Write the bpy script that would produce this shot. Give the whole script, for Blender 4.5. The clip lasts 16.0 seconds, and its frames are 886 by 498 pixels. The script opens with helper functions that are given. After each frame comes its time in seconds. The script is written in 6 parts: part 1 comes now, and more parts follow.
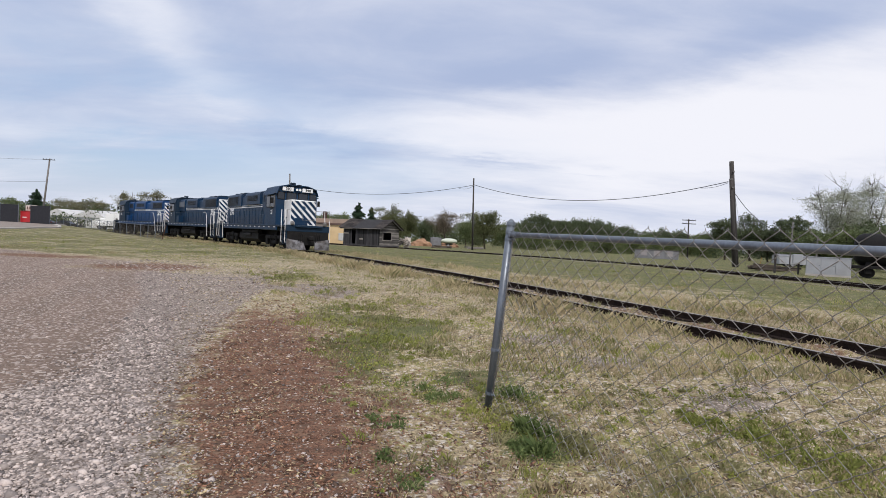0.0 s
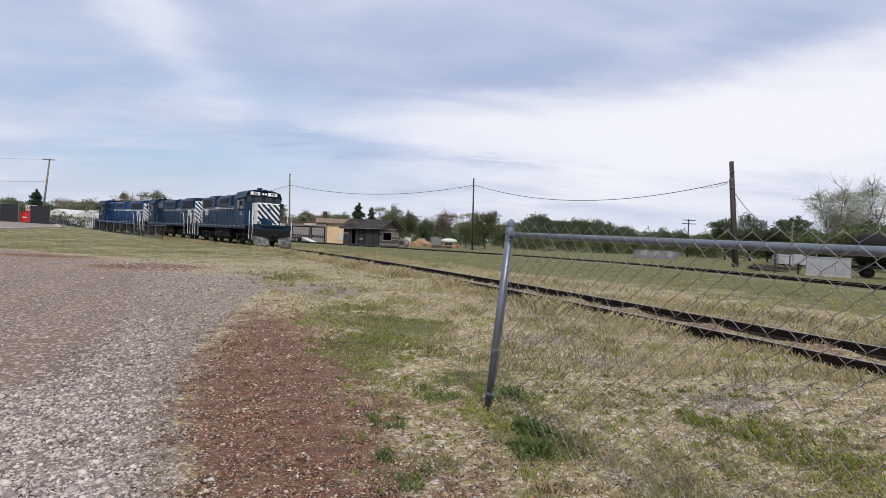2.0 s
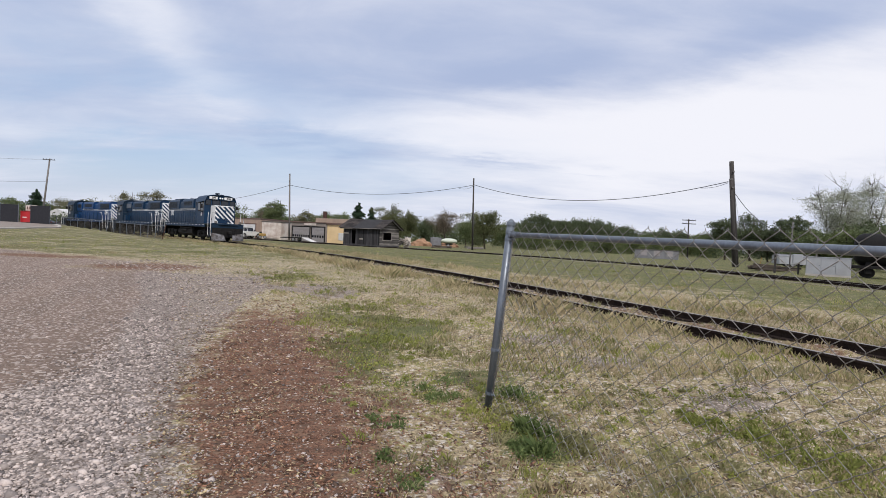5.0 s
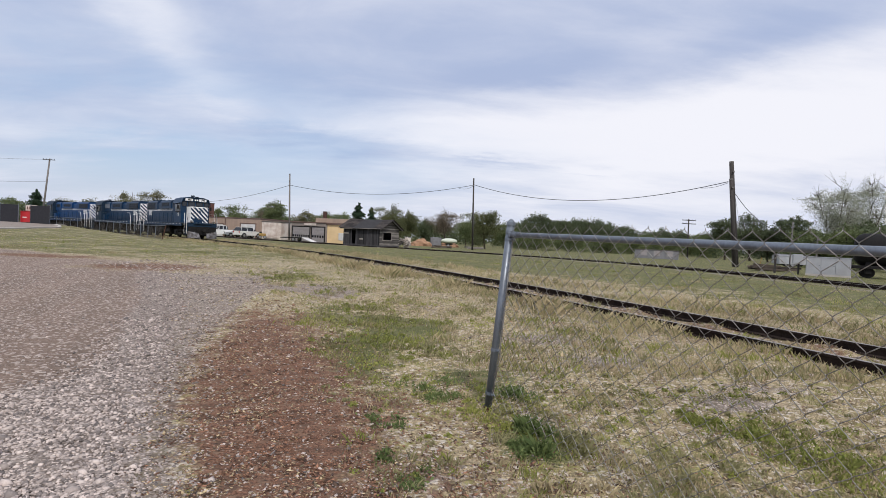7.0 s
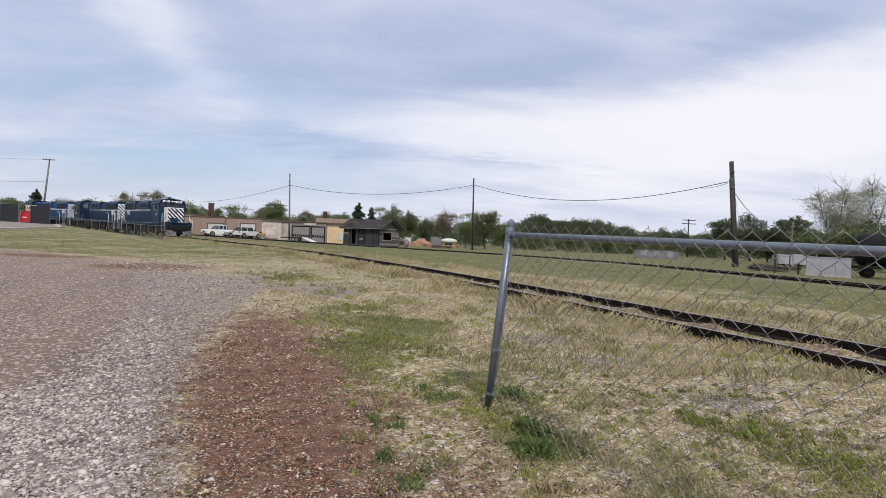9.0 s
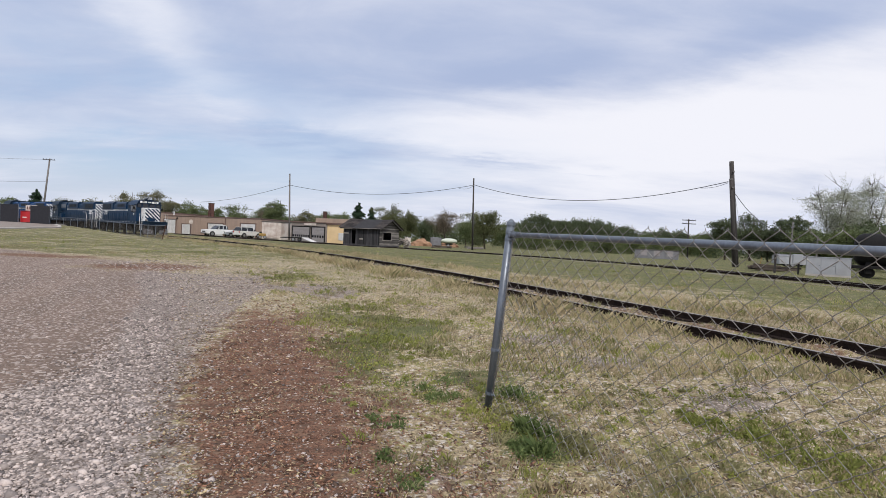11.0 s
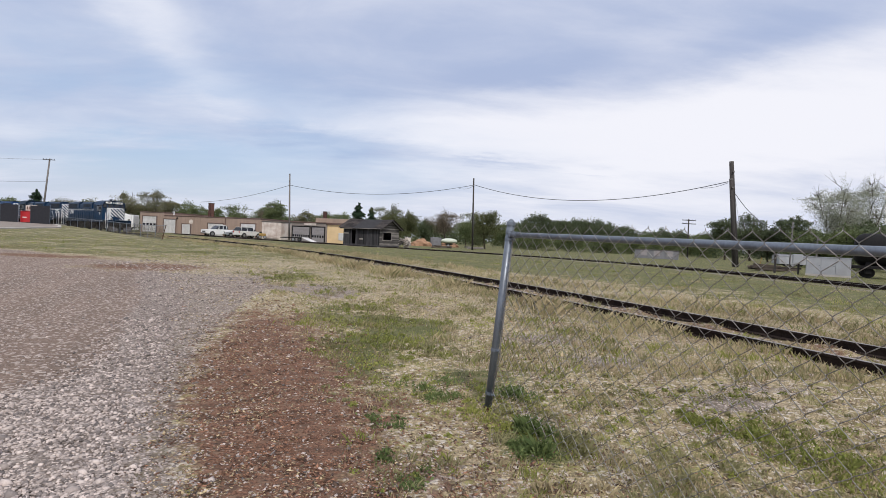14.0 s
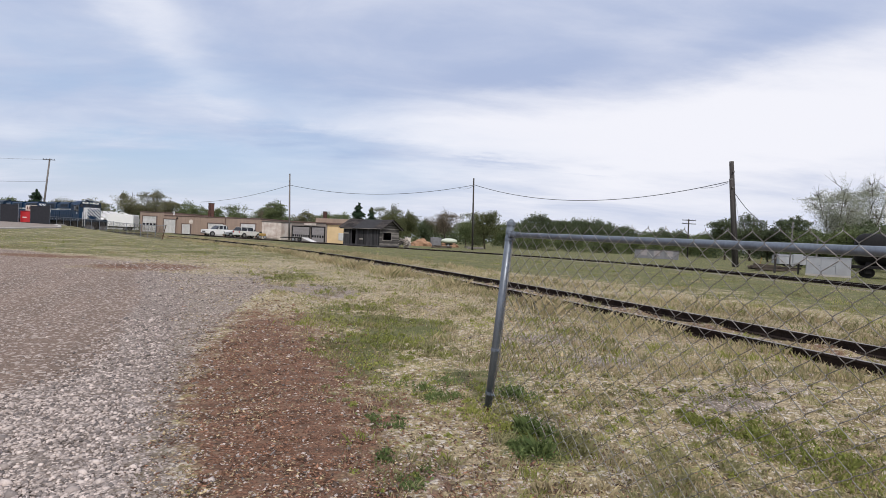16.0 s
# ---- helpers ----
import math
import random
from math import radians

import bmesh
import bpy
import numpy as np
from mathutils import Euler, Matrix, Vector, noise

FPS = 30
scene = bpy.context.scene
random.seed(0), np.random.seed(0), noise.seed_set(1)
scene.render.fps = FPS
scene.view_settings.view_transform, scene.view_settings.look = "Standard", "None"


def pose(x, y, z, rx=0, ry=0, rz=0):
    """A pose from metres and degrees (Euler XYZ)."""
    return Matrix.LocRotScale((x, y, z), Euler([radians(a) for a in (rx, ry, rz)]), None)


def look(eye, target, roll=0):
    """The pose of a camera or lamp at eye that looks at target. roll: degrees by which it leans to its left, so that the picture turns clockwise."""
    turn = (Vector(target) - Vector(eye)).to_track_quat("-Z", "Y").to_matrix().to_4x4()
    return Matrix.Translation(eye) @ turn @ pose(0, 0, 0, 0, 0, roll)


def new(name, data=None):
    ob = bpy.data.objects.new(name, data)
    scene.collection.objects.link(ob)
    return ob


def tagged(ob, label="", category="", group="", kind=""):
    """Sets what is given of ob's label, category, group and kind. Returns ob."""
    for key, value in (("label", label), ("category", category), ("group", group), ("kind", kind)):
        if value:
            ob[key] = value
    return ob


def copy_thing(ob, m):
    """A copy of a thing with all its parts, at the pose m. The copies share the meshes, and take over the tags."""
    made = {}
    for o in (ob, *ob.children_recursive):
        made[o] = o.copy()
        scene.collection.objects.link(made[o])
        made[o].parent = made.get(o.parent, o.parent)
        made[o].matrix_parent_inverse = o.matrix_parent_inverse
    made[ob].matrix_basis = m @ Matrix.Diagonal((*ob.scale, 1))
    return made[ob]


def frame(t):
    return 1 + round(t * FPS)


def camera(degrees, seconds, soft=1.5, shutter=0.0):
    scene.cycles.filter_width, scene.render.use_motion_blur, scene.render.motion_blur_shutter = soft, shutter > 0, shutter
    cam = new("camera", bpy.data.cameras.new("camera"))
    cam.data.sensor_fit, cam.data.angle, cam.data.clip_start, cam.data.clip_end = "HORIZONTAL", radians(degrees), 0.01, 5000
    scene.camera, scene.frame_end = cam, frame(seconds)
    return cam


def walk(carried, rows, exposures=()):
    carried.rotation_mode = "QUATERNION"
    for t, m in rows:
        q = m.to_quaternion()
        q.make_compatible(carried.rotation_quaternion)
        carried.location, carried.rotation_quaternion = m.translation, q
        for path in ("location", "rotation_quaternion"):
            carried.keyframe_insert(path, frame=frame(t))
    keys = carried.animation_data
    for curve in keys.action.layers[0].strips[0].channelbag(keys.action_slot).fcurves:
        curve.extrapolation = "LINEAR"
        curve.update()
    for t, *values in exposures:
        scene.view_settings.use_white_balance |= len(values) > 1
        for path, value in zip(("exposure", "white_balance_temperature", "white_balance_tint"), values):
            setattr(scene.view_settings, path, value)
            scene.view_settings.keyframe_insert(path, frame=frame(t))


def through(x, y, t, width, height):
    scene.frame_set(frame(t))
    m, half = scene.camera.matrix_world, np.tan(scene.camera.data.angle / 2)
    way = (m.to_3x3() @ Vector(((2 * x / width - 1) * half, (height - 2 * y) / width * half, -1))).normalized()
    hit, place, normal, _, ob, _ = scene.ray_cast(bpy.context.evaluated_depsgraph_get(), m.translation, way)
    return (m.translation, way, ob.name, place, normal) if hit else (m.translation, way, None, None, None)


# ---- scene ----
cam = camera(83.34, 16.0, soft=0.85)
EYE = (0.0, 0.0, 1.414)
AIM = (0.0, EYE[1] + math.cos(radians(-1.176)), EYE[2] + math.sin(radians(-1.176)))
walk(cam, [(0.0, look(EYE, AIM, 2.737)), (16.0, look(EYE, AIM, 2.737))])

# ---- light ----
SUN_AZ, SUN_EL = 165.0, 48.0          # degrees to the right of straight ahead; height
scene.view_settings.exposure = 0.0
sun_dir = Vector((math.sin(radians(SUN_AZ)) * math.cos(radians(SUN_EL)), math.cos(radians(SUN_AZ)) * math.cos(radians(SUN_EL)), math.sin(radians(SUN_EL))))
sun = new("sun", bpy.data.lights.new("sun", "SUN"))
sun.data.energy, sun.data.angle, sun.data.color = 3.0, radians(5), (1.0, 0.95, 0.90)
sun.matrix_world = look(sun_dir * 50, (0, 0, 0))


class Nodes:
    """Short names for building a node tree."""

    def __init__(self, tree):
        self.tree = tree
        tree.nodes.clear()

    def add(self, kind, ins=(), **props):
        n = self.tree.nodes.new(kind)
        for k, v in props.items():
            setattr(n, k, v)
        for k, v in dict(ins).items():
            if isinstance(v, bpy.types.NodeSocket):
                self.tree.links.new(v, n.inputs[k])
            else:
                n.inputs[k].default_value = v
        return n

    def math(self, op, a, b=0.0, c=0.0, clamp=False):
        return self.add("ShaderNodeMath", {0: a, 1: b, 2: c}, operation=op, use_clamp=clamp).outputs[0]

    def mix(self, fac, a, b, blend="MIX"):
        rgba = lambda v: v if isinstance(v, bpy.types.NodeSocket) else (*v, 1.0)
        return self.add("ShaderNodeMix", {0: fac, 6: rgba(a), 7: rgba(b)}, data_type="RGBA", blend_type=blend).outputs[2]

    def noise(self, vec, scale, detail=4.0, rough=0.55, out=0, distort=0.0):
        return self.add("ShaderNodeTexNoise", {"Vector": vec, "Scale": scale, "Detail": detail, "Roughness": rough, "Distortion": distort}).outputs[out]

    def ramp(self, fac, lo, hi, to0=0.0, to1=1.0):
        return self.add("ShaderNodeMapRange", {0: fac, 1: lo, 2: hi, 3: to0, 4: to1}, clamp=True, interpolation_type="SMOOTHSTEP").outputs[0]


# cloud sheets: bearing, height, half length, half thickness, slope, grey (+) or bright (-)
SHEETS = [
    (-31.0, 19.0, 11.0, 2.8, -42.0, -0.40), (-41.0, 20.0, 7.0, 9.0, 0.0, 0.22), (-7.0, 22.0, 26.0, 5.0, 2.0, 0.34), (-14.0, 15.5, 13.0, 2.6, 0.0, 0.22),
    (8.0, 18.6, 11.0, 1.3, 7.0, 0.30), (30.0, 20.0, 10.0, 2.6, 12.0, 0.40), (28.0, 11.5, 27.0, 5.0, 4.0, -0.62), (2.0, 12.0, 15.0, 2.2, 0.0, -0.28),
    (-15.0, 10.2, 9.0, 1.1, -3.0, 0.42), (5.0, 8.9, 5.0, 0.5, -4.0, 0.28), (16.0, 8.3, 4.0, 0.3, -3.0, 0.22), (-3.0, 13.0, 5.0, 0.5, 8.0, -0.12),
]


def make_world():
    world = bpy.data.worlds.new("overcast_sky")
    scene.world = world
    world.use_nodes = True
    n = Nodes(world.node_tree)
    sky = n.add("ShaderNodeTexSky", sky_type="NISHITA", sun_disc=False, sun_elevation=radians(SUN_EL), sun_rotation=radians(SUN_AZ), dust_density=2.0, air_density=1.2)
    co = n.add("ShaderNodeTexCoord").outputs["Generated"]
    sep = n.add("ShaderNodeSeparateXYZ", {0: co})
    up = n.math("MAXIMUM", sep.outputs[2], 0.0)
    lift = n.math("ADD", up, 0.16)
    flat = n.add("ShaderNodeCombineXYZ", {0: n.math("DIVIDE", sep.outputs[0], lift), 1: n.math("DIVIDE", sep.outputs[1], lift), 2: 0.0}).outputs[0]
    flat = n.add("ShaderNodeMapping", {0: flat, 1: (2.35, 0.7, 0.0), 2: (0, 0, radians(-24)), 3: (0.62, 1.2, 1.0)}).outputs[0]
    big = n.noise(flat, 0.75, 3.0, 0.5, distort=0.4)
    mid = n.noise(flat, 1.35, 6.0, 0.55, distort=0.7)
    fine = n.noise(flat, 5.0, 6.0, 0.62, distort=0.5)
    # bearing and height in degrees, ruffled so that the cloud sheets get soft torn edges
    ruff = n.math("SUBTRACT", n.noise(flat, 1.1, 5.0, 0.6, distort=0.6), 0.5)
    ruff2 = n.math("SUBTRACT", n.noise(flat, 2.6, 6.0, 0.62), 0.5)
    az = n.math("MULTIPLY", n.math("ARCTAN2", sep.outputs[0], sep.outputs[1]), 57.2958)
    az = n.math("ADD", az, n.math("MULTIPLY", ruff, 9.0))
    el = n.math("MULTIPLY", n.math("ARCSINE", sep.outputs[2]), 57.2958)
    el = n.math("ADD", el, n.math("MULTIPLY", ruff2, 5.0))

    def sheet(a0, e0, long, thick, tilt):
        """One sheet of cloud: its bearing, height, half length, half thickness and slope, in degrees."""
        c, k = math.cos(radians(tilt)), math.sin(radians(tilt))
        a, e = n.math("SUBTRACT", az, a0), n.math("SUBTRACT", el, e0)
        u = n.math("ADD", n.math("MULTIPLY", a, c / long), n.math("MULTIPLY", e, k / long))
        v = n.math("SUBTRACT", n.math("MULTIPLY", e, c / thick), n.math("MULTIPLY", a, k / thick))
        return n.math("EXPONENT", n.math("MULTIPLY", n.math("ADD", n.math("MULTIPLY", u, u), n.math("MULTIPLY", v, v)), -1.0))

    body = n.math("ADD", n.math("MULTIPLY", n.math("SUBTRACT", mid, 0.5), 1.0), n.math("ADD", n.math("MULTIPLY", n.math("SUBTRACT", fine, 0.5), 0.22), 0.50))
    for a0, e0, long, thick, tilt, amount in SHEETS:
        body = n.math("ADD", body, n.math("MULTIPLY", sheet(a0, e0, long, thick, tilt), amount))
    shade = n.ramp(body, 0.0, 1.0)
    cloud = n.mix(shade, (0.90, 0.905, 0.975), (0.42, 0.50, 0.71))
    blue = n.mix(0.55, n.mix(1.0, sky.outputs[0], (0.11, 0.11, 0.11), "MULTIPLY"), (0.47, 0.63, 0.94))
    thin = n.math("MULTIPLY", sheet(-32.0, 6.0, 30.0, 12.0, 0.0), n.ramp(n.math("ADD", big, n.math("MULTIPLY", ruff2, 0.6)), 0.35, 0.65, 0.85, 0.3))
    col = n.mix(thin, cloud, blue)
    low = n.ramp(sep.outputs[2], 0.0, 0.13, 0.45, 0.0)
    col = n.mix(low, col, (0.84, 0.86, 0.95))
    bg = n.add("ShaderNodeBackground", {0: col, 1: 1.0})
    n.add("ShaderNodeOutputWorld", {0: bg.outputs[0]})


make_world()


# ---- materials ----
def material(name, base, other=None, rough=0.7, metal=0.0, scale=6.0, amount=0.5, fine=60.0, bump=0.15, dirt=None, dirt_amount=0.0, per="", spec=0.4, stretch=(1, 1, 1)):
    """A worn surface: two colours mixed by a coarse and a fine grain, stains, and fine relief."""
    m = bpy.data.materials.new(name)
    m.use_nodes = True
    n = Nodes(m.node_tree)
    co = n.add("ShaderNodeTexCoord").outputs["Object"]
    co = n.add("ShaderNodeMapping", {0: co, 3: stretch}).outputs[0]
    coarse, grain = n.noise(co, scale, 5.0), n.noise(co, fine, 4.0, 0.65)
    other = other or tuple(c * 0.7 for c in base)
    f = n.math("ADD", n.math("MULTIPLY", n.ramp(coarse, 0.35, 0.68), 0.65), n.math("MULTIPLY", n.ramp(grain, 0.35, 0.68), 0.35))
    col = n.mix(n.math("MULTIPLY", f, amount * 2, clamp=True), base, other)
    if per:
        r = n.add("ShaderNodeNewGeometry").outputs["Random Per Island"] if per == "island" else n.add("ShaderNodeObjectInfo").outputs["Random"]
        col = n.mix(1.0, col, n.mix(r, (0.30, 0.30, 0.30), (1.65, 1.62, 1.55)), "MULTIPLY")
    if dirt:
        col = n.mix(n.math("MULTIPLY", n.ramp(n.noise(co, scale * 0.45, 6.0, 0.65), 0.45, 0.72), dirt_amount), col, dirt)
    ro = n.ramp(grain, 0.2, 0.8, max(0.02, rough - 0.1), min(1.0, rough + 0.1))
    b = n.add("ShaderNodeBump", {"Strength": bump, "Distance": 0.02, "Height": n.math("ADD", grain, n.math("MULTIPLY", coarse, 0.7))})
    s = n.add("ShaderNodeBsdfPrincipled", {"Base Color": col, "Roughness": ro, "Metallic": metal, "Normal": b.outputs[0], "Specular IOR Level": spec})
    n.add("ShaderNodeOutputMaterial", {0: s.outputs[0]})
    return m


def glass(name, tint):
    m = bpy.data.materials.new(name)
    m.use_nodes = True
    n = Nodes(m.node_tree)
    co = n.add("ShaderNodeTexCoord").outputs["Object"]
    s = n.add("ShaderNodeBsdfPrincipled", {"Base Color": (*tint, 1), "Roughness": n.ramp(n.noise(co, 3.0), 0.3, 0.7, 0.03, 0.14), "Specular IOR Level": 0.6})
    n.add("ShaderNodeOutputMaterial", {0: s.outputs[0]})
    return m


def leaf_material(name, a, b, through=0.35):
    """Leaves and blades: a colour of their own for each, some light passing through."""
    m = bpy.data.materials.new(name)
    m.use_nodes = True
    n = Nodes(m.node_tree)
    r = n.add("ShaderNodeNewGeometry").outputs["Random Per Island"]
    co = n.add("ShaderNodeTexCoord").outputs["Object"]
    patch = n.ramp(n.noise(co, 0.35, 4.0), 0.35, 0.65)
    col = n.mix(n.math("ADD", n.math("MULTIPLY", r, 0.6), n.math("MULTIPLY", patch, 0.4)), a, b)
    d = n.add("ShaderNodeBsdfPrincipled", {"Base Color": col, "Roughness": 0.75, "Specular IOR Level": 0.2})
    tr = n.add("ShaderNodeBsdfTranslucent", {0: col})
    s = n.add("ShaderNodeMixShader", {0: through, 1: d.outputs[0], 2: tr.outputs[0]})
    n.add("ShaderNodeOutputMaterial", {0: s.outputs[0]})
    return m


M = {
    "blue": material("blue_paint", (0.009, 0.034, 0.078), (0.007, 0.024, 0.055), 0.42, 0.0, 1.2, 0.5, 25, 0.04, (0.03, 0.03, 0.033), 0.5, spec=0.18),
    "blue_bright": material("bright_blue_paint", (0.010, 0.050, 0.145), (0.009, 0.038, 0.11), 0.4, 0.0, 1.2, 0.5, 25, 0.04, (0.04, 0.05, 0.09), 0.4, spec=0.18),
    "blue_dark": material("faded_blue_paint", (0.012, 0.030, 0.055), (0.009, 0.021, 0.04), 0.5, 0.0, 1.5, 0.5, 25, 0.05, (0.05, 0.045, 0.04), 0.5, spec=0.18),
    "white": material("white_paint", (0.78, 0.78, 0.78), (0.62, 0.62, 0.62), 0.5, 0.0, 2.0, 0.4, 30, 0.04, (0.35, 0.32, 0.28), 0.3),
    "black": material("black_running_gear", (0.008, 0.008, 0.009), (0.014, 0.013, 0.012), 0.75, 0.0, 5, 0.6, 40, 0.2, (0.022, 0.019, 0.017), 0.4, spec=0.2),
    "grille": material("dark_grille", (0.012, 0.013, 0.016), (0.022, 0.022, 0.024), 0.7, 0.2, 8, 0.5, 60, 0.2),
    "primer": material("grey_primer", (0.13, 0.15, 0.18), (0.09, 0.105, 0.13), 0.7, 0.0, 1.5, 0.5, 25, 0.05, (0.06, 0.06, 0.06), 0.4),
    "steel": material("worn_steel", (0.28, 0.27, 0.26), (0.16, 0.14, 0.12), 0.5, 0.7, 5, 0.5, 60, 0.1),
    "plow": material("scuffed_plow", (0.22, 0.22, 0.23), (0.06, 0.055, 0.055), 0.6, 0.2, 3, 0.7, 30, 0.1, (0.08, 0.06, 0.05), 0.6),
    "glass": glass("cab_glass", (0.012, 0.015, 0.02)),
    "lens": glass("lamp_lens", (0.75, 0.75, 0.7)),
    "galv": material("galvanised_pipe", (0.20, 0.23, 0.27), (0.13, 0.15, 0.18), 0.42, 0.55, 10, 0.5, 120, 0.06, (0.16, 0.15, 0.14), 0.25, stretch=(1, 1, 0.3)),
    "wire": material("chainlink_wire", (0.40, 0.39, 0.37), (0.12, 0.10, 0.085), 0.36, 0.6, 8, 0.6, 90, 0.1),
    "old_wire": material("dull_old_wire", (0.10, 0.095, 0.09), (0.05, 0.042, 0.036), 0.7, 0.2, 8, 0.6, 90, 0.1),
    "rust": material("rusty_iron", (0.11, 0.05, 0.03), (0.05, 0.027, 0.02), 0.85, 0.1, 12, 0.6, 90, 0.3),
    "rail": material("rail_steel", (0.035, 0.025, 0.021), (0.016, 0.012, 0.011), 0.9, 0.0, 6, 0.6, 60, 0.2, spec=0.08),
    "rail_top": material("rail_head", (0.36, 0.33, 0.32), (0.20, 0.17, 0.15), 0.38, 0.8, 3, 0.5, 60, 0.08),
    "tie": material("weathered_tie", (0.055, 0.042, 0.034), (0.11, 0.09, 0.075), 0.9, 0.0, 5, 0.6, 60, 0.5, per="object", stretch=(0.3, 3, 3)),
    "wood_pole": material("pole_wood", (0.06, 0.053, 0.05), (0.03, 0.027, 0.026), 0.9, 0.0, 3, 0.6, 40, 0.4, stretch=(4, 4, 0.3)),
    "pole_grey": material("silvered_pole_wood", (0.20, 0.185, 0.175), (0.11, 0.10, 0.095), 0.9, 0.0, 3, 0.6, 40, 0.4, stretch=(4, 4, 0.3)),
    "cable": material("cable_black", (0.02, 0.02, 0.022), (0.03, 0.03, 0.03), 0.6, 0.0),
}


# ---- building blocks ----
def box(bm, c, s, bevel=0.0, turn=None, taper=None):
    """A box with centre c and size s, its edges bevelled; turn: a matrix applied about its centre; taper: x and y scale of its top."""
    r = bmesh.ops.create_cube(bm, size=1.0)["verts"]
    for v in r:
        k = taper if taper and v.co.z > 0 else (1, 1)
        v.co = Vector((v.co.x * s[0] * k[0], v.co.y * s[1] * k[1], v.co.z * s[2]))
    if bevel:
        es = list({e for v in r for e in v.link_edges})
        r = bmesh.ops.bevel(bm, geom=es, offset=bevel, segments=1, affect="EDGES", profile=0.5)["verts"]
    m = Matrix.Translation(c) @ (turn.to_4x4() if turn else Matrix())
    bmesh.ops.transform(bm, matrix=m, verts=list(set(r)))
    return bm


def rod(bm, a, b, r, seg=8, r2=None, caps=True):
    """A round bar from a to b."""
    a, b = Vector(a), Vector(b)
    d = b - a
    m = Matrix.Translation((a + b) / 2) @ d.to_track_quat("Z", "Y").to_matrix().to_4x4()
    bmesh.ops.create_cone(bm, cap_ends=caps, segments=seg, radius1=r, radius2=r if r2 is None else r2, depth=d.length, matrix=m)
    return bm


def tube(bm, pts, r, seg=6):
    """A bent round bar through the points."""
    rings = []
    pts = [Vector(p) for p in pts]
    for i, p in enumerate(pts):
        d = (pts[min(i + 1, len(pts) - 1)] - pts[max(i - 1, 0)]).normalized()
        q = d.to_track_quat("Z", "Y")
        rings.append([bm.verts.new(p + q @ Vector((r * math.cos(2 * math.pi * k / seg), r * math.sin(2 * math.pi * k / seg), 0))) for k in range(seg)])
    for u, v in zip(rings, rings[1:]):
        for k in range(seg):
            bm.faces.new((u[k], u[(k + 1) % seg], v[(k + 1) % seg], v[k]))
    for ring in (rings[0][::-1], rings[-1]):
        bm.faces.new(ring)
    return bm


def prism(bm, outline, a, b, axis="x"):
    """Extrudes a closed outline of (u, v) points from a to b along the axis; u, v are the other two axes in order."""
    def at(u, v, w):
        return {"x": (w, u, v), "y": (u, w, v), "z": (u, v, w)}[axis]
    lo = [bm.verts.new(at(u, v, a)) for u, v in outline]
    hi = [bm.verts.new(at(u, v, b)) for u, v in outline]
    k = len(outline)
    fs = [bm.faces.new(lo[::-1]), bm.faces.new(hi)]
    fs += [bm.faces.new((lo[i], lo[(i + 1) % k], hi[(i + 1) % k], hi[i])) for i in range(k)]
    bmesh.ops.recalc_face_normals(bm, faces=fs)
    return bm


def mesh_of(name, bm, mat, smooth=False):
    me = bpy.data.meshes.new(name)
    bm.to_mesh(me)
    bm.free()
    me.materials.append(mat)
    if smooth:
        for p in me.polygons:
            p.use_smooth = True
    return me


def part(name, bm, mat, parent=None, label="", smooth=False):
    ob = new(name, mesh_of(name, bm, mat, smooth))
    ob.parent = parent
    return tagged(ob, label)


def again(ob, name, parent, m):
    """Another part on the same mesh."""
    o = new(name, ob.data)
    o.parent = parent
    o.matrix_basis = m
    return o


def group_of(name, m, label, category, group="", kind=""):
    ob = new(name)
    ob.matrix_basis = m
    return tagged(ob, label, category, group, kind)


def bulk(name, verts, faces, mat, parent=None):
    """A mesh from numpy arrays: verts (n, 3), faces (m, k)."""
    me = bpy.data.meshes.new(name)
    me.vertices.add(len(verts))
    me.vertices.foreach_set("co", np.ascontiguousarray(verts, dtype=np.float32).ravel())
    k = faces.shape[1]
    me.loops.add(faces.size)
    me.loops.foreach_set("vertex_index", np.ascontiguousarray(faces, dtype=np.int32).ravel())
    me.polygons.add(len(faces))
    me.polygons.foreach_set("loop_start", np.arange(0, faces.size, k, dtype=np.int32))
    me.update(calc_edges=True)
    me.materials.append(mat)
    ob = new(name, me)
    ob.parent = parent
    return ob


def B():
    return bmesh.new()


# ---- the railway's line ----
KNOTS = [-45, -20, 0, 20, 40, 60, 80, 125, 400]
BENDS = [0.0055, 0.0049, 0.0077, 0.0040, 0.0068, 0.0049, 0.0041, 0.0036, 0.0]
RAIL_TOP = 0.12
LS = np.arange(-70, 260, 0.25)
_k = np.interp(LS, KNOTS, BENDS)
_th = np.concatenate([[0], np.cumsum((_k[1:] + _k[:-1]) / 2 * 0.25)])
_i0 = int(np.searchsorted(LS, 0))
LT = _th - _th[_i0] + 0.621
_dx, _dy = -np.sin(LT) * 0.25, np.cos(LT) * 0.25
LX = np.concatenate([[0], np.cumsum((_dx[1:] + _dx[:-1]) / 2)])
LY = np.concatenate([[0], np.cumsum((_dy[1:] + _dy[:-1]) / 2)])
LX, LY = LX - LX[_i0] - 9.84, LY - LY[_i0] + 34.46


def line_at(s, off=0.0):
    """Place on the main line s metres along it, off metres to the camera's side, and its heading."""
    x, y, t = np.interp(s, LS, LX), np.interp(s, LS, LY), np.interp(s, LS, LT)
    return float(x - np.cos(t) * off), float(y - np.sin(t) * off), float(t)


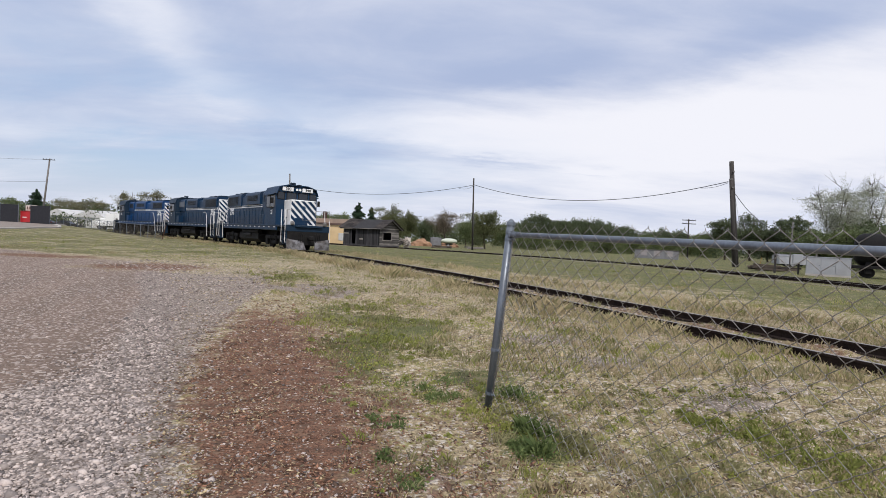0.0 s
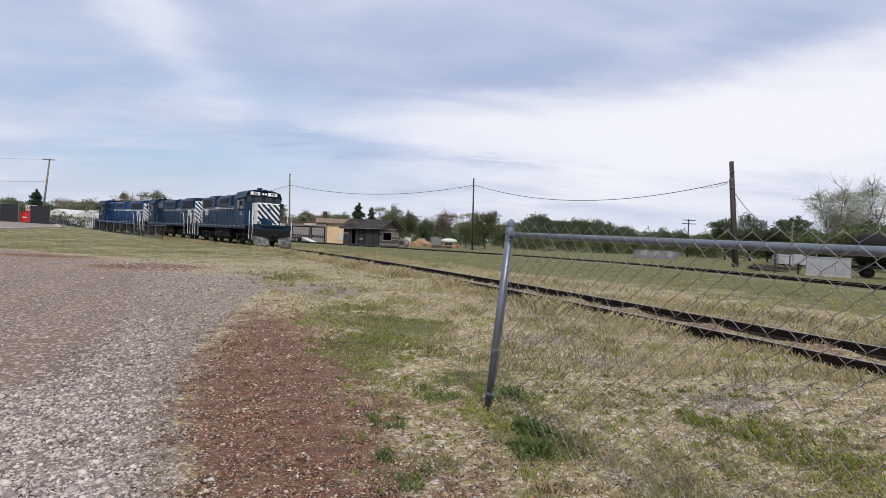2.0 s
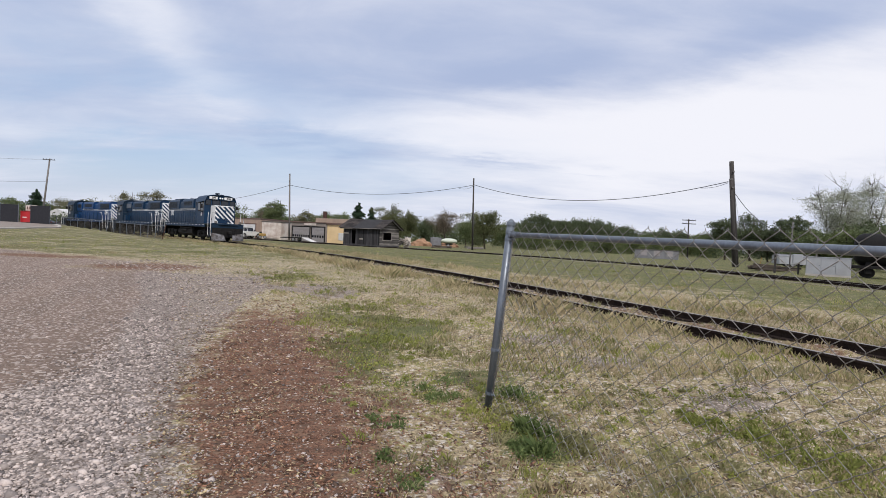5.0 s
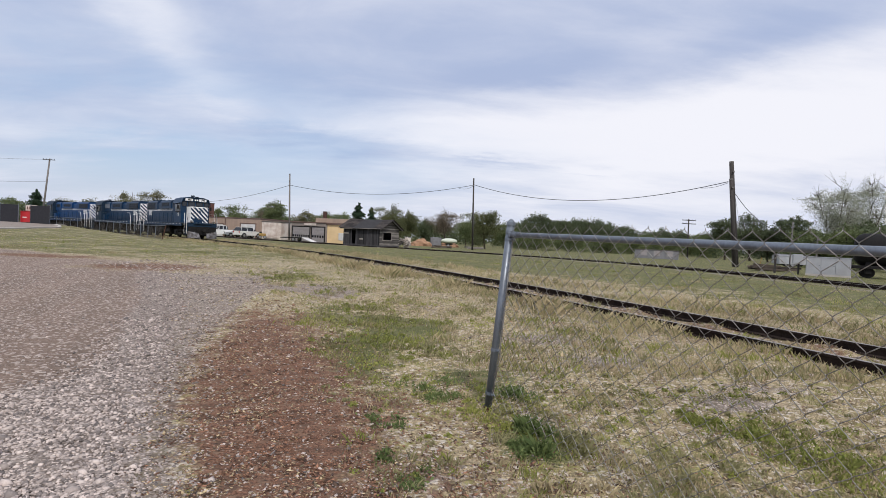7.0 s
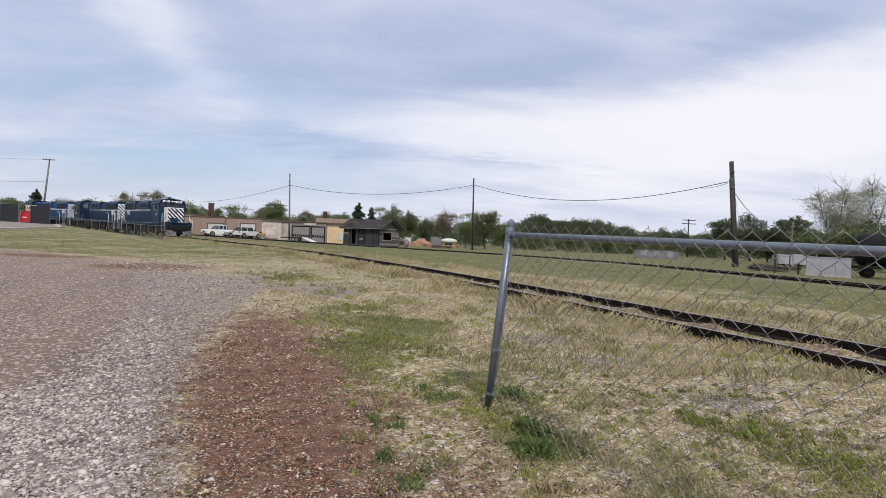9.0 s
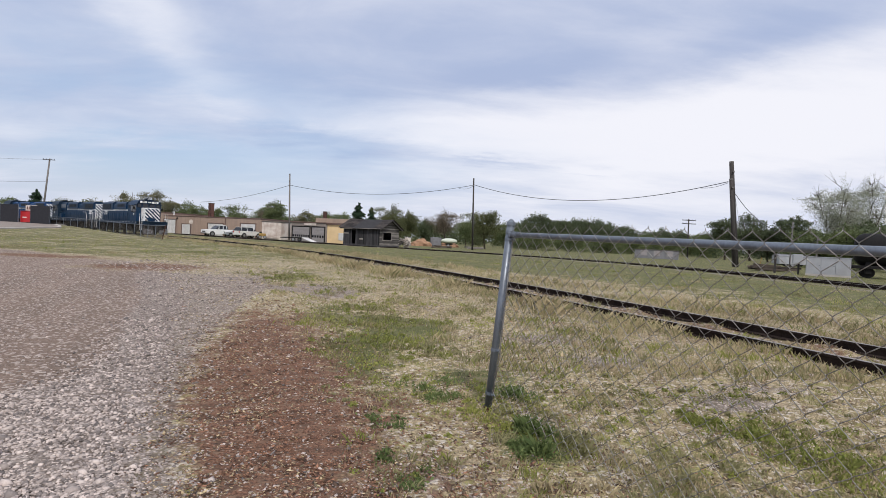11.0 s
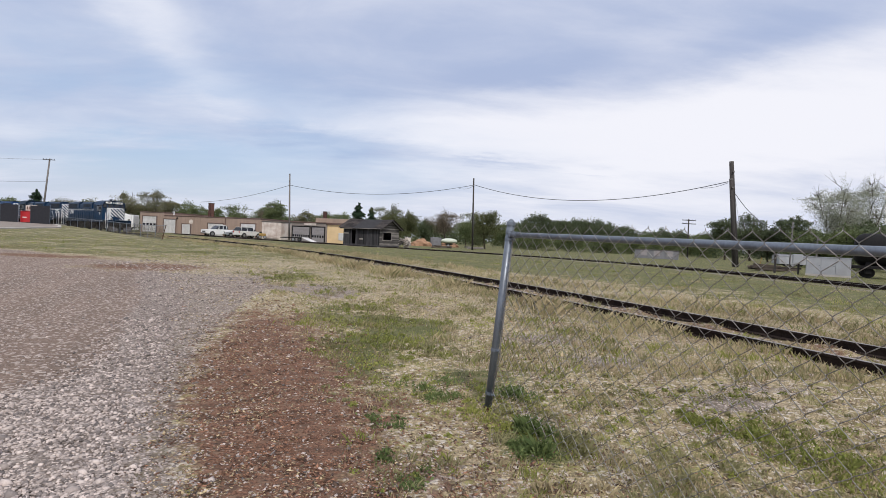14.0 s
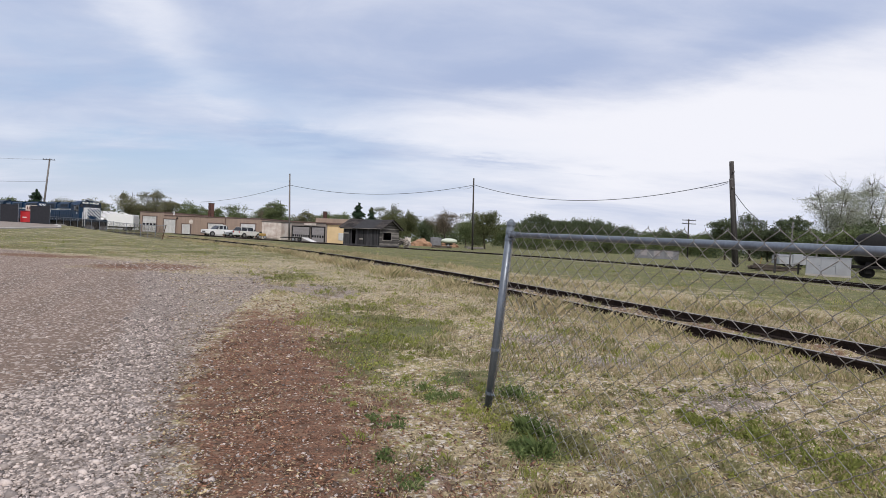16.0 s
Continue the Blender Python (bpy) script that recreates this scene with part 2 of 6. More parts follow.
def smooth_line(pts, step=0.5):
    """A curve through the points, evenly stepped."""
    p = np.array(pts, float)
    out = []
    for i in range(1, len(p) - 2):
        a, b, c, d = p[i - 1], p[i], p[i + 1], p[i + 2]
        for t in np.linspace(0, 1, 24, endpoint=False):
            out.append(0.5 * (2 * b + (c - a) * t + (2 * a - 5 * b + 4 * c - d) * t * t + (3 * b - a - 3 * c + d) * t ** 3))
    out = np.array(out)
    s = np.concatenate([[0], np.cumsum(np.hypot(*np.diff(out, axis=0).T))])
    q = np.arange(0, s[-1], step)
    return np.stack([np.interp(q, s, out[:, 0]), np.interp(q, s, out[:, 1])], 1)


SIDING = smooth_line([(-74, 108), (-48, 90), (-24, 72.5), (-7, 62), (7.5, 52.5), (16.5, 42), (20.8, 31), (22.6, 20), (22.5, 5), (20, -22), (17, -40)])
MAIN = np.stack([LX, LY], 1)


def S(a, b, v):
    t = np.clip((v - a) / (b - a), 0, 1)
    return t * t * (3 - 2 * t)


def gap_to(line, x, y):
    """Distance to a line and the side, positive on the camera's side."""
    x, y = np.asarray(x, float), np.asarray(y, float)
    sh = x.shape
    x, y = x.ravel(), y.ravel()
    best, side = np.full(x.shape, 1e9), np.zeros(x.shape)
    l = line[::8]
    d = np.gradient(l, axis=0)
    for (px, py), (dx, dy) in zip(l, d):
        q = np.hypot(x - px, y - py)
        c = dx * (y - py) - dy * (x - px)
        w = q < best
        best[w], side[w] = q[w], np.sign(c[w])
    return best.reshape(sh), side.reshape(sh)


def height(x, y):
    """The ground's height."""
    x, y = np.asarray(x, float), np.asarray(y, float)
    r, a = np.hypot(x, y), np.degrees(np.arctan2(-x, y))
    g, side = gap_to(MAIN, x, y)
    z = -0.06 * S(45, 75, r) * np.where(side > 0, 0, 1)
    z = z + 0.85 * S(45, 95, r) * S(28, 39, a) * (1 - S(110, 140, a)) * np.where(side > 0, S(2.2, 5.5, g), 0)
    z = z * S(1.3, 3.0, g)
    z = z - 0.05 * S(14, 20, x) * (1 - S(50, 60, r))
    return z - 0.08 * np.exp(-((g / 1.05) ** 8)) * S(70, 50, r) + 0.02 * np.sin(x * 0.7 + 1.3 * np.sin(y * 0.31)) * np.cos(y * 0.53) * S(1, 6, r)


# edges across the yard as (y, x): gravel lot, sandy margin, bark mulch, grass
EDGE_T = [(-60, 4.0), (-5, 0.2), (1, -0.95), (2.54, -1.59), (3.06, -1.86), (3.85, -2.23), (5.1, -2.77), (7.1, -3.73), (8.9, -4.6), (12.4, -6.6), (15.5, -8.54), (18.5, -11.1), (20.3, -14.6), (22.8, -20.3), (25, -45), (27, -90), (29, -300)]
EDGE_P = [(-60, -6.0), (2.6, -6.0), (3.5, -3.7), (4.3, -3.3), (5.5, -3.62), (6.9, -4.4), (9.4, -5.65), (13.4, -8.2), (16, -10.0), (60, -90)]
EDGE_A = [(-60, 4.8), (-5, 0.9), (1, -0.62), (2.58, -1.16), (3.1, -1.50), (3.88, -1.93), (5.16, -2.45), (7.3, -3.1), (9.2, -3.64), (11, -4.05), (13, -4.7), (300, -40)]
EDGE_B = [(-60, 6.0), (-5, 1.6), (1, 0.25), (2.65, -0.52), (3.2, -0.72), (4.03, -0.94), (5.36, -1.39), (7.58, -2.15), (9.46, -2.95), (11.1, -3.75), (13, -4.6), (15, -6.2), (19, -9.5), (22, -17), (25, -42), (27, -90), (29, -300)]


def edge(line, y):
    return np.interp(y, *zip(*line))


def regions(x, y):
    """Shares of lot, mulch, green grass and pale gravel on the ground."""
    xt, xa, xb, xp = edge(EDGE_T, y), edge(EDGE_A, y), edge(EDGE_B, y), edge(EDGE_P, y)
    w = 0.12 + 0.035 * np.abs(y)
    lot = S(w, -w, x - xt)
    v = 0.28 + 0.05 * np.abs(y)
    mulch = 1.1 * S(-v, v, x - xa) * S(2.2 * v, -1.2 * v, x - xb) * (1 - S(4.5, 12.5, y)) * 1.1
    blob = lambda cx, cy, rx, ry: np.exp(-(((x - cx) / rx) ** 2 + ((y - cy) / ry) ** 2))
    r = np.hypot(x, y)
    green = 0.95 * blob(-1.1, 8.2, 1.3, 0.7) + 0.7 * blob(-0.4, 7.2, 0.8, 1.0) + 0.85 * blob(-1.15, 6.2, 0.45, 0.8) + 0.65 * blob(-1.9, 9.6, 0.6, 0.8) + 0.6 * blob(0.45, 5.2, 0.9, 0.5) + 0.9 * blob(0.75, 3.6, 0.35, 0.6) + 0.6 * blob(-0.85, 5.2, 0.4, 0.7)
    green = green + 0.28 * blob(2.4, 3.6, 0.9, 0.5) + 0.7 * blob(-4.6, 15.2, 1.4, 1.6) + 0.45 * blob(-5.4, 18.0, 1.6, 1.5) + 0.58 * S(16, 30, r)
    g, side = gap_to(MAIN, x, y)
    g2, side2 = gap_to(SIDING, x, y)
    green = green + np.where(side < 0, (0.40 + 0.5 * S(8, 20, x)) * S(3.2, 6.5, g), 0) + 0.25 * np.exp(-((g2 - 3) / 3.5) ** 2)
    green = np.where((r > 13) & (side > 0), np.minimum(green, 0.75), green)
    pale = 1.0 * blob(-3.5, 12.7, 1.1, 1.1) + 0.7 * blob(-2.4, 11.6, 0.7, 1.0) + 0.95 * blob(2.75, 4.6, 0.5, 0.32) + 0.9 * blob(2.0, 6.1, 0.75, 0.4) + 0.85 * blob(1.6, 7.4, 0.9, 0.5) + 0.6 * blob(-1.75, 7.0, 0.35, 1.3) + 0.9 * blob(-0.2, 2.8, 0.5, 0.4) + 0.5 * blob(-1.0, 17.9, 1.2, 0.8) + 0.7 * blob(3.4, 5.2, 0.7, 0.3) + 0.5 * blob(-0.4, 10.2, 0.5, 0.5)
    pale = pale + 0.95 * S(-0.25, 0.25, x - xp) * lot * S(22, 12, y)
    pale = pale + 0.8 * S(-0.15, 0.15, x - xt) * S(0.2, -0.2, x - xa) * S(20, 12, y)
    mulch = mulch + 1.0 * blob(-10.0, 16.6, 2.4, 1.9) + 0.9 * blob(-16.0, 19.6, 3.4, 1.4) + 0.45 * blob(-24, 24, 8, 1.0)
    mulch = mulch + 0.12 * blob(-0.15, 3.0, 0.75, 1.0) + 0.30 * blob(-0.1, 4.3, 0.8, 0.8) + 0.28 * blob(0.35, 2.8, 0.4, 0.6)
    lot = lot * (1 - 0.95 * blob(-10.0, 16.6, 2.3, 1.8)) * (1 - 0.85 * blob(-16.0, 19.6, 3.2, 1.2))
    pale = pale + np.where(side2 < 0, 0.7 * np.exp(-(((g2 - 2.6) / 0.9) ** 2)), 0)
    pale = pale * (1 - 0.8 * np.exp(-((g / 1.6) ** 4))) + 0.55 * np.exp(-((g / 0.6) ** 4))
    # dark strip along each rail: oily soil, with the rail's shadow painted in
    mulch = mulch + 0.55 * np.exp(-(((g - 0.95) / 0.4) ** 2))
    pale = pale * (1 - 0.8 * np.clip(mulch, 0, 1) * (1 - lot))
    return [np.clip(v, 0, 1) for v in (lot, mulch, green * (1 - lot), pale)]


def ground_material():
    m = bpy.data.materials.new("yard_ground")
    m.use_nodes = True
    n = Nodes(m.node_tree)
    co = n.add("ShaderNodeTexCoord").outputs["Object"]
    at = n.add("ShaderNodeVertexColor", layer_name="regions")
    sep = n.add("ShaderNodeSeparateColor", {0: at.outputs["Color"]})
    wob = n.math("SUBTRACT", n.noise(co, 1.6, 6.0, 0.65), 0.5)
    wob2 = n.math("SUBTRACT", n.noise(co, 9.0, 6.0, 0.7), 0.5)
    wob3 = n.math("SUBTRACT", n.noise(co, 0.3, 7.0, 0.68), 0.5)
    wig = n.math("ADD", n.math("MULTIPLY", wob3, 1.1), n.math("ADD", n.math("MULTIPLY", wob, 1.1), n.math("MULTIPLY", wob2, 1.3)))
    share = lambda s, lo=0.38, hi=0.62, k=1.0: n.ramp(n.math("ADD", s, n.math("MULTIPLY", wig, k)), lo, hi)
    lot, mulch, green, pale = share(sep.outputs[0], 0.3, 0.7, 0.6), share(sep.outputs[1], 0.25, 0.75, 1.1), share(sep.outputs[2]), share(at.outputs["Alpha"], 0.35, 0.65, 0.8)
    f1, f2, f3 = n.noise(co, 60, 4.0, 0.7), n.noise(co, 14, 6.0, 0.7), n.noise(co, 0.5, 6.0, 0.7)
    vor = n.add("ShaderNodeTexVoronoi", {"Vector": co, "Scale": 34.0, "Randomness": 1.0})
    chip = n.ramp(vor.outputs["Distance"], 0.05, 0.6)
    tone = n.add("ShaderNodeSeparateColor", {0: vor.outputs["Color"]}).outputs[0]
    straw = n.mix(n.ramp(f1, 0.38, 0.62), (0.23, 0.18, 0.115), (0.62, 0.515, 0.32))
    straw = n.mix(n.ramp(f2, 0.44, 0.60), straw, (0.24, 0.20, 0.10))
    straw = n.mix(n.ramp(f3, 0.45, 0.65, 0.0, 0.6), straw, (0.33, 0.255, 0.19))
    straw = n.mix(n.math("MULTIPLY", n.ramp(n.noise(co, 3.2, 6.0, 0.7), 0.50, 0.60), 0.45), straw, (0.17, 0.12, 0.085))
    straw = n.mix(n.math("MULTIPLY", n.ramp(tone, 0.74, 0.86), 0.85), straw, (0.58, 0.52, 0.45))
    straw = n.mix(n.math("MULTIPLY", n.ramp(n.noise(co, 11.0, 6.0, 0.75), 0.54, 0.60), 0.65), straw, (0.09, 0.065, 0.045))
    straw = n.mix(n.math("MULTIPLY", n.ramp(n.noise(co, 4.0, 6.0, 0.7), 0.53, 0.62), 0.75), straw, (0.26, 0.245, 0.08))
    grass = n.mix(n.ramp(f1, 0.35, 0.65), (0.048, 0.058, 0.022), (0.19, 0.19, 0.085))
    grass = n.mix(n.math("MULTIPLY", n.ramp(n.noise(co, 2.3, 6.0, 0.7), 0.48, 0.60), 0.6), grass, (0.25, 0.21, 0.125))
    bark = n.mix(n.ramp(f1, 0.3, 0.7), (0.055, 0.028, 0.019), (0.28, 0.150, 0.098))
    bark = n.mix(n.ramp(f2, 0.46, 0.62, 0.0, 0.75), bark, (0.24, 0.16, 0.11))
    bark = n.mix(n.ramp(n.math("SUBTRACT", tone, n.math("MULTIPLY", chip, 0.6)), 0.5, 0.62), bark, (0.44, 0.35, 0.28))
    bark = n.mix(n.math("MULTIPLY", n.ramp(n.noise(co, 7.0, 6.0, 0.7), 0.5, 0.62), 0.55), bark, (0.055, 0.032, 0.025))
    packed = n.mix(n.ramp(f2, 0.3, 0.7), (0.19, 0.138, 0.110), (0.272, 0.203, 0.163))
    packed = n.mix(n.ramp(n.noise(n.add("ShaderNodeMapping", {0: n.add("ShaderNodeMapping", {0: co, 2: (0, 0, radians(-27))}).outputs[0], 3: (1.5, 0.12, 1)}).outputs[0], 1.0, 6.0, 0.65), 0.44, 0.60, 0.0, 0.55), packed, (0.17, 0.13, 0.105))
    packed = n.mix(n.math("MULTIPLY", n.ramp(f1, 0.5, 0.62), 0.6), packed, (0.10, 0.075, 0.06))
    packed = n.mix(n.math("MULTIPLY", n.ramp(tone, 0.72, 0.86), 0.8), packed, (0.50, 0.425, 0.375))
    stone = n.mix(tone, (0.19, 0.152, 0.13), (0.64, 0.55, 0.49))
    # shade in the gaps between stones, painted as a darker colour
    stone = n.mix(n.math("MULTIPLY", n.ramp(chip, 0.4, 0.85), 0.6), stone, (0.08, 0.064, 0.054))
    col = n.mix(green, straw, grass)
    col = n.mix(n.math("MULTIPLY", pale, 0.85), col, stone)
    col = n.mix(mulch, col, bark)
    col = n.mix(lot, col, n.mix(n.math("MULTIPLY", pale, 0.8), packed, stone))
    hgt = n.math("ADD", n.math("MULTIPLY", f1, 0.5), n.math("ADD", f2, n.math("MULTIPLY", n.math("SUBTRACT", 1.0, chip), 0.6)))
    b = n.add("ShaderNodeBump", {"Strength": 0.8, "Distance": 0.03, "Height": hgt})
    s = n.add("ShaderNodeBsdfPrincipled", {"Base Color": col, "Roughness": 0.95, "Specular IOR Level": 0.15, "Normal": b.outputs[0]})
    n.add("ShaderNodeOutputMaterial", {0: s.outputs[0]})
    return m


def make_ground():
    xs = 1.6 * np.sinh(np.linspace(-np.arcsinh(500), np.arcsinh(500), 280))
    ys = 4 + 2 * np.sinh(np.linspace(-np.arcsinh(60), np.arcsinh(600), 280))
    gx, gy = np.meshgrid(xs, ys)
    z = height(gx, gy)
    rng = np.random.default_rng(3)
    z = z + rng.normal(0, 0.006, z.shape) * (np.hypot(gx, gy) < 25)
    k = len(xs)
    i = (np.arange(len(ys) - 1)[:, None] * k + np.arange(k - 1)[None]).ravel()
    ob = bulk("ground", np.stack([gx, gy, z], -1).reshape(-1, 3), np.stack([i, i + 1, i + k + 1, i + k], 1), ground_material())
    layer = ob.data.color_attributes.new("regions", "FLOAT_COLOR", "POINT")
    layer.data.foreach_set("color", np.stack(regions(gx, gy), -1).astype(np.float32).ravel())
    for p in ob.data.polygons:
        p.use_smooth = True
    tagged(ob, "gravel yard, brown mulch strip and dry patchy grass", "ground", kind="structure")


make_ground()


# ---- tracks ----
def sweep(bm, line, off, profile, z):
    """A bar of the given profile (side, up) along a line, off metres to its left."""
    d = np.gradient(line, axis=0)
    d = d / np.hypot(d[:, 0], d[:, 1])[:, None]
    rings = []
    for (x, y), (dx, dy) in zip(line, d):
        rings.append([bm.verts.new((x - dy * (off + u), y + dx * (off + u), z + v)) for u, v in profile])
    k = len(profile)
    for a, b in zip(rings, rings[1:]):
        for i in range(k):
            bm.faces.new((a[i], a[(i + 1) % k], b[(i + 1) % k], b[i]))
    bmesh.ops.recalc_face_normals(bm, faces=bm.faces[:])
    return bm


WEB = [(-0.065, -0.17), (0.065, -0.17), (0.065, -0.155), (0.012, -0.13), (0.012, -0.045), (0.036, -0.035), (0.036, -0.004), (-0.036, -0.004), (-0.036, -0.035), (-0.012, -0.045), (-0.012, -0.13), (-0.065, -0.155)]
HEAD = [(-0.034, -0.0035), (0.034, -0.0035), (0.030, 0.0), (-0.030, 0.0)]


def tie_shape():
    bm = B()
    box(bm, (0, 0, 0), (2.55, 0.23, 0.18), 0.012)
    return mesh_of("tie", bm, M["tie"])


def make_track(name, line, label, lo, hi, top=RAIL_TOP):
    t = group_of(name, pose(0, 0, 0), label, "railway track", kind="structure")
    for off in (-0.753, 0.753):
        r = part("rail", sweep(B(), line, off, WEB, top), M["rail"], t)
        part("rail_head", sweep(B(), line, off, HEAD, top), M["rail_top"], r, "bright worn running surface")
    me = tie_shape()
    rng = random.Random(5)
    s = np.concatenate([[0], np.cumsum(np.hypot(*np.diff(line, axis=0).T))])
    d = np.gradient(line, axis=0)
    at = lo
    while at < hi:
        x, y = np.interp(at, s, line[:, 0]), np.interp(at, s, line[:, 1])
        a = math.degrees(math.atan2(np.interp(at, s, d[:, 1]), np.interp(at, s, d[:, 0]))) + 90
        o = new("tie", me)
        o.parent = t
        o.matrix_basis = pose(x + rng.uniform(-.03, .03), y, top - 0.17 - 0.09 + rng.uniform(-0.012, 0.006), 0, 0, a + rng.uniform(-1.5, 1.5))
        at += 0.53
    return t


make_track("main_track", MAIN, "worn steel rails on dark weathered ties in grass", 58.0, 178.0)
make_track("side_track", SIDING, "rusty siding rails on weathered ties in grass", 20.0, 150.0, 0.10)


# ---- locomotives ----
def arc_outline(half, low, side, top, n=5):
    """A hood's cross-section with rounded shoulders."""
    pts = [(-half, low), (half, low), (half, side)]
    r = top - side
    for i in range(1, n):
        a = math.pi / 2 * i / n
        pts.append((half - r * 1.1 * (1 - math.cos(a)), side + r * math.sin(a)))
    pts += [(half - r * 1.1, top), (-half + r * 1.1, top)]
    for i in range(n - 1, 0, -1):
        a = math.pi / 2 * i / n
        pts.append((-half + r * 1.1 * (1 - math.cos(a)), side + r * math.sin(a)))
    pts.append((-half, side))
    return pts


def clip_band(lo_u, hi_u, lo_v, hi_v, c, w, slope):
    """The outline of a slanted band v = slope*u + c, w wide, kept inside a rectangle."""
    poly = [(lo_u - 5, slope * (lo_u - 5) + c), (hi_u + 5, slope * (hi_u + 5) + c), (hi_u + 5, slope * (hi_u + 5) + c + w), (lo_u - 5, slope * (lo_u - 5) + c + w)]
    for axis, lim, sign in ((0, lo_u, 1), (0, hi_u, -1), (1, lo_v, 1), (1, hi_v, -1)):
        out = []
        for p, q in zip(poly, poly[1:] + poly[:1]):
            pin, qin = sign * (p[axis] - lim) >= 0, sign * (q[axis] - lim) >= 0
            if pin:
                out.append(p)
            if pin != qin:
                k = (lim - p[axis]) / (q[axis] - p[axis])
                out.append((p[0] + k * (q[0] - p[0]), p[1] + k * (q[1] - p[1])))
        poly = out
        if len(poly) < 3:
            return []
    return poly


def lettering(text, size, mat, parent, m, name="lettering"):
    c = bpy.data.curves.new(name, "FONT")
    c.body, c.size, c.extrude, c.align_x, c.align_y = text, size, 0.004, "CENTER", "CENTER"
    c.offset = size * 0.022
    tmp = bpy.data.objects.new("tmp", c)
    scene.collection.objects.link(tmp)
    me = bpy.data.meshes.new_from_object(tmp.evaluated_get(bpy.context.evaluated_depsgraph_get()))
    bpy.data.objects.remove(tmp)
    me.materials.clear()
    me.materials.append(mat)
    o = new(name, me)
    o.parent = parent
    o.matrix_basis = m
    return o


WHEELS = []


def locomotive(label, number, paint, cab_paint, old, patched=False):
    loco = group_of("locomotive", pose(0, 0, 0), label, "locomotive", "locomotives of the train")
    P, W = M[paint], M["white"]
    deck = 1.72
    # frame and walkway
    part("frame", box(box(B(), (0, 0, 1.50), (16.9, 2.0, 0.36), 0.03), (0, 0, deck - 0.06), (16.9, 3.08, 0.12), 0.02), M["blue_dark"], loco)
    for sy in (-1, 1):
        part("side_sill", box(B(), (0, sy * 1.50, 1.52), (13.2, 0.06, 0.34), 0.015), P, loco)
    mark = None
    for sy in (-1, 1):
        for i in range(13):
            x = -6.2 + i * 1.03
            if mark is None:
                mark = part("reflective_mark", box(B(), (0, 0, 0), (0.26, 0.012, 0.055)), W, loco, "white reflective strip")
                mark.matrix_basis = pose(x, sy * 1.537, 1.56)
            else:
                again(mark, "reflective_mark", loco, pose(x, sy * 1.537, 1.56))
    # long hood
    hood = part("long_hood", prism(B(), arc_outline(0.92, deck, 3.85, 4.12), -7.75, 4.02), P, loco)
    part("filter_housing", prism(B(), arc_outline(1.06, 3.0, 4.02, 4.30), 2.2, 4.0), P, loco)
    part("brake_housing", prism(B(), arc_outline(1.08, 3.32, 4.05, 4.32), -2.0, 1.6), P, loco)
    part("radiator_housing", prism(B(), arc_outline(1.0, 3.25, 4.10, 4.33), -7.3, -3.4), P, loco)
    door = None
    for sy in (-1, 1):
        for i in range(14):
            x = -7.2 + i * 0.79
            if door is None:
                b = box(B(), (0, 0, 0), (0.72, 0.03, 1.18), 0.012)
                box(b, (0, 0.0, 0.12), (0.10, 0.05, 0.05), 0.008)
                door = part("hood_door", b, P, hood)
                door.matrix_basis = pose(x, sy * 0.932, 2.42)
            else:
                again(door, "hood_door", hood, pose(x, sy * 0.932, 2.42))
        # radiator and filter grilles with slats
        for x, w, z, h, y in ((-5.7, 2.9, 3.72, 0.72, 1.005), (-3.3 + 3.1, 2.4, 3.80, 0.4, 1.085), (3.1, 1.3, 3.72, 0.5, 1.065)):
            g = part("grille", box(B(), (x, sy * y, z), (w, 0.03, h), 0.005), M["grille"], hood, "black louvred grille")
            b = B()
            for k in range(int(h / 0.09)):
                box(b, (x, sy * (y + 0.02), z - h / 2 + 0.06 + k * 0.09), (w - 0.06, 0.02, 0.025), 0, Euler((radians(35 * sy), 0, 0)).to_matrix())
            part("louvre", b, M["blue_dark"], g)
        for z, hh in ((3.12, 0.07), (3.25, 0.05)):
            part("stripe", box(B(), (-1.75, sy * 0.926, z), (11.4, 0.012, hh)), W, hood, "thin white stripe")
    for i, x in enumerate((-6.5, -5.3, -4.1)):
        b = rod(B(), (x, 0, 4.30), (x, 0, 4.44), 0.58, 20)
        rod(b, (x, 0, 4.44), (x, 0, 4.47), 0.50, 20)
        part("fan", b, M["blue_dark"], loco, "round radiator fan hood")
    for x in (-1.3, 0.9):
        part("fan", rod(B(), (x, 0, 4.28), (x, 0, 4.42), 0.5, 18), M["blue_dark"], loco)
    part("exhaust_stack", box(B(), (1.95, 0, 4.28), (0.55, 0.7, 0.34), 0.04), M["black"], loco)
    if patched:
        for sy in (-1, 1):
            part("primer_panel", box(B(), (2.7, sy * 0.935, 3.56), (2.5, 0.02, 0.5), 0.006), M["primer"], hood, "faded grey primer panel")
            part("primer_panel", box(B(), (3.1, sy * 1.085, 3.72), (1.75, 0.03, 0.6), 0.006), M["primer"], hood, "faded grey primer panel")
    # white drop steps, bent rails and a toolbox on the walkway
    for sy in (-1, 1):
        for x in (-6.6,):
            part("grab_rail", tube(B(), [(x, sy * 1.56, 0.5), (x, sy * 1.60, 1.7), (x + 0.25, sy * 1.56, 2.3), (x + 0.5, sy * 1.54, 2.75), (x + 1.3, sy * 1.53, 2.78)], 0.022), W, loco, "bent white handrail")
        part("toolbox", box(B(), (3.3, sy * 1.2, 2.1), (0.9, 0.5, 0.72), 0.03), P, loco)
        part("brake_cylinder", rod(B(), (-0.9, sy * 1.3, 0.92), (0.7, sy * 1.3, 0.92), 0.14, 10), M["black"], loco)
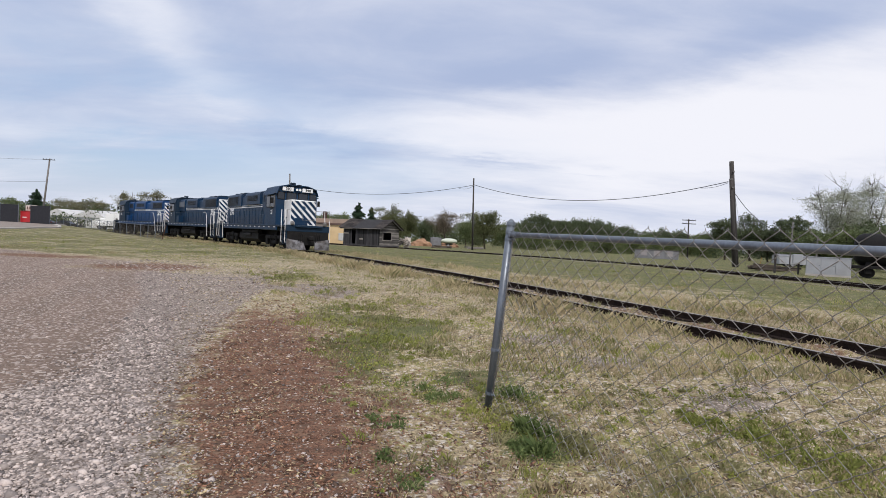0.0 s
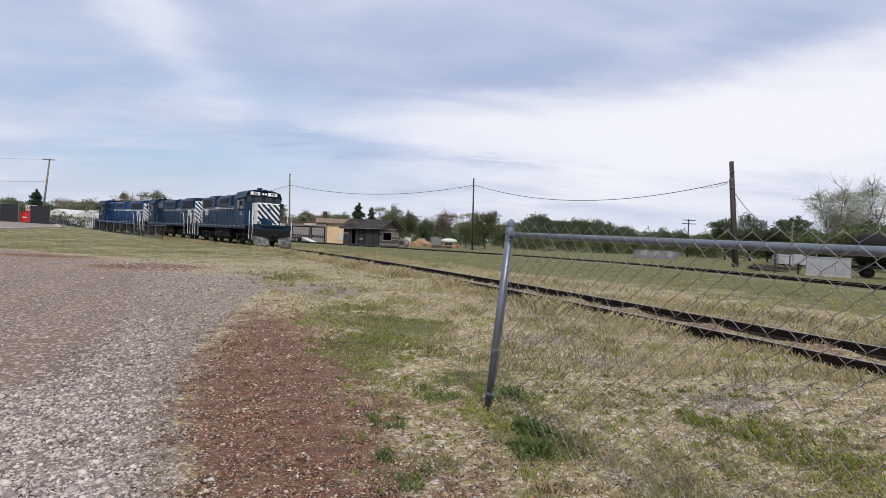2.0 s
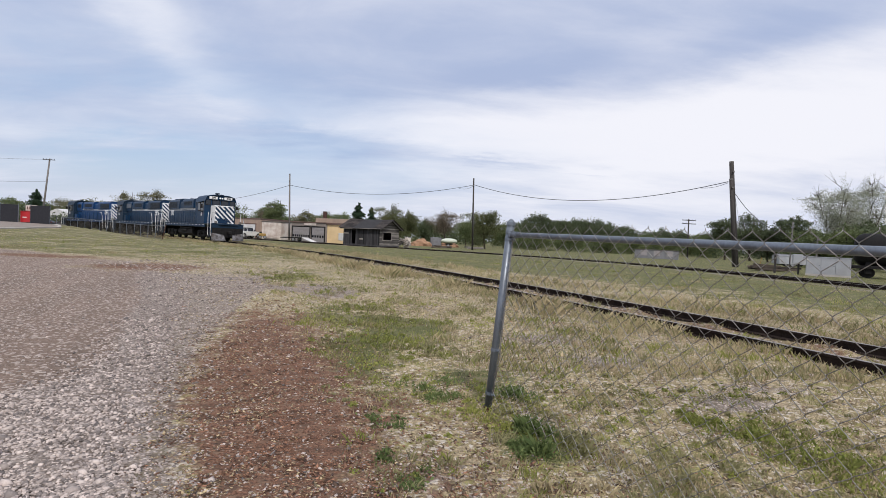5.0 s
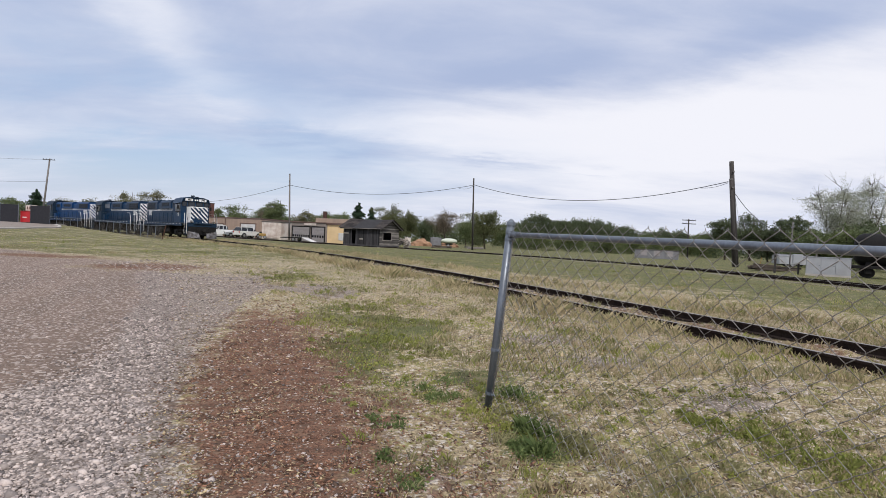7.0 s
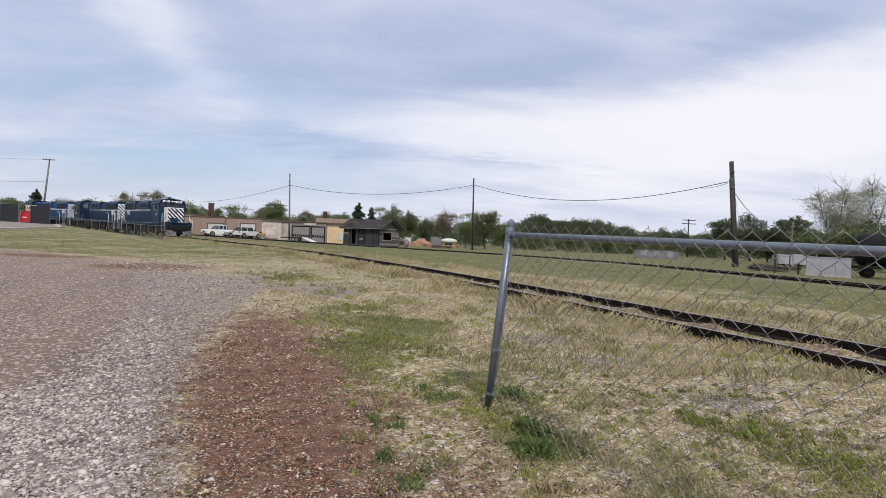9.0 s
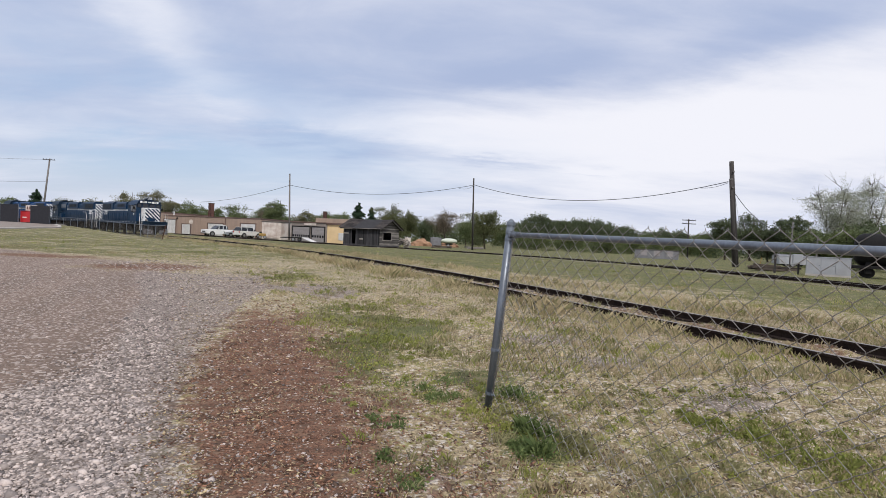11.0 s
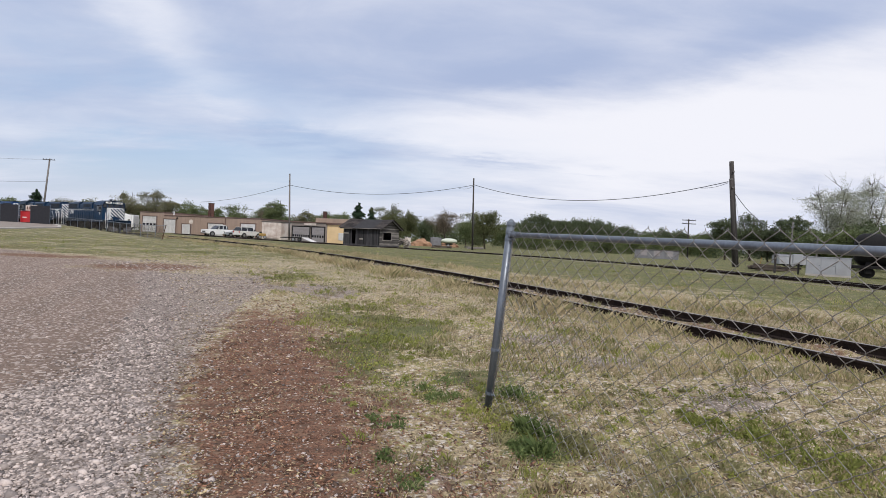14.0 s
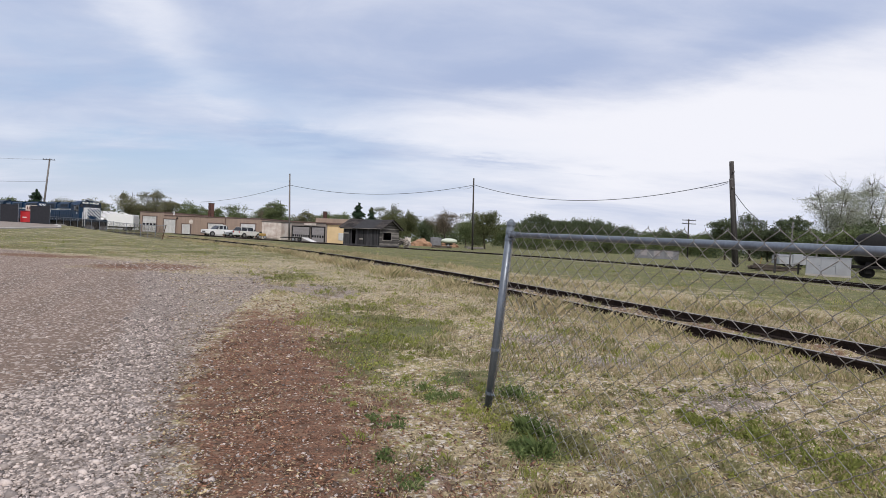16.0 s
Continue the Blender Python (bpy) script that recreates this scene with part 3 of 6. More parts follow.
        for k in range(4):
            part("lifting_lug", box(B(), (-6.6 + 2.6 * k, sy * 0.8, 4.17), (0.14, 0.05, 0.16), 0.02), M["blue_dark"], hood)
    # hood end with slanted stripes
    end = part("hood_end", box(B(), (-7.77, 0, 2.9), (0.04, 1.84, 2.3), 0.015), W, loco, "white hood end with slanted blue stripes")
    for k in range(9):
        o = clip_band(-0.91, 0.91, 1.78, 3.98, 0.2 + 0.44 * k, 0.21, 0.95)
        if o:
            part("stripe", prism(B(), o, -7.797, -7.79), P, end)
    for sy in (-1, 1):
        pnl = part("end_panel", box(B(), (-7.5, sy * 0.926, 2.5), (0.48, 0.014, 1.5)), W, hood, "white panel with slanted blue stripes")
        for k in range(9):
            o = clip_band(-7.73, -7.27, 1.77, 3.23, 1.2 + 0.34 * k + 7.5, 0.15, 1.0)
            if o:
                b = prism(B(), o, sy * 0.933, sy * 0.938, "y")
                part("stripe", b, P, pnl)
        lettering(number, 0.85, W, hood, pose(-6.2, sy * 0.953, 2.78, 90, 0, 0 if sy < 0 else 180), "number")
    # cab
    C = M[cab_paint]
    o = [(-1.5, deck), (1.5, deck), (1.5, 3.86), (1.32, 4.34), (0.72, 4.52), (-0.72, 4.52), (-1.32, 4.34), (-1.5, 3.86)]
    cab = part("cab", prism(B(), o, 4.04, 6.28), C, loco)
    part("cab_roof", prism(B(), [(1.55, 3.90), (1.36, 4.39), (0.75, 4.58), (-0.75, 4.58), (-1.36, 4.39), (-1.55, 3.90), (-1.50, 3.90), (-1.32, 4.345), (-0.72, 4.525), (0.72, 4.525), (1.32, 4.345), (1.50, 3.90)], 3.98, 6.46), C, cab)
    for sy in (-1, 1):
        for x, w in ((5.62, 0.62), (4.82, 0.62)):
            fr = part("window_frame", box(B(), (x, sy * 1.505, 3.36), (w + 0.12, 0.05, 0.86), 0.02), M["steel"] if x > 5 else M["black"], cab)
            part("window_pane", box(B(), (x, sy * 1.533, 3.36), (w, 0.012, 0.74), 0.005), M["glass"], fr)
        part("sun_visor", box(B(), (5.2, sy * 1.64, 3.86), (1.6, 0.26, 0.03), 0.01, Euler((radians(-18 * sy), 0, 0)).to_matrix()), C, cab)
        part("armrest", box(B(), (5.55, sy * 1.56, 2.9), (0.7, 0.09, 0.06), 0.02), M["black"], cab)
        e = part("emblem", box(box(box(B(), (5.55, sy * 1.507, 2.62), (0.10, 0.012, 0.36)), (5.36, sy * 1.507, 2.70), (0.20, 0.012, 0.07)), (5.36, sy * 1.507, 2.52), (0.26, 0.012, 0.06)), W, cab, "small white lettering bars")
        # front windows
        for y, w in ((sy * 1.17, 0.42), (sy * 0.42, 0.62)):
            fr = part("window_frame", box(B(), (6.285, y, 3.78), (0.05, w + 0.1, 0.54), 0.015), M["black"], cab)
            part("window_pane", box(B(), (6.315, y, 3.78), (0.012, w, 0.44), 0.004), M["glass"], fr)
        nb = part("number_board", box(B(), (6.37, sy * 0.72, 4.26), (0.18, 0.78, 0.27), 0.03), W, cab, "lit white number board with dark digits")
        lettering(number, 0.27, M["black"], nb, pose(6.465, sy * 0.72, 4.26, 90, 0, 90), "number")
    part("headlight_box", box(B(), (6.38, 0, 4.26), (0.22, 0.46, 0.26), 0.05), C, cab)
    for sy in (-1, 1):
        part("headlight", rod(B(), (6.45, sy * 0.11, 4.26), (6.505, sy * 0.11, 4.26), 0.085, 14), M["lens"], cab, "round clear lamp")
    # nose
    nose = part("nose", box(box(B(), (6.91, 0, 2.6), (1.28, 1.85, 1.76), 0.05), (6.9, 0, 3.46), (1.1, 1.6, 0.06), 0.02), W, loco, "white low nose with slanted blue stripes")
    for k in range(12):
        o = clip_band(-0.90, 0.90, 1.80, 3.42, 0.85 + 0.47 * k, 0.25, -1.0 if old else 1.0)
        if o:
            part("stripe", prism(B(), o, 7.552, 7.558), P, nose)
    for y0, y1, z0, z1 in ((-0.62, 0.30, 1.76, 2.24),):
        part("nose_door", box(B(), (7.562, (y0 + y1) / 2, (z0 + z1) / 2), (0.02, y1 - y0, z1 - z0), 0.01), P, nose, "dark blue nose panel")
    for sy in (-1, 1):
        for k in range(4):
            o = clip_band(6.3, 7.5, 1.8, 2.3, -7.6 + 0.5 * k + 3.0, 0.2, 1.0)
            if o:
                part("stripe", prism(B(), o, sy * 0.927, sy * 0.932, "y"), P, nose)
    em = B()
    rod(em, (7.556, 0.0, 2.95), (7.566, 0.0, 2.95), 0.13, 16)
    part("emblem", em, P, nose, "round emblem")
    # pilot, plow, anticlimber, coupler, hoses, at both ends
    for sx in (-1, 1):
        part("end_sill", box(B(), (sx * 8.42, 0, 1.52), (0.14, 3.05, 0.44), 0.03), M["blue_dark"], loco)
        part("anticlimber", box(B(), (sx * 8.52, 0, 1.66), (0.22, 1.9, 0.16), 0.03), M["blue_dark"], loco)
        part("pilot", box(B(), (sx * 8.44, 0, 0.86), (0.08, 2.9, 0.92), 0.02), M["black"], loco)
        c = B()
        box(c, (sx * 8.75, 0, 0.88), (0.5, 0.22, 0.2), 0.04)
        box(c, (sx * 9.0, 0.02, 0.88), (0.2, 0.34, 0.32), 0.07)
        part("coupler", c, M["black"], loco, "dirty black knuckle coupler")
        if sx > 0:
            for sy in (-1, 1):
                b = B()
                lo = [b.verts.new((sx * 8.92, sy * 0.30, 0.09)), b.verts.new((sx * 8.56, sy * 1.52, 0.09)), b.verts.new((sx * 8.50, sy * 1.52, 0.82)), b.verts.new((sx * 8.62, sy * 0.42, 0.66))]
                hi = [b.verts.new(v.co - Vector((sx * 0.05, 0, 0))) for v in lo]
                b.faces.new(lo), b.faces.new(hi[::-1])
                for i in range(4):
                    b.faces.new((lo[i], hi[i], hi[(i + 1) % 4], lo[(i + 1) % 4]))
                bmesh.ops.recalc_face_normals(b, faces=b.faces[:])
                part("snow_plow", b, M["plow"], loco, "scuffed pale grey plow blade")
        for y in (-0.75, -0.6, -0.45, 0.45, 0.6, 0.75):
            part("air_hose", tube(B(), [(sx * 8.5, y, 1.2), (sx * 8.66, y, 1.1), (sx * 8.72, y * 1.02, 0.8), (sx * 8.66, y * 1.05, 0.6)], 0.022), M["black"], loco)
        for sy in (-1, 1):
            st = part("step_well", box(B(), (sx * 8.05, sy * 1.18, 0.98), (0.62, 0.03, 1.1), 0.006), M["blue_dark"], loco)
            for z in (0.45, 0.78, 1.11, 1.42):
                part("step", box(B(), (sx * 8.05, sy * 1.36, z), (0.62, 0.32, 0.035), 0.008), M["black"], st)
            for x in (7.74, 8.36):
                part("side_plate", box(B(), (sx * x, sy * 1.36, 0.95), (0.03, 0.32, 1.1), 0.006), M["blue_dark"], st)
            for x in (7.70, 8.40):
                part("grab_rail", tube(B(), [(sx * x, sy * 1.56, 0.55), (sx * x, sy * 1.60, 0.7), (sx * x, sy * 1.60, 1.7), (sx * (x - 0.12), sy * 1.57, 2.2), (sx * (x - 0.12), sy * 1.55, 2.78)], 0.024), W, loco, "white painted grab rail")
            part("ditch_light", rod(box(B(), (sx * 8.50, sy * 1.15, 1.86), (0.16, 0.24, 0.24), 0.03), (sx * 8.58, sy * 1.15, 1.86), (sx * 8.63, sy * 1.15, 1.86), 0.085, 12), M["steel"], loco)
        part("end_rail", tube(B(), [(sx * 8.42, -1.5, 1.72), (sx * 8.42, -1.5, 2.72), (sx * 8.42, -0.5, 2.76), (sx * 8.42, -0.42, 2.1), (sx * 8.42, 0.42, 2.1), (sx * 8.42, 0.5, 2.76), (sx * 8.42, 1.5, 2.72), (sx * 8.42, 1.5, 1.72)], 0.02), M["steel"] if sx > 0 else W, loco)
    # side handrails and posts
    for sy in (-1, 1):
        part("handrail", tube(B(), [(-8.3, sy * 1.52, 2.0), (-7.9, sy * 1.52, 2.72), (-2, sy * 1.52, 2.78), (3.7, sy * 1.52, 2.78), (3.9, sy * 1.52, 2.5)], 0.02), M["blue_dark"], loco)
        post = None
        for i in range(9):
            x = -7.4 + i * 1.35
            if post is None:
                post = part("handrail_post", rod(B(), (0, 0, 0), (0, 0, 1.06), 0.02, 6), M["blue_dark"], loco)
                post.matrix_basis = pose(x, sy * 1.52, deck)
            else:
                again(post, "handrail_post", loco, pose(x, sy * 1.52, deck))
        part("air_tank", rod(B(), (-2.0, sy * 1.12, 1.18), (2.0, sy * 1.12, 1.18), 0.17, 12), M["black"], loco)
        part("mirror", box(B(), (6.1, sy * 1.72, 3.4), (0.05, 0.2, 0.4), 0.015), M["black"], cab)
    part("fuel_tank", prism(B(), [(-1.32, 0.62), (-1.0, 0.36), (1.0, 0.36), (1.32, 0.62), (1.32, 1.02), (-1.32, 1.02)], -2.3, 2.3), M["black"], loco)
    # plain black blocks added to close the bright gaps under the frame
    part("equipment_box", box(B(), (0, 0, 1.0), (8.6, 1.2, 0.75), 0.04), M["black"], loco)
    for cx in (-5.18, 5.18):
        part("traction_motor", box(B(), (cx, 0, 0.72), (3.9, 1.1, 0.75), 0.08), M["black"], loco)
    # horn, bell, antenna
    h = B()
    box(h, (5.2, 0, 4.66), (0.5, 0.12, 0.14), 0.02)
    for y, l in ((-0.14, 0.34), (0.0, 0.44), (0.14, 0.3)):
        rod(h, (5.15, y, 4.76), (5.15 + l, y, 4.76), 0.03, 8, 0.08)
    part("horn", h, M["blue_dark"], cab, "three-chime air horn")
    part("antenna", box(rod(B(), (4.6, 0.4, 4.55), (4.6, 0.4, 4.85), 0.02, 6), (5.8, 0.3, 4.62), (0.3, 0.3, 0.12), 0.03), M["black"], cab)
    # trucks and wheels
    for cx in (-5.18, 5.18):
        tr = B()
        for sy in (-1, 1):
            box(tr, (cx, sy * 1.10, 0.84), (3.5, 0.16, 0.26), 0.05)
            for dx in (-1.37, 1.37):
                box(tr, (cx + dx, sy * 1.12, 0.52), (0.42, 0.2, 0.46), 0.05)
            box(tr, (cx, sy * 1.10, 0.50), (1.3, 0.14, 0.30), 0.06)
            for dx in (-0.55, 0.55):
                rod(tr, (cx + dx, sy * 1.16, 0.42), (cx + dx, sy * 1.16, 0.92), 0.09, 8)
        box(tr, (cx, 0, 0.9), (0.5, 2.2, 0.4), 0.05)
        part("truck", tr, M["black"], loco, "dirty black truck frame")
        for dx in (-1.37, 1.37):
            w = B()
            rod(w, (0, -0.95, 0), (0, 0.95, 0), 0.09, 10)
            for sy in (-1, 1):
                rod(w, (0, sy * 0.69, 0), (0, sy * 0.82, 0), 0.508, 28)
                rod(w, (0, sy * 0.665, 0), (0, sy * 0.69, 0), 0.535, 28)
                for k in range(5):
                    a = k * 2 * math.pi / 5
                    rod(w, (0.26 * math.cos(a), sy * 0.81, 0.26 * math.sin(a)), (0.26 * math.cos(a), sy * 0.835, 0.26 * math.sin(a)), 0.07, 8)
            wo = part("wheelset", w, M["black"], loco, "steel wheels and axle")
            wo.matrix_basis = pose(cx + dx, 0, 0.508)
            WHEELS.append((wo, cx + dx))
    return loco


TRAIN = [
    (locomotive("dark blue diesel locomotive with white striped nose and plow", "390", "blue", "blue", True), 7.55, 1),
    (locomotive("weathered dark blue diesel locomotive with white striped hood end", "385", "blue", "blue_dark", False, True), 25.5, -1),
    (locomotive("brighter blue diesel locomotive with white striped hood end", "383", "blue_bright", "blue_dark", False), 43.5, -1),
]


def travelled(t):
    return 3.6753 * t + 0.0173 * t * t


def motions():
    for loco, back, way in TRAIN:
        rows = []
        for i in range(33):
            t = i * 0.5
            s = travelled(t) + back
            ax, ay, _ = line_at(s - 5.18)
            bx, by, _ = line_at(s + 5.18)
            a = math.degrees(math.atan2(ay - by, ax - bx))
            rows.append((t, pose((ax + bx) / 2, (ay + by) / 2, RAIL_TOP, 0, 0, a if way > 0 else a + 180)))
        walk(loco, rows)
    for i, (wheel, x) in enumerate(WHEELS):
        way = TRAIN[i // 4][2]
        rows, k = [], 0
        while k <= 100:
            t = 16.0 * k / 100
            rows.append((t, pose(x, 0, 0.508, 0, -way * math.degrees(travelled(t) / 0.508), 0)))
            k += 1
        walk(wheel, rows)


# ---- more surfaces ----
M.update({
    "tan_wall": material("tan_metal_siding", (0.34, 0.25, 0.195), (0.27, 0.20, 0.16), 0.6, 0.0, 0.6, 0.5, 20, 0.1, (0.2, 0.15, 0.12), 0.4, stretch=(3, 3, 0.4)),
    "brown_trim": material("brown_fascia", (0.15, 0.095, 0.075), (0.10, 0.065, 0.055), 0.6),
    "roof_flat": material("roofing_felt", (0.12, 0.11, 0.10), (0.07, 0.065, 0.06), 0.9),
    "door_white": material("pale_overhead_door", (0.62, 0.61, 0.60), (0.48, 0.47, 0.46), 0.5, 0.0, 2.0, 0.5, 30, 0.05, (0.3, 0.28, 0.26), 0.3),
    "door_grey": material("grey_overhead_door", (0.30, 0.28, 0.28), (0.23, 0.21, 0.21), 0.5, 0.0, 2.0, 0.5, 30, 0.05),
    "yellow_wall": material("yellow_wall_paint", (0.72, 0.53, 0.30), (0.60, 0.43, 0.24), 0.7, 0.0, 0.8, 0.4, 20, 0.08),
    "stucco": material("peeling_white_wall", (0.66, 0.61, 0.56), (0.45, 0.37, 0.32), 0.8, 0.0, 1.2, 0.6, 20, 0.15, (0.35, 0.26, 0.22), 0.5),
    "grey_wall": material("greyish_block_wall", (0.28, 0.24, 0.215), (0.2, 0.17, 0.155), 0.8, 0.0, 1.0, 0.5, 20, 0.15),
    "brick": material("chimney_brick", (0.10, 0.045, 0.035), (0.06, 0.03, 0.026), 0.85, 0.0, 3.0, 0.6, 30, 0.3, per="object"),
    "barn_wood": material("weathered_boards", (0.020, 0.020, 0.023), (0.038, 0.037, 0.041), 0.9, 0.0, 2.0, 0.6, 40, 0.4, per="object", stretch=(3, 3, 0.4)),
    "barn_grey": material("silvered_boards", (0.20, 0.185, 0.175), (0.10, 0.092, 0.088), 0.9, 0.0, 2.5, 0.6, 40, 0.4, per="object", stretch=(0.5, 0.5, 4)),
    "shingle": material("old_shingles", (0.018, 0.016, 0.016), (0.045, 0.036, 0.033), 0.95, 0.0, 3.0, 0.5, 30, 0.4, per="object"),
    "car_white": material("white_car_paint", (0.75, 0.75, 0.74), (0.70, 0.70, 0.69), 0.3, 0.0, 1.0, 0.3, 20, 0.02, spec=0.6),
    "car_silver": material("silver_car_paint", (0.42, 0.44, 0.46), (0.38, 0.40, 0.42), 0.32, 0.5, 1.0, 0.3, 20, 0.02),
    "car_beige": material("champagne_car_paint", (0.66, 0.65, 0.62), (0.6, 0.59, 0.56), 0.32, 0.1, 1.0, 0.3, 20, 0.02),
    "car_dark": material("dark_car_paint", (0.04, 0.045, 0.05), (0.05, 0.05, 0.06), 0.3, 0.2, 1.0, 0.3, 20, 0.02),
    "rubber": material("tyre_rubber", (0.02, 0.02, 0.02), (0.035, 0.033, 0.03), 0.85),
    "rim": material("alloy_rim", (0.45, 0.45, 0.46), (0.3, 0.3, 0.3), 0.35, 0.8),
    "red": material("red_bin_paint", (0.45, 0.025, 0.03), (0.34, 0.02, 0.025), 0.45, 0.0, 1.5, 0.5, 20, 0.05),
    "tail": material("red_lamp", (0.35, 0.01, 0.01), (0.3, 0.01, 0.01), 0.25),
    "screen": material("black_screen_cloth", (0.016, 0.017, 0.022), (0.024, 0.024, 0.03), 0.9, 0.0, 3, 0.5, 80, 0.2),
    "concrete": material("kerb_concrete", (0.47, 0.43, 0.40), (0.36, 0.33, 0.30), 0.9, 0.0, 2.0, 0.5, 40, 0.2),
    "asphalt": material("worn_asphalt", (0.25, 0.21, 0.18), (0.19, 0.16, 0.14), 0.95, 0.0, 1.5, 0.5, 60, 0.3),
    "cabinet": material("cabinet_paint", (0.37, 0.38, 0.40), (0.31, 0.32, 0.34), 0.45, 0.1, 1.5, 0.5, 30, 0.05, (0.3, 0.27, 0.24), 0.25),
    "dirt": material("orange_soil", (0.36, 0.21, 0.125), (0.24, 0.14, 0.085), 0.95, 0.0, 2.0, 0.6, 30, 0.6),
    "canvas": material("pale_tarp", (0.55, 0.58, 0.50), (0.42, 0.46, 0.38), 0.7),
    "tin": material("grey_tin_sheet", (0.22, 0.22, 0.235), (0.16, 0.16, 0.17), 0.5, 0.3, 2.0, 0.5, 30, 0.1),
    "yellow": material("machine_yellow", (0.33, 0.21, 0.06), (0.25, 0.16, 0.05), 0.5),
    "bark": material("tree_bark", (0.085, 0.07, 0.058), (0.05, 0.04, 0.034), 0.95, 0.0, 6.0, 0.6, 40, 0.6, stretch=(3, 3, 0.5)),
})


# ---- near fence ----
def near_fence():
    foot, top, way = Vector((0.44, 4.19, -0.05)), Vector((0.56, 4.19, 1.55)), Vector((0.45, -0.893, -0.012)).normalized()
    f = group_of("chainlink_fence", pose(0, 0, 0), "grey galvanised chain-link fence with leaning end post", "fence")
    lean = (top - foot).normalized()
    part("end_post", rod(B(), foot + lean * 0.06, top, 0.033, 20), M["galv"], f, "leaning galvanised pipe post", True)
    part("post_foot", rod(B(), foot - lean * 0.1, foot + lean * 0.06, 0.036, 16), M["rust"], f, "rusty post foot")
    cap = B()
    rod(cap, top, top + lean * 0.03, 0.038, 16)
    rod(cap, top + lean * 0.03, top + lean * 0.055, 0.036, 16, 0.012)
    part("post_cap", cap, M["galv"], f)
    start = top - lean * 0.075
    side = way.cross(Vector((0, 0, 1))).normalized()
    part("top_rail", tube(B(), [start + way * (0.06 + 0.5 * i) for i in range(16)], 0.0215, 16), M["galv"], f, "galvanised top rail", True)
    cup = B()
    rod(cup, start + way * 0.03, start + way * 0.12, 0.027, 14)
    box(cup, start + way * 0.035, (0.07, 0.03, 0.05), 0.008)
    part("rail_end", cup, M["galv"], f, "rail end cup")
    for h in (0.13, 0.50, 1.44, 1.50):
        c = foot + lean * (0.05 + h)
        b = rod(B(), c - lean * 0.012, c + lean * 0.012, 0.037, 16)
        rod(b, c, c + way * 0.075, 0.008, 6)
        rod(b, c + way * 0.05 - side * 0.012, c + way * 0.05 + side * 0.02, 0.009, 6)
        part("tension_band", b, M["galv"], f)
    part("tension_bar", tube(B(), [foot + way * 0.045 + lean * 0.16, foot + way * 0.075 + lean * 0.5, foot + way * 0.06 + lean * 1.0, foot + way * 0.055 + lean * 1.5], 0.006, 6), M["wire"], f, "thin dark tension bar")
    # woven wires, alternately left- and right-handed
    D, H = 0.122, 0.119
    kinds = []
    for phase in (1, -1):
        pts = []
        for k in range(28):
            u = phase * (1 if k % 2 else -1)
            z = k * H / 2
            pts.append((u * (D / 4 - 0.004), -u * 0.004, z - 0.008))
            pts.append((u * (D / 4), 0.0, z))
            pts.append((u * (D / 4 - 0.004), u * 0.004, z + 0.008))
        kinds.append(mesh_of("wire", tube(B(), pts, 0.0021, 5), M["wire"], True))
    i = 0
    while i < 108:
        at = 0.095 + i * D / 2
        up = Vector((0.12 * (1 - at / 7), 0, 1.55)).normalized()
        x = (way - up * way.dot(up)).normalized()
        y = up.cross(x)
        m = Matrix((x, y, up)).transposed().to_4x4()
        sag = 0.006 * math.sin(i * 0.37) + 0.004 * math.sin(i * 1.3)
        m.translation = foot + way * at + up * (-0.004 + sag) + side * 0.028
        o = new("wire", kinds[i % 2])
        o.parent = f
        o.matrix_basis = m
        i += 1
    for at in (3.0, 6.0):
        p = foot + way * at
        part("line_post", rod(B(), p + Vector((0, 0, -0.1)) - side * 0.03, p + Vector((0.03, 0, 1.48)) - side * 0.03, 0.026, 16), M["galv"], f, "galvanised line post", True)


near_fence()


# ---- far fence beside the line ----
def far_fence():
    f = group_of("chainlink_fence", pose(0, 0, 0), "old grey chain-link fence with tilting posts beside track", "fence")
    rng = random.Random(11)
    tops = []
    stations = [23.5 + 2.75 * i for i in range(24)]
    for i, s in enumerate(stations):
        x, y, _ = line_at(s, 4.3)
        z = float(height(x, y))
        tilt = Vector((rng.uniform(-0.12, 0.12), rng.uniform(-0.05, 0.05), 1.45))
        if i == 0:
            tilt = Vector((0.36, 0, 1.5))
        a = Vector((x, y, z - 0.1))
        tops.append(a + tilt)
        part("post", rod(B(), a, a + tilt + Vector((0, 0, 0.08)), 0.045 if i == 0 else 0.034, 8), M["rust"] if i == 0 else M["galv"], f)
    part("top_rail", tube(B(), tops, 0.025, 6), M["galv"], f)
    b = B()
    for (p, q), (s0, s1) in zip(zip(tops, tops[1:]), zip(stations, stations[1:])):
        n = 24
        lows = []
        for s, t in ((s0, p), (s1, q)):
            x, y, _ = line_at(s, 4.3)
            lows.append(Vector((x, y, float(height(x, y)))))
        for k in range(n):
            for a0, a1 in ((k / n, k / n + 0.45), (k / n, k / n - 0.45)):
                a1c = min(max(a1, 0), 1)
                fr = abs(a1c - a0) / 0.45
                u = lows[0].lerp(lows[1], a0)
                v = lows[0].lerp(lows[1], a1c)
                w = p.lerp(q, a1c)
                rod(b, u, v.lerp(w, fr), 0.0048, 3, caps=False)
    ob = part("mesh_fabric", b, M["old_wire"], f, "rusty grey wire mesh")


far_fence()


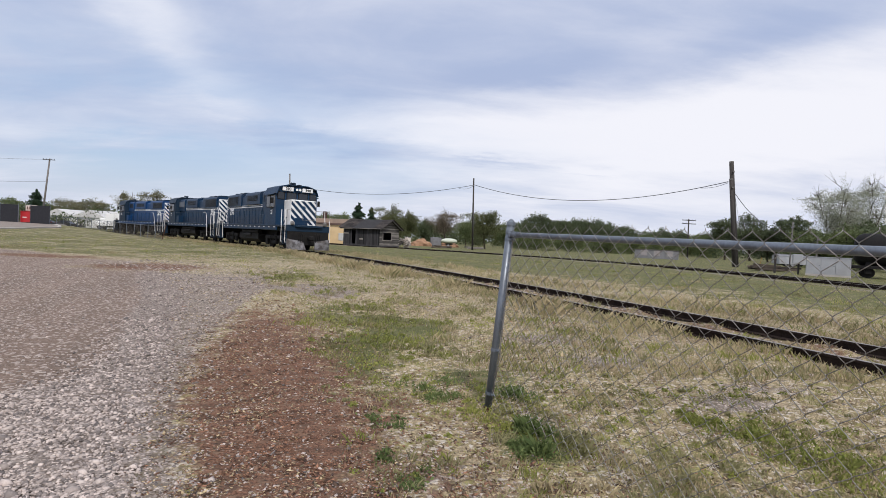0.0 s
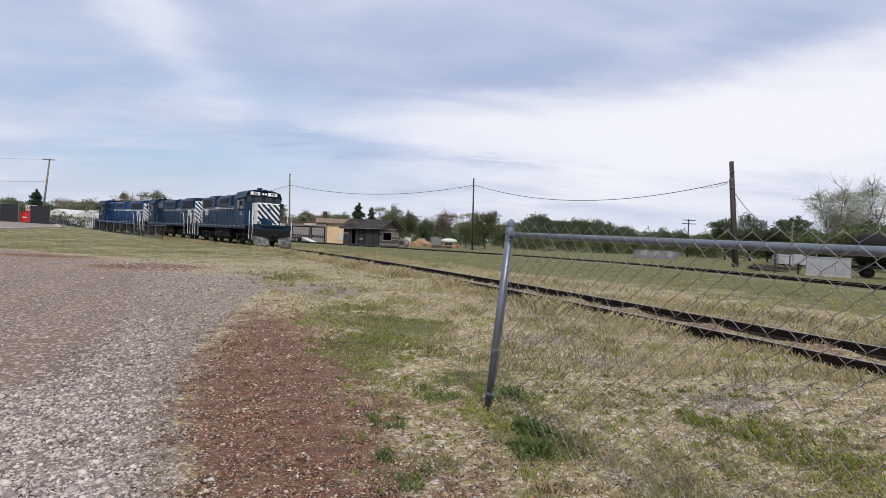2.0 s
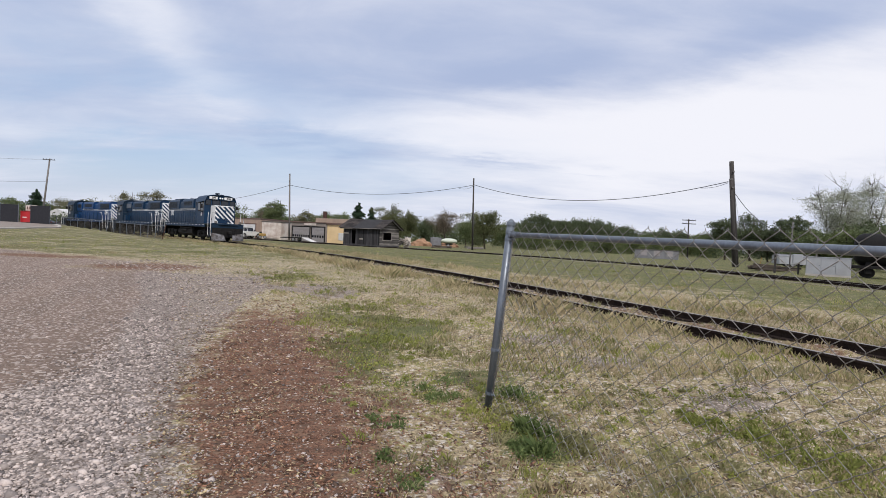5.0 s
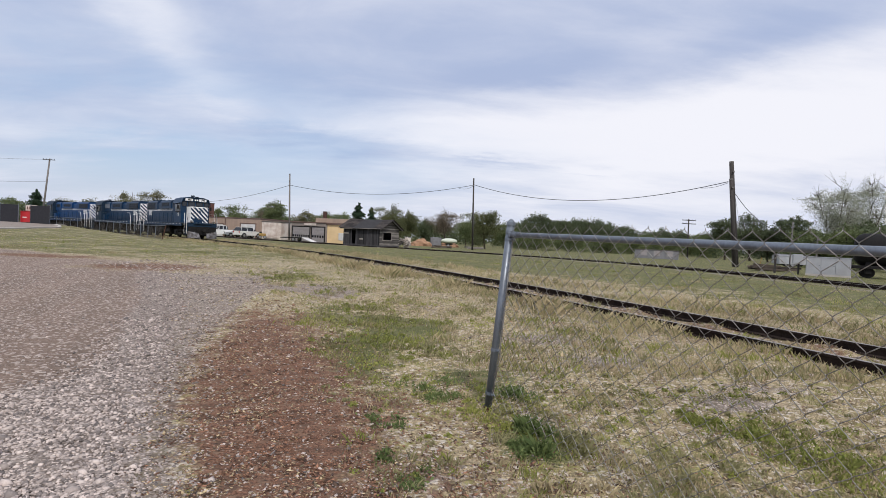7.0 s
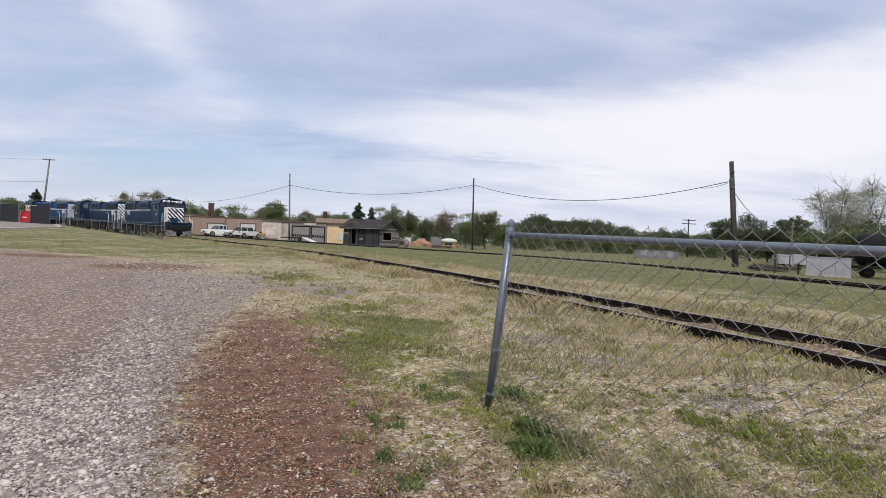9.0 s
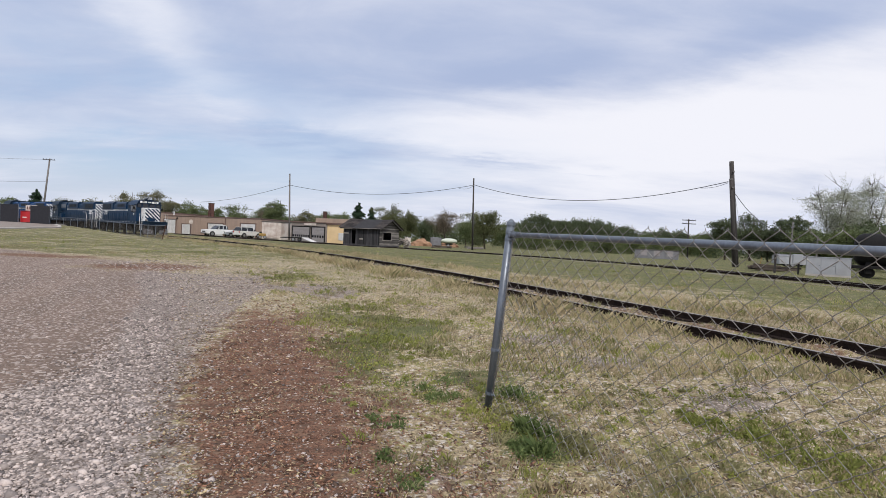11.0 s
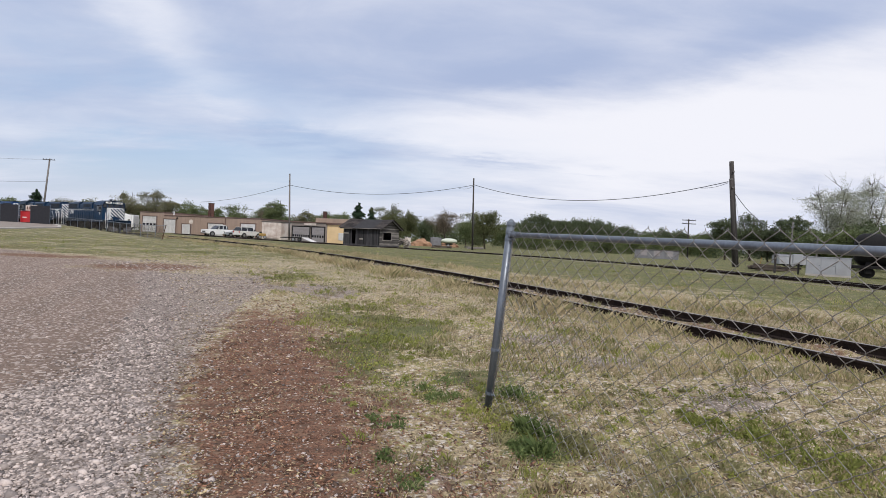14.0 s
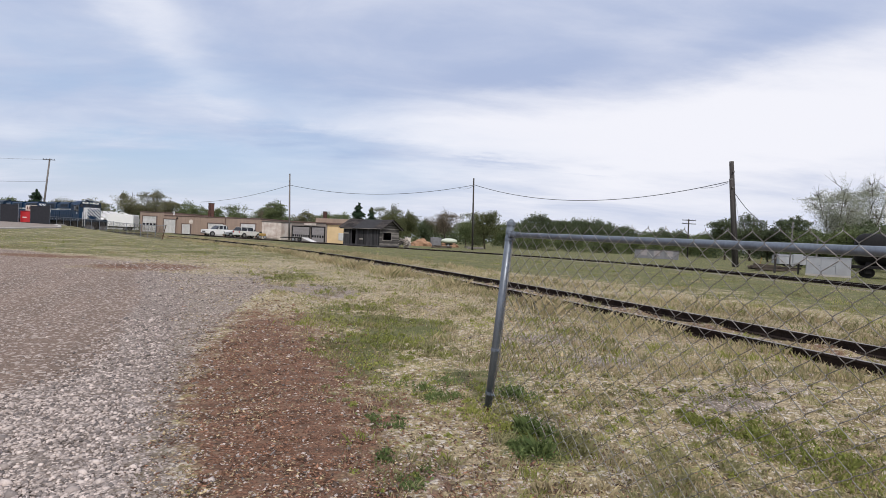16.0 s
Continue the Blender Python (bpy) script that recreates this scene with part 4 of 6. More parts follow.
# ---- poles and cables ----
def pole(name, foot, top, r0, r1, label, arm=0.0, arm_turn=0.0, wood="wood_pole"):
    p = group_of(name, pose(*foot), label, "utility pole", "utility poles")
    d = Vector(top) - Vector(foot)
    part("shaft", rod(B(), Vector((0, 0, -0.4)), d, r0, 12, r1), M[wood], p, "", True)
    if arm:
        t = Euler((0, 0, radians(arm_turn))).to_matrix()
        for z in ((0.25,) if arm < 2.6 else (0.25, 0.9)):
            c = d * (1 - z / d.length)
            part("crossarm", box(B(), c + Vector((0, -0.14, 0)), (arm, 0.1, 0.13), 0.012, t), M["wood_pole"], p)
            for k in (-0.45, -0.22, 0.22, 0.45):
                e = c + t @ Vector((arm * k, 0, 0)) + Vector((0, -0.14, 0.06))
                part("insulator", rod(B(), e, e + Vector((0, 0, 0.17)), 0.035, 8), M["glass"], p)
    else:
        part("cable_bracket", box(B(), d * 0.9 + Vector((0, -r0, 0)), (0.12, 0.2, 0.16), 0.02), M["steel"], p)
        part("cap_band", rod(B(), d * 0.99, d * 1.002, r1 + 0.012, 12), M["steel"], p)
    return p


pole("utility_pole", (-25.67, 83.0, 0.0), (-26.04, 83.0, 10.98), 0.16, 0.11, "slender grey wooden utility pole beside the garage", wood="pole_grey")
pole("utility_pole", (4.37, 74.0, 0.0), (4.06, 74.0, 10.57), 0.15, 0.10, "slender brown wooden utility pole by brush pile")
pole("utility_pole", (29.76, 50.5, -0.05), (28.7, 50.5, 10.6), 0.31, 0.2, "thick dark wooden utility pole with stub pole")
pole("utility_pole", (29.52, 50.2, -0.05), (28.55, 50.15, 8.8), 0.20, 0.16, "dark stub pole lashed to thick utility pole")
pole("utility_pole", (46.66, 95.0, -0.1), (46.52, 95.0, 7.4), 0.15, 0.11, "distant wooden pole with two crossarms", 2.8, 8)
pole("utility_pole", (-79.3, 98.0, 0.2), (-77.97, 98.0, 13.45), 0.19, 0.13, "leaning grey pole with one crossarm behind the train", 2.2, 10, "pole_grey")
pole("utility_pole", (31.0, 44.5, 0.0), (31.1, 44.5, 4.4), 0.06, 0.05, "thin grey post with hanging cables", wood="pole_grey")
pole("utility_pole", (33.0, 44.0, 0.0), (33.0, 44.0, 3.2), 0.06, 0.05, "thin short grey post by the ties", wood="pole_grey")


def cable(a, b, sag, r, label, group="overhead cables"):
    a, b = Vector(a), Vector(b)
    pts = [a.lerp(b, i / 28) - Vector((0, 0, sag * 4 * (i / 28) * (1 - i / 28))) for i in range(29)]
    ob = part("overhead_cable", tube(B(), pts, r, 5), M["cable"])
    tagged(ob, label, "cable", group)


cable((28.45, 50.4, 8.55), (4.2, 73.9, 9.6), 2.1, 0.035, "black overhead cable sagging between wooden poles")
cable((4.2, 73.9, 9.6), (-25.9, 82.9, 9.1), 1.45, 0.032, "black overhead cable sagging between wooden poles")
cable((-25.9, 82.9, 9.1), (-50.5, 103.0, 6.6), 0.55, 0.03, "black overhead cable running down towards trees")
cable((4.2, 73.9, 9.55), (1.79, 74.62, 9.13), 0.35, 0.02, "slack loop of black cable")
cable((28.45, 50.4, 8.45), (26.51, 52.28, 8.02), 0.2, 0.02, "slack loop of black cable")
cable((29.0, 50.0, 7.3), (31.0, 44.5, 3.3), 0.9, 0.03, "black cable drooping down to thin post")
cable((31.0, 44.5, 3.4), (33.0, 44.0, 3.0), 0.75, 0.03, "black cable hanging in a loop between posts")
cable((29.0, 50.2, 7.6), (30.5, 50.0, 0.0), 0.0, 0.012, "thin steel guy wire of wooden pole")
cable((-78.3, 98.0, 9.0), (-125, 105, 10.2), 0.8, 0.03, "thin dark overhead cable towards the street")
cable((-77.97, 98.0, 13.3), (-128, 105, 16.3), 1.0, 0.02, "thin dark overhead cable towards the street")


# ---- buildings ----
def wall_frame(a, b):
    """The pose of a wall from a to b seen from the camera: x along it, -y towards the camera."""
    return pose(a[0], a[1], 0, 0, 0, math.degrees(math.atan2(b[1] - a[1], b[0] - a[0])))


def overhead_door(parent, x0, x1, z1, mat, trim, rows=4, panes=0, pane_row=1, name="garage_door"):
    w = x1 - x0
    d = part(name, box(B(), ((x0 + x1) / 2, -0.02, z1 / 2), (w, 0.06, z1), 0.01), mat, parent, "panelled overhead door")
    for k in range(rows):
        part("panel", box(B(), ((x0 + x1) / 2, -0.06, z1 * (k + 0.5) / rows), (w - 0.06, 0.03, z1 / rows - 0.045), 0.012), mat, d)
    for k in range(panes):
        part("pane", box(B(), (x0 + w * (k + 0.5) / panes, -0.085, z1 * (pane_row + 0.5) / rows), (w / panes * 0.66, 0.02, z1 / rows * 0.62), 0.008), M["glass"], d)
    fr = B()
    box(fr, (x0 - 0.07, -0.06, z1 / 2), (0.13, 0.14, z1), 0.01)
    box(fr, (x1 + 0.07, -0.06, z1 / 2), (0.13, 0.14, z1), 0.01)
    box(fr, ((x0 + x1) / 2, -0.06, z1 + 0.075), (w + 0.28, 0.14, 0.14), 0.01)
    part("door_frame", fr, trim, d)
    return d


def tan_building():
    h = group_of("workshop_building", wall_frame((-61.06, 100.0), (-32.22, 88.0)), "long low tan workshop with pale overhead doors", "building")
    part("wall", box(B(), (3.45, 6, 1.9), (6.9, 12, 4.0), 0.02), M["tan_wall"], h)
    part("wall", box(B(), (19.1, 6, 1.65), (24.3, 12, 3.4), 0.02), M["tan_wall"], h)
    part("roof", box(B(), (3.45, 6, 3.96), (7.1, 12.2, 0.14), 0.02), M["brown_trim"], h, "brown roof edge")
    part("roof", box(B(), (19.1, 6, 3.40), (24.5, 12.2, 0.14), 0.02), M["brown_trim"], h, "brown roof edge")
    rib = None
    for i in range(78):
        x = 0.3 + i * 0.4
        if any(a - 0.3 < x < b + 0.3 for a, b in ((0.82, 4.85), (6.77, 10.13), (11.72, 14.03), (18.43, 22.47), (26.41, 29.94))):
            continue
        m = pose(x, -0.012, 0)
        if rib is None:
            rib = part("siding_rib", box(B(), (0, 0, 1.62), (0.05, 0.012, 3.2)), M["tan_wall"], h)
            rib.matrix_basis = m
        else:
            again(rib, "siding_rib", h, m)
    overhead_door(h, 0.85, 4.8, 3.1, M["door_white"], M["brown_trim"], 5, 4, 2)
    overhead_door(h, 6.85, 10.1, 2.65, M["door_white"], M["brown_trim"], 5)
    overhead_door(h, 11.8, 14.0, 1.85, M["door_white"], M["brown_trim"], 3)
    overhead_door(h, 18.5, 22.3, 2.2, M["door_white"], M["brown_trim"], 4)
    overhead_door(h, 26.5, 29.9, 2.4, M["door_white"], M["brown_trim"], 4)
    part("pilaster", box(B(), (22.75, -0.04, 1.65), (0.16, 0.1, 3.3), 0.01), M["brown_trim"], h)
    part("wall_lamp", rod(B(), (10.45, 0, 2.95), (10.45, -0.25, 2.9), 0.16, 12, 0.1), M["black"], h)
    part("vent_pipe", rod(B(), (7.0, 2, 3.3), (7.0, 2, 4.3), 0.11, 10), M["white"], h)
    part("vent_pipe", rod(B(), (24.9, 5, 3.3), (24.9, 5, 4.0), 0.09, 10), M["tin"], h)
    ch = part("chimney", box(B(), (17.6, 1.4, 4.6), (0.74, 0.74, 2.75), 0.02), M["brick"], h, "dark red brick chimney")
    me = mesh_of("brick", box(B(), (0, 0, 0), (0.21, 0.03, 0.085), 0.006), M["brick"])
    for r in range(22):
        for k in range(3):
            o = new("brick", me)
            o.parent = ch
            o.matrix_basis = pose(17.34 + 0.235 * k + (0.06 if r % 2 else 0), 1.026, 3.32 + 0.118 * r)
    part("chimney_cap", box(B(), (17.6, 1.4, 6.02), (0.84, 0.84, 0.12), 0.02), M["brick"], ch)


tan_building()


def white_annex():
    h = group_of("annex_building", wall_frame((-31.5, 86.2), (-27.6, 85.0)), "small flat-roofed annex with peeling white wall", "building")
    part("wall", box(B(), (1.95, 3, 1.4), (3.9, 6, 3.0), 0.02), M["stucco"], h)
    part("roof", box(B(), (1.95, 3, 2.95), (4.1, 6.2, 0.12), 0.02), M["roof_flat"], h)
    for x in (1.0, 2.0, 3.0):
        part("pilaster", box(B(), (x, -0.02, 1.4), (0.05, 0.05, 2.9)), M["stucco"], h)
    part("bench", box(B(), (2.2, -0.5, 0.45), (2.6, 0.4, 0.08), 0.01), M["stucco"], h)


white_annex()


def garage():
    h = group_of("garage_building", wall_frame((-24.47, 80.0), (-17.89, 76.0)), "grey-brown garage with two dark-framed overhead doors", "building")
    part("wall", box(B(), (3.8, 5, 1.45), (7.75, 10, 3.1), 0.02), M["grey_wall"], h)
    part("parapet", box(B(), (3.8, 4.98, 2.98), (7.95, 10.2, 0.16), 0.02), M["brown_trim"], h)
    overhead_door(h, 0.35, 4.15, 2.25, M["door_grey"], M["black"], 4, 8, 1)
    overhead_door(h, 4.65, 7.3, 2.25, M["door_grey"], M["black"], 4, 5, 1)
    part("sign_panel", box(B(), (4.2, -0.05, 2.68), (2.6, 0.06, 0.34), 0.01), M["stucco"], h, "faded blank sign panel")
    y = group_of("annex_building", wall_frame((-17.80, 76.05), (-13.2, 73.5)), "yellow painted building with brown roof", "building")
    part("wall", box(B(), (2.55, 5, 1.35), (5.1, 10, 2.8), 0.02), M["yellow_wall"], y)
    part("roof", box(B(), (2.6, 5, 2.80), (5.4, 10.4, 0.14), 0.02), M["brown_trim"], y)
    w = part("window", box(B(), (2.85, -0.02, 0.95), (1.1, 0.06, 1.05), 0.01), M["door_white"], y, "pale shuttered window")
    part("window_frame", box(B(), (2.85, -0.03, 1.5), (1.25, 0.09, 0.07), 0.01), M["white"], w)
    f = group_of("workshop_building", wall_frame((-25.2, 99.0), (-12.0, 96.0)), "brown metal-roofed building behind the garage", "building")
    part("wall", box(B(), (6.6, 6, 1.7), (13.4, 12, 3.6), 0.02), M["grey_wall"], f)
    part("roof", box(B(), (6.6, 6, 3.9), (13.8, 12.4, 0.85), 0.03), M["tan_wall"], f, "broad brown fascia")
    part("chimney", box(B(), (0.6, 2, 5.0), (0.6, 0.6, 1.6), 0.02), M["brick"], f)


garage()


def old_shed():
    """A derelict wooden depot shed: boarded long wall, open gable window, sagging shingle roof."""
    L, W, E, R = 5.7, 4.2, 2.28, 3.42
    h = group_of("wooden_shed", wall_frame((-12.87, 64.0), (-7.87, 61.3)), "derelict dark wooden shed with sagging shingle roof", "shed")
    rng = random.Random(21)
    part("sill_beam", box(box(B(), (L / 2, 0.05, 0.13), (L, 0.16, 0.2), 0.02), (L - 0.05, W / 2, 0.13), (0.16, W, 0.2), 0.02), M["barn_wood"], h)
    # long wall of upright boards, with an open door
    for i in range(29):
        x = 0.1 + i * 0.196
        z0 = 0.2
        if 1.35 < x < 1.95:
            z0 = 1.95
        part("board", box(B(), (x, rng.uniform(-0.012, 0.012), (z0 + E) / 2), (0.188, 0.03, E - z0 - rng.uniform(0, 0.05)), 0.004), M["barn_wood"], h)
    part("back_wall", box(B(), (L / 2, W, 1.2), (L, 0.06, 2.2)), M["barn_wood"], h)
    part("end_wall", box(B(), (0.03, W / 2, 1.2), (0.05, W, 2.2)), M["barn_wood"], h)
    part("floor_planks", box(B(), (L / 2, W / 2, 0.2), (L - 0.2, W - 0.2, 0.06)), M["barn_wood"], h)
    for x in (0.5, 2.9):
        part("patch_board", box(B(), (x, -0.03, rng.uniform(0.9, 1.6)), (rng.uniform(0.5, 1.1), 0.03, 0.2), 0.004), M["barn_grey"], h)
    # gable wall of level boards round a window
    z = 0.25
    while z < R - 0.08:
        half = W / 2 if z < E else W / 2 * (R - z) / (R - E)
        spans = [(W / 2 - half, W / 2 + half)]
        if 0.85 < z < 1.85:
            spans = [(W / 2 - half, 0.62), (2.5, W / 2 + half)]
        for a, b in spans:
            if b - a > 0.1:
                part("board", box(B(), (L + rng.uniform(-0.008, 0.012), (a + b) / 2, z), (0.03, b - a, 0.15), 0.004), M["barn_grey"], h)
        z += 0.158
    fr = B()
    for y in (0.62, 2.5):
        box(fr, (L + 0.03, y, 1.35), (0.06, 0.13, 1.15), 0.01)
    for zz in (0.83, 1.88):
        box(fr, (L + 0.03, 1.56, zz), (0.06, 2.0, 0.13), 0.01)
    part("window_frame", fr, M["barn_grey"], h, "pale weathered window frame, empty")
    # roof of shingle courses
    for sy in (-1, 1):
        run, rise = W / 2 + 0.4, R - E + 0.12
        for c in range(8):
            f0 = c / 8
            y = W / 2 + sy * run * (1 - f0 - 0.06)
            zz = R + 0.10 - rise * (1 - f0 - 0.06)
            for k in range(9):
                x = -0.45 + k * 0.77 + rng.uniform(-.03, .03)
                t = Euler((math.atan2(rise, run) * -sy + rng.uniform(-.03, .03), 0, rng.uniform(-.015, .015))).to_matrix()
                sag = 0.10 * math.sin(math.pi * (x + 0.4) / 6.6)
                part("shingle", box(B(), (x + 0.2, y, zz - sag), (0.78, 0.36, 0.035), 0.0, t), M["shingle"], h)
        part("roof_deck", box(B(), (L / 2 - 0.05, W / 2 + sy * run / 2, R + 0.02 - rise / 2), (L + 0.6, math.hypot(run, rise), 0.05), 0.0, Euler((math.atan2(rise, run) * -sy, 0, 0)).to_matrix()), M["barn_wood"], h)
        part("barge_board", box(B(), (L + 0.36, W / 2 + sy * run / 2, R + 0.0 - rise / 2), (0.05, math.hypot(run, rise), 0.16), 0.01, Euler((math.atan2(rise, run) * -sy, 0, 0)).to_matrix()), M["barn_grey"], h, "pale split barge board")
    part("eave_board", box(B(), (L / 2, -0.38, E - 0.08), (L + 0.7, 0.04, 0.09), 0.008, Euler((0, radians(-0.8), 0)).to_matrix()), M["barn_grey"], h, "pale eave board")
    for x in (0.2, L / 2, L - 0.2):
        for y in (0.2, W - 0.2):
            part("foundation_block", box(B(), (x, y, 0.0), (0.3, 0.3, 0.2), 0.02), M["concrete"], h)


old_shed()


def debris():
    h = group_of("collapsed_lean_to", pose(-5.9, 66.8, 0, 0, 0, 20), "collapsed lean-to of broken pale boards beside shed", "debris")
    rng = random.Random(8)
    for i in range(26):
        t = Euler((rng.uniform(-.9, .9), rng.uniform(-1.1, 0.9), rng.uniform(0, 3.1))).to_matrix()
        part("board", box(B(), (rng.uniform(-0.7, 1.3), rng.uniform(-0.6, 0.6), rng.uniform(0.25, 1.25) * (1 - 0.2 * (i % 3))), (rng.uniform(0.8, 1.8), rng.uniform(0.12, 0.4), 0.03), 0.004, t), M["barn_grey"] if i % 3 else M["stucco"], h)
    part("leaning_sheet", box(B(), (1.1, 0.0, 0.7), (0.9, 0.05, 1.3), 0.01, Euler((0.2, 0.1, 0.2)).to_matrix()), M["stucco"], h, "pale leaning sheet")
    part("post", box(box(B(), (-0.5, 0, 0.7), (0.1, 0.1, 1.5), 0.01), (0.9, 0.4, 0.5), (0.1, 0.1, 1.1), 0.01), M["barn_wood"], h)


debris()


# ---- vehicles ----
def wheel(parent, x, y, r, w):
    tyre = part("wheel", rod(B(), (x, y - w / 2, r), (x, y + w / 2, r), r, 18), M["rubber"], parent, "black tyre")
    for s in (-1, 1):
        part("rim", rod(B(), (x, y + s * w * 0.5, r), (x, y + s * (w * 0.5 + 0.012), r), r * 0.62, 14), M["rim"], tyre)


def car(name, m, label, paint, L, W, profile, glasshouse, wheel_x, r, z0=0.28):
    """profile: the body's side outline (x, z); glasshouse: the cabin's; the front is +x."""
    c = group_of(name, m, label, name.split("_")[0] if "_" not in name else name.replace("_", " "))
    b = prism(B(), profile, -W / 2, W / 2, "y")
    bmesh.ops.bevel(b, geom=[e for e in b.edges if abs(e.verts[0].co.y) == abs(e.verts[1].co.y) == W / 2 and e.verts[0].co.y == e.verts[1].co.y], offset=0.06, segments=2, affect="EDGES")
    body = part("body", b, M[paint], c)
    g = B()
    k = len(glasshouse)
    lo, hi = min(p[1] for p in glasshouse), max(p[1] for p in glasshouse)
    rings = []
    for s in (-1, 1):
        rings.append([g.verts.new((x, s * (W / 2 - 0.06 - 0.16 * (z - lo) / (hi - lo)), z)) for x, z in glasshouse])
    g.faces.new(rings[0][::-1]), g.faces.new(rings[1])
    for i in range(k):
        g.faces.new((rings[0][i], rings[0][(i + 1) % k], rings[1][(i + 1) % k], rings[1][i]))
    bmesh.ops.recalc_face_normals(g, faces=g.faces[:])
    cabin = part("cabin", g, M["glass"], c, "dark tinted windows")
    roof = [p for p in glasshouse if p[1] > hi - 0.05]
    x0, x1 = min(p[0] for p in roof), max(p[0] for p in roof)
    part("roof", box(B(), ((x0 + x1) / 2, 0, hi + 0.02), (x1 - x0 + 0.1, W - 0.36, 0.07), 0.025), M[paint], cabin)
    for s in (-1, 1):
        for x in np.linspace(min(p[0] for p in glasshouse) + 0.25, max(p[0] for p in glasshouse) - 0.55, 3):
            part("pillar", rod(B(), (x - 0.05, s * (W / 2 - 0.07), lo), (x + (0.1 if x < (x0 + x1) / 2 else -0.12), s * (W / 2 - 0.21), hi), 0.045, 6), M[paint], cabin)
        part("mirror", box(B(), (max(p[0] for p in glasshouse) - 0.45, s * (W / 2 + 0.08), lo + 0.1), (0.1, 0.18, 0.14), 0.03), M[paint], c)
        for x in wheel_x:
            wheel(c, x, s * (W / 2 - 0.10), r, 0.22)
            part("wheel_arch", rod(B(), (x, s * (W / 2 - 0.1), r + 0.02), (x, s * (W / 2 + 0.006), r + 0.02), r * 1.16, 18), M["black"], body)
        part("headlight", box(B(), (L / 2 - 0.04, s * (W / 2 - 0.3), 0.78), (0.12, 0.36, 0.16), 0.03), M["lens"], body)
        part("tail_light", box(B(), (-L / 2 + 0.03, s * (W / 2 - 0.16), 0.95), (0.1, 0.2, 0.3), 0.03), M["tail"], body)
        part("door_handle", box(B(), (-0.1, s * (W / 2 + 0.012), 0.92), (0.16, 0.03, 0.04), 0.01), M["black"], body)
    part("bumper", box(B(), (L / 2 + 0.02, 0, 0.48), (0.16, W - 0.06, 0.2), 0.05), M["steel"] if name == "pickup_truck" else M[paint], body)
    part("grille", box(B(), (L / 2 + 0.005, 0, 0.76), (0.06, W - 0.95, 0.2), 0.02), M["black"], body)
    part("bumper", box(B(), (-L / 2 - 0.02, 0, 0.5), (0.16, W - 0.06, 0.2), 0.05), M[paint], body)
    part("licence_plate", box(B(), (-L / 2 - 0.11, 0, 0.72), (0.02, 0.31, 0.16)), M["white"], body, "blank pale plate")
    return c


PICK = [(-2.85, 0.45), (2.8, 0.42), (2.88, 0.6), (2.85, 1.05), (1.35, 1.18), (1.2, 1.2), (-0.75, 1.2), (-0.8, 1.18), (-2.85, 1.18)]
PICK_G = [(1.3, 1.18), (0.65, 1.80), (0.4, 1.86), (-0.6, 1.86), (-0.85, 1.80), (-0.95, 1.18)]
SUV = [(-2.3, 0.4), (2.2, 0.38), (2.32, 0.55), (2.28, 0.92), (1.1, 1.08), (0.9, 1.1), (-2.25, 1.12)]
SUV_G = [(1.1, 1.06), (0.4, 1.66), (0.2, 1.72), (-1.9, 1.70), (-2.2, 1.10)]
SED = [(-2.3, 0.35), (2.2, 0.33), (2.32, 0.5), (2.26, 0.78), (1.0, 0.93), (-1.5, 0.96), (-2.28, 0.94)]
SED_G = [(1.05, 0.92), (0.25, 1.36), (0.0, 1.41), (-0.8, 1.40), (-1.65, 0.94)]
car("pickup_truck", pose(-38.6, 86.0, 0.0, 0, 0, 232), "white pickup truck with extended cab parked by workshop", "car_white", 5.7, 1.95, PICK, PICK_G, (-1.75, 1.85), 0.39)
car("sedan", pose(-36.2, 87.3, 0.0, 0, 0, 225), "silver sedan parked between two larger vehicles", "car_silver", 4.6, 1.78, SED, SED_G, (-1.4, 1.45), 0.32)
car("suv", pose(-33.3, 84.8, 0.0, 0, 0, 58), "pale silver boxy suv parked facing away from workshop", "car_beige", 4.6, 1.85, SUV, SUV_G, (-1.4, 1.4), 0.37)
car("sedan", pose(-71.9, 95.0, 0.0, 0, 0, 12), "dark parked sedan behind the enclosure", "car_dark", 4.6, 1.8, SED, SED_G, (-1.4, 1.45), 0.33)
car("sedan", pose(-78.5, 99.0, 0.0, 0, 0, 20), "dark parked sedan in the far lot", "car_dark", 4.6, 1.8, SED, SED_G, (-1.4, 1.45), 0.33)


def box_truck(m, label):
    c = group_of("box_truck", m, label, "truck")
    part("cargo_box", box(B(), (-0.9, 0, 2.0), (5.4, 2.3, 2.5), 0.06), M["car_white"], c)
    part("cab", box(box(B(), (2.9, 0, 1.15), (1.9, 2.0, 1.1), 0.15), (2.5, 0, 1.95), (1.2, 1.8, 0.8), 0.18), M["car_white"], c)
    part("windshield", box(B(), (3.08, 0, 1.98), (0.08, 1.5, 0.5), 0.02, Euler((0, -0.3, 0)).to_matrix()), M["glass"], c)
    part("chassis", box(B(), (0.2, 0, 0.62), (7.0, 1.0, 0.25), 0.02), M["black"], c)
    for x in (-2.0, 2.9):
        for s in (-1, 1):
            wheel(c, x, s * 0.9, 0.42, 0.26)


box_truck(pose(-66.2, 101.0, 0, 0, 0, 185), "white box truck parked beyond the track")


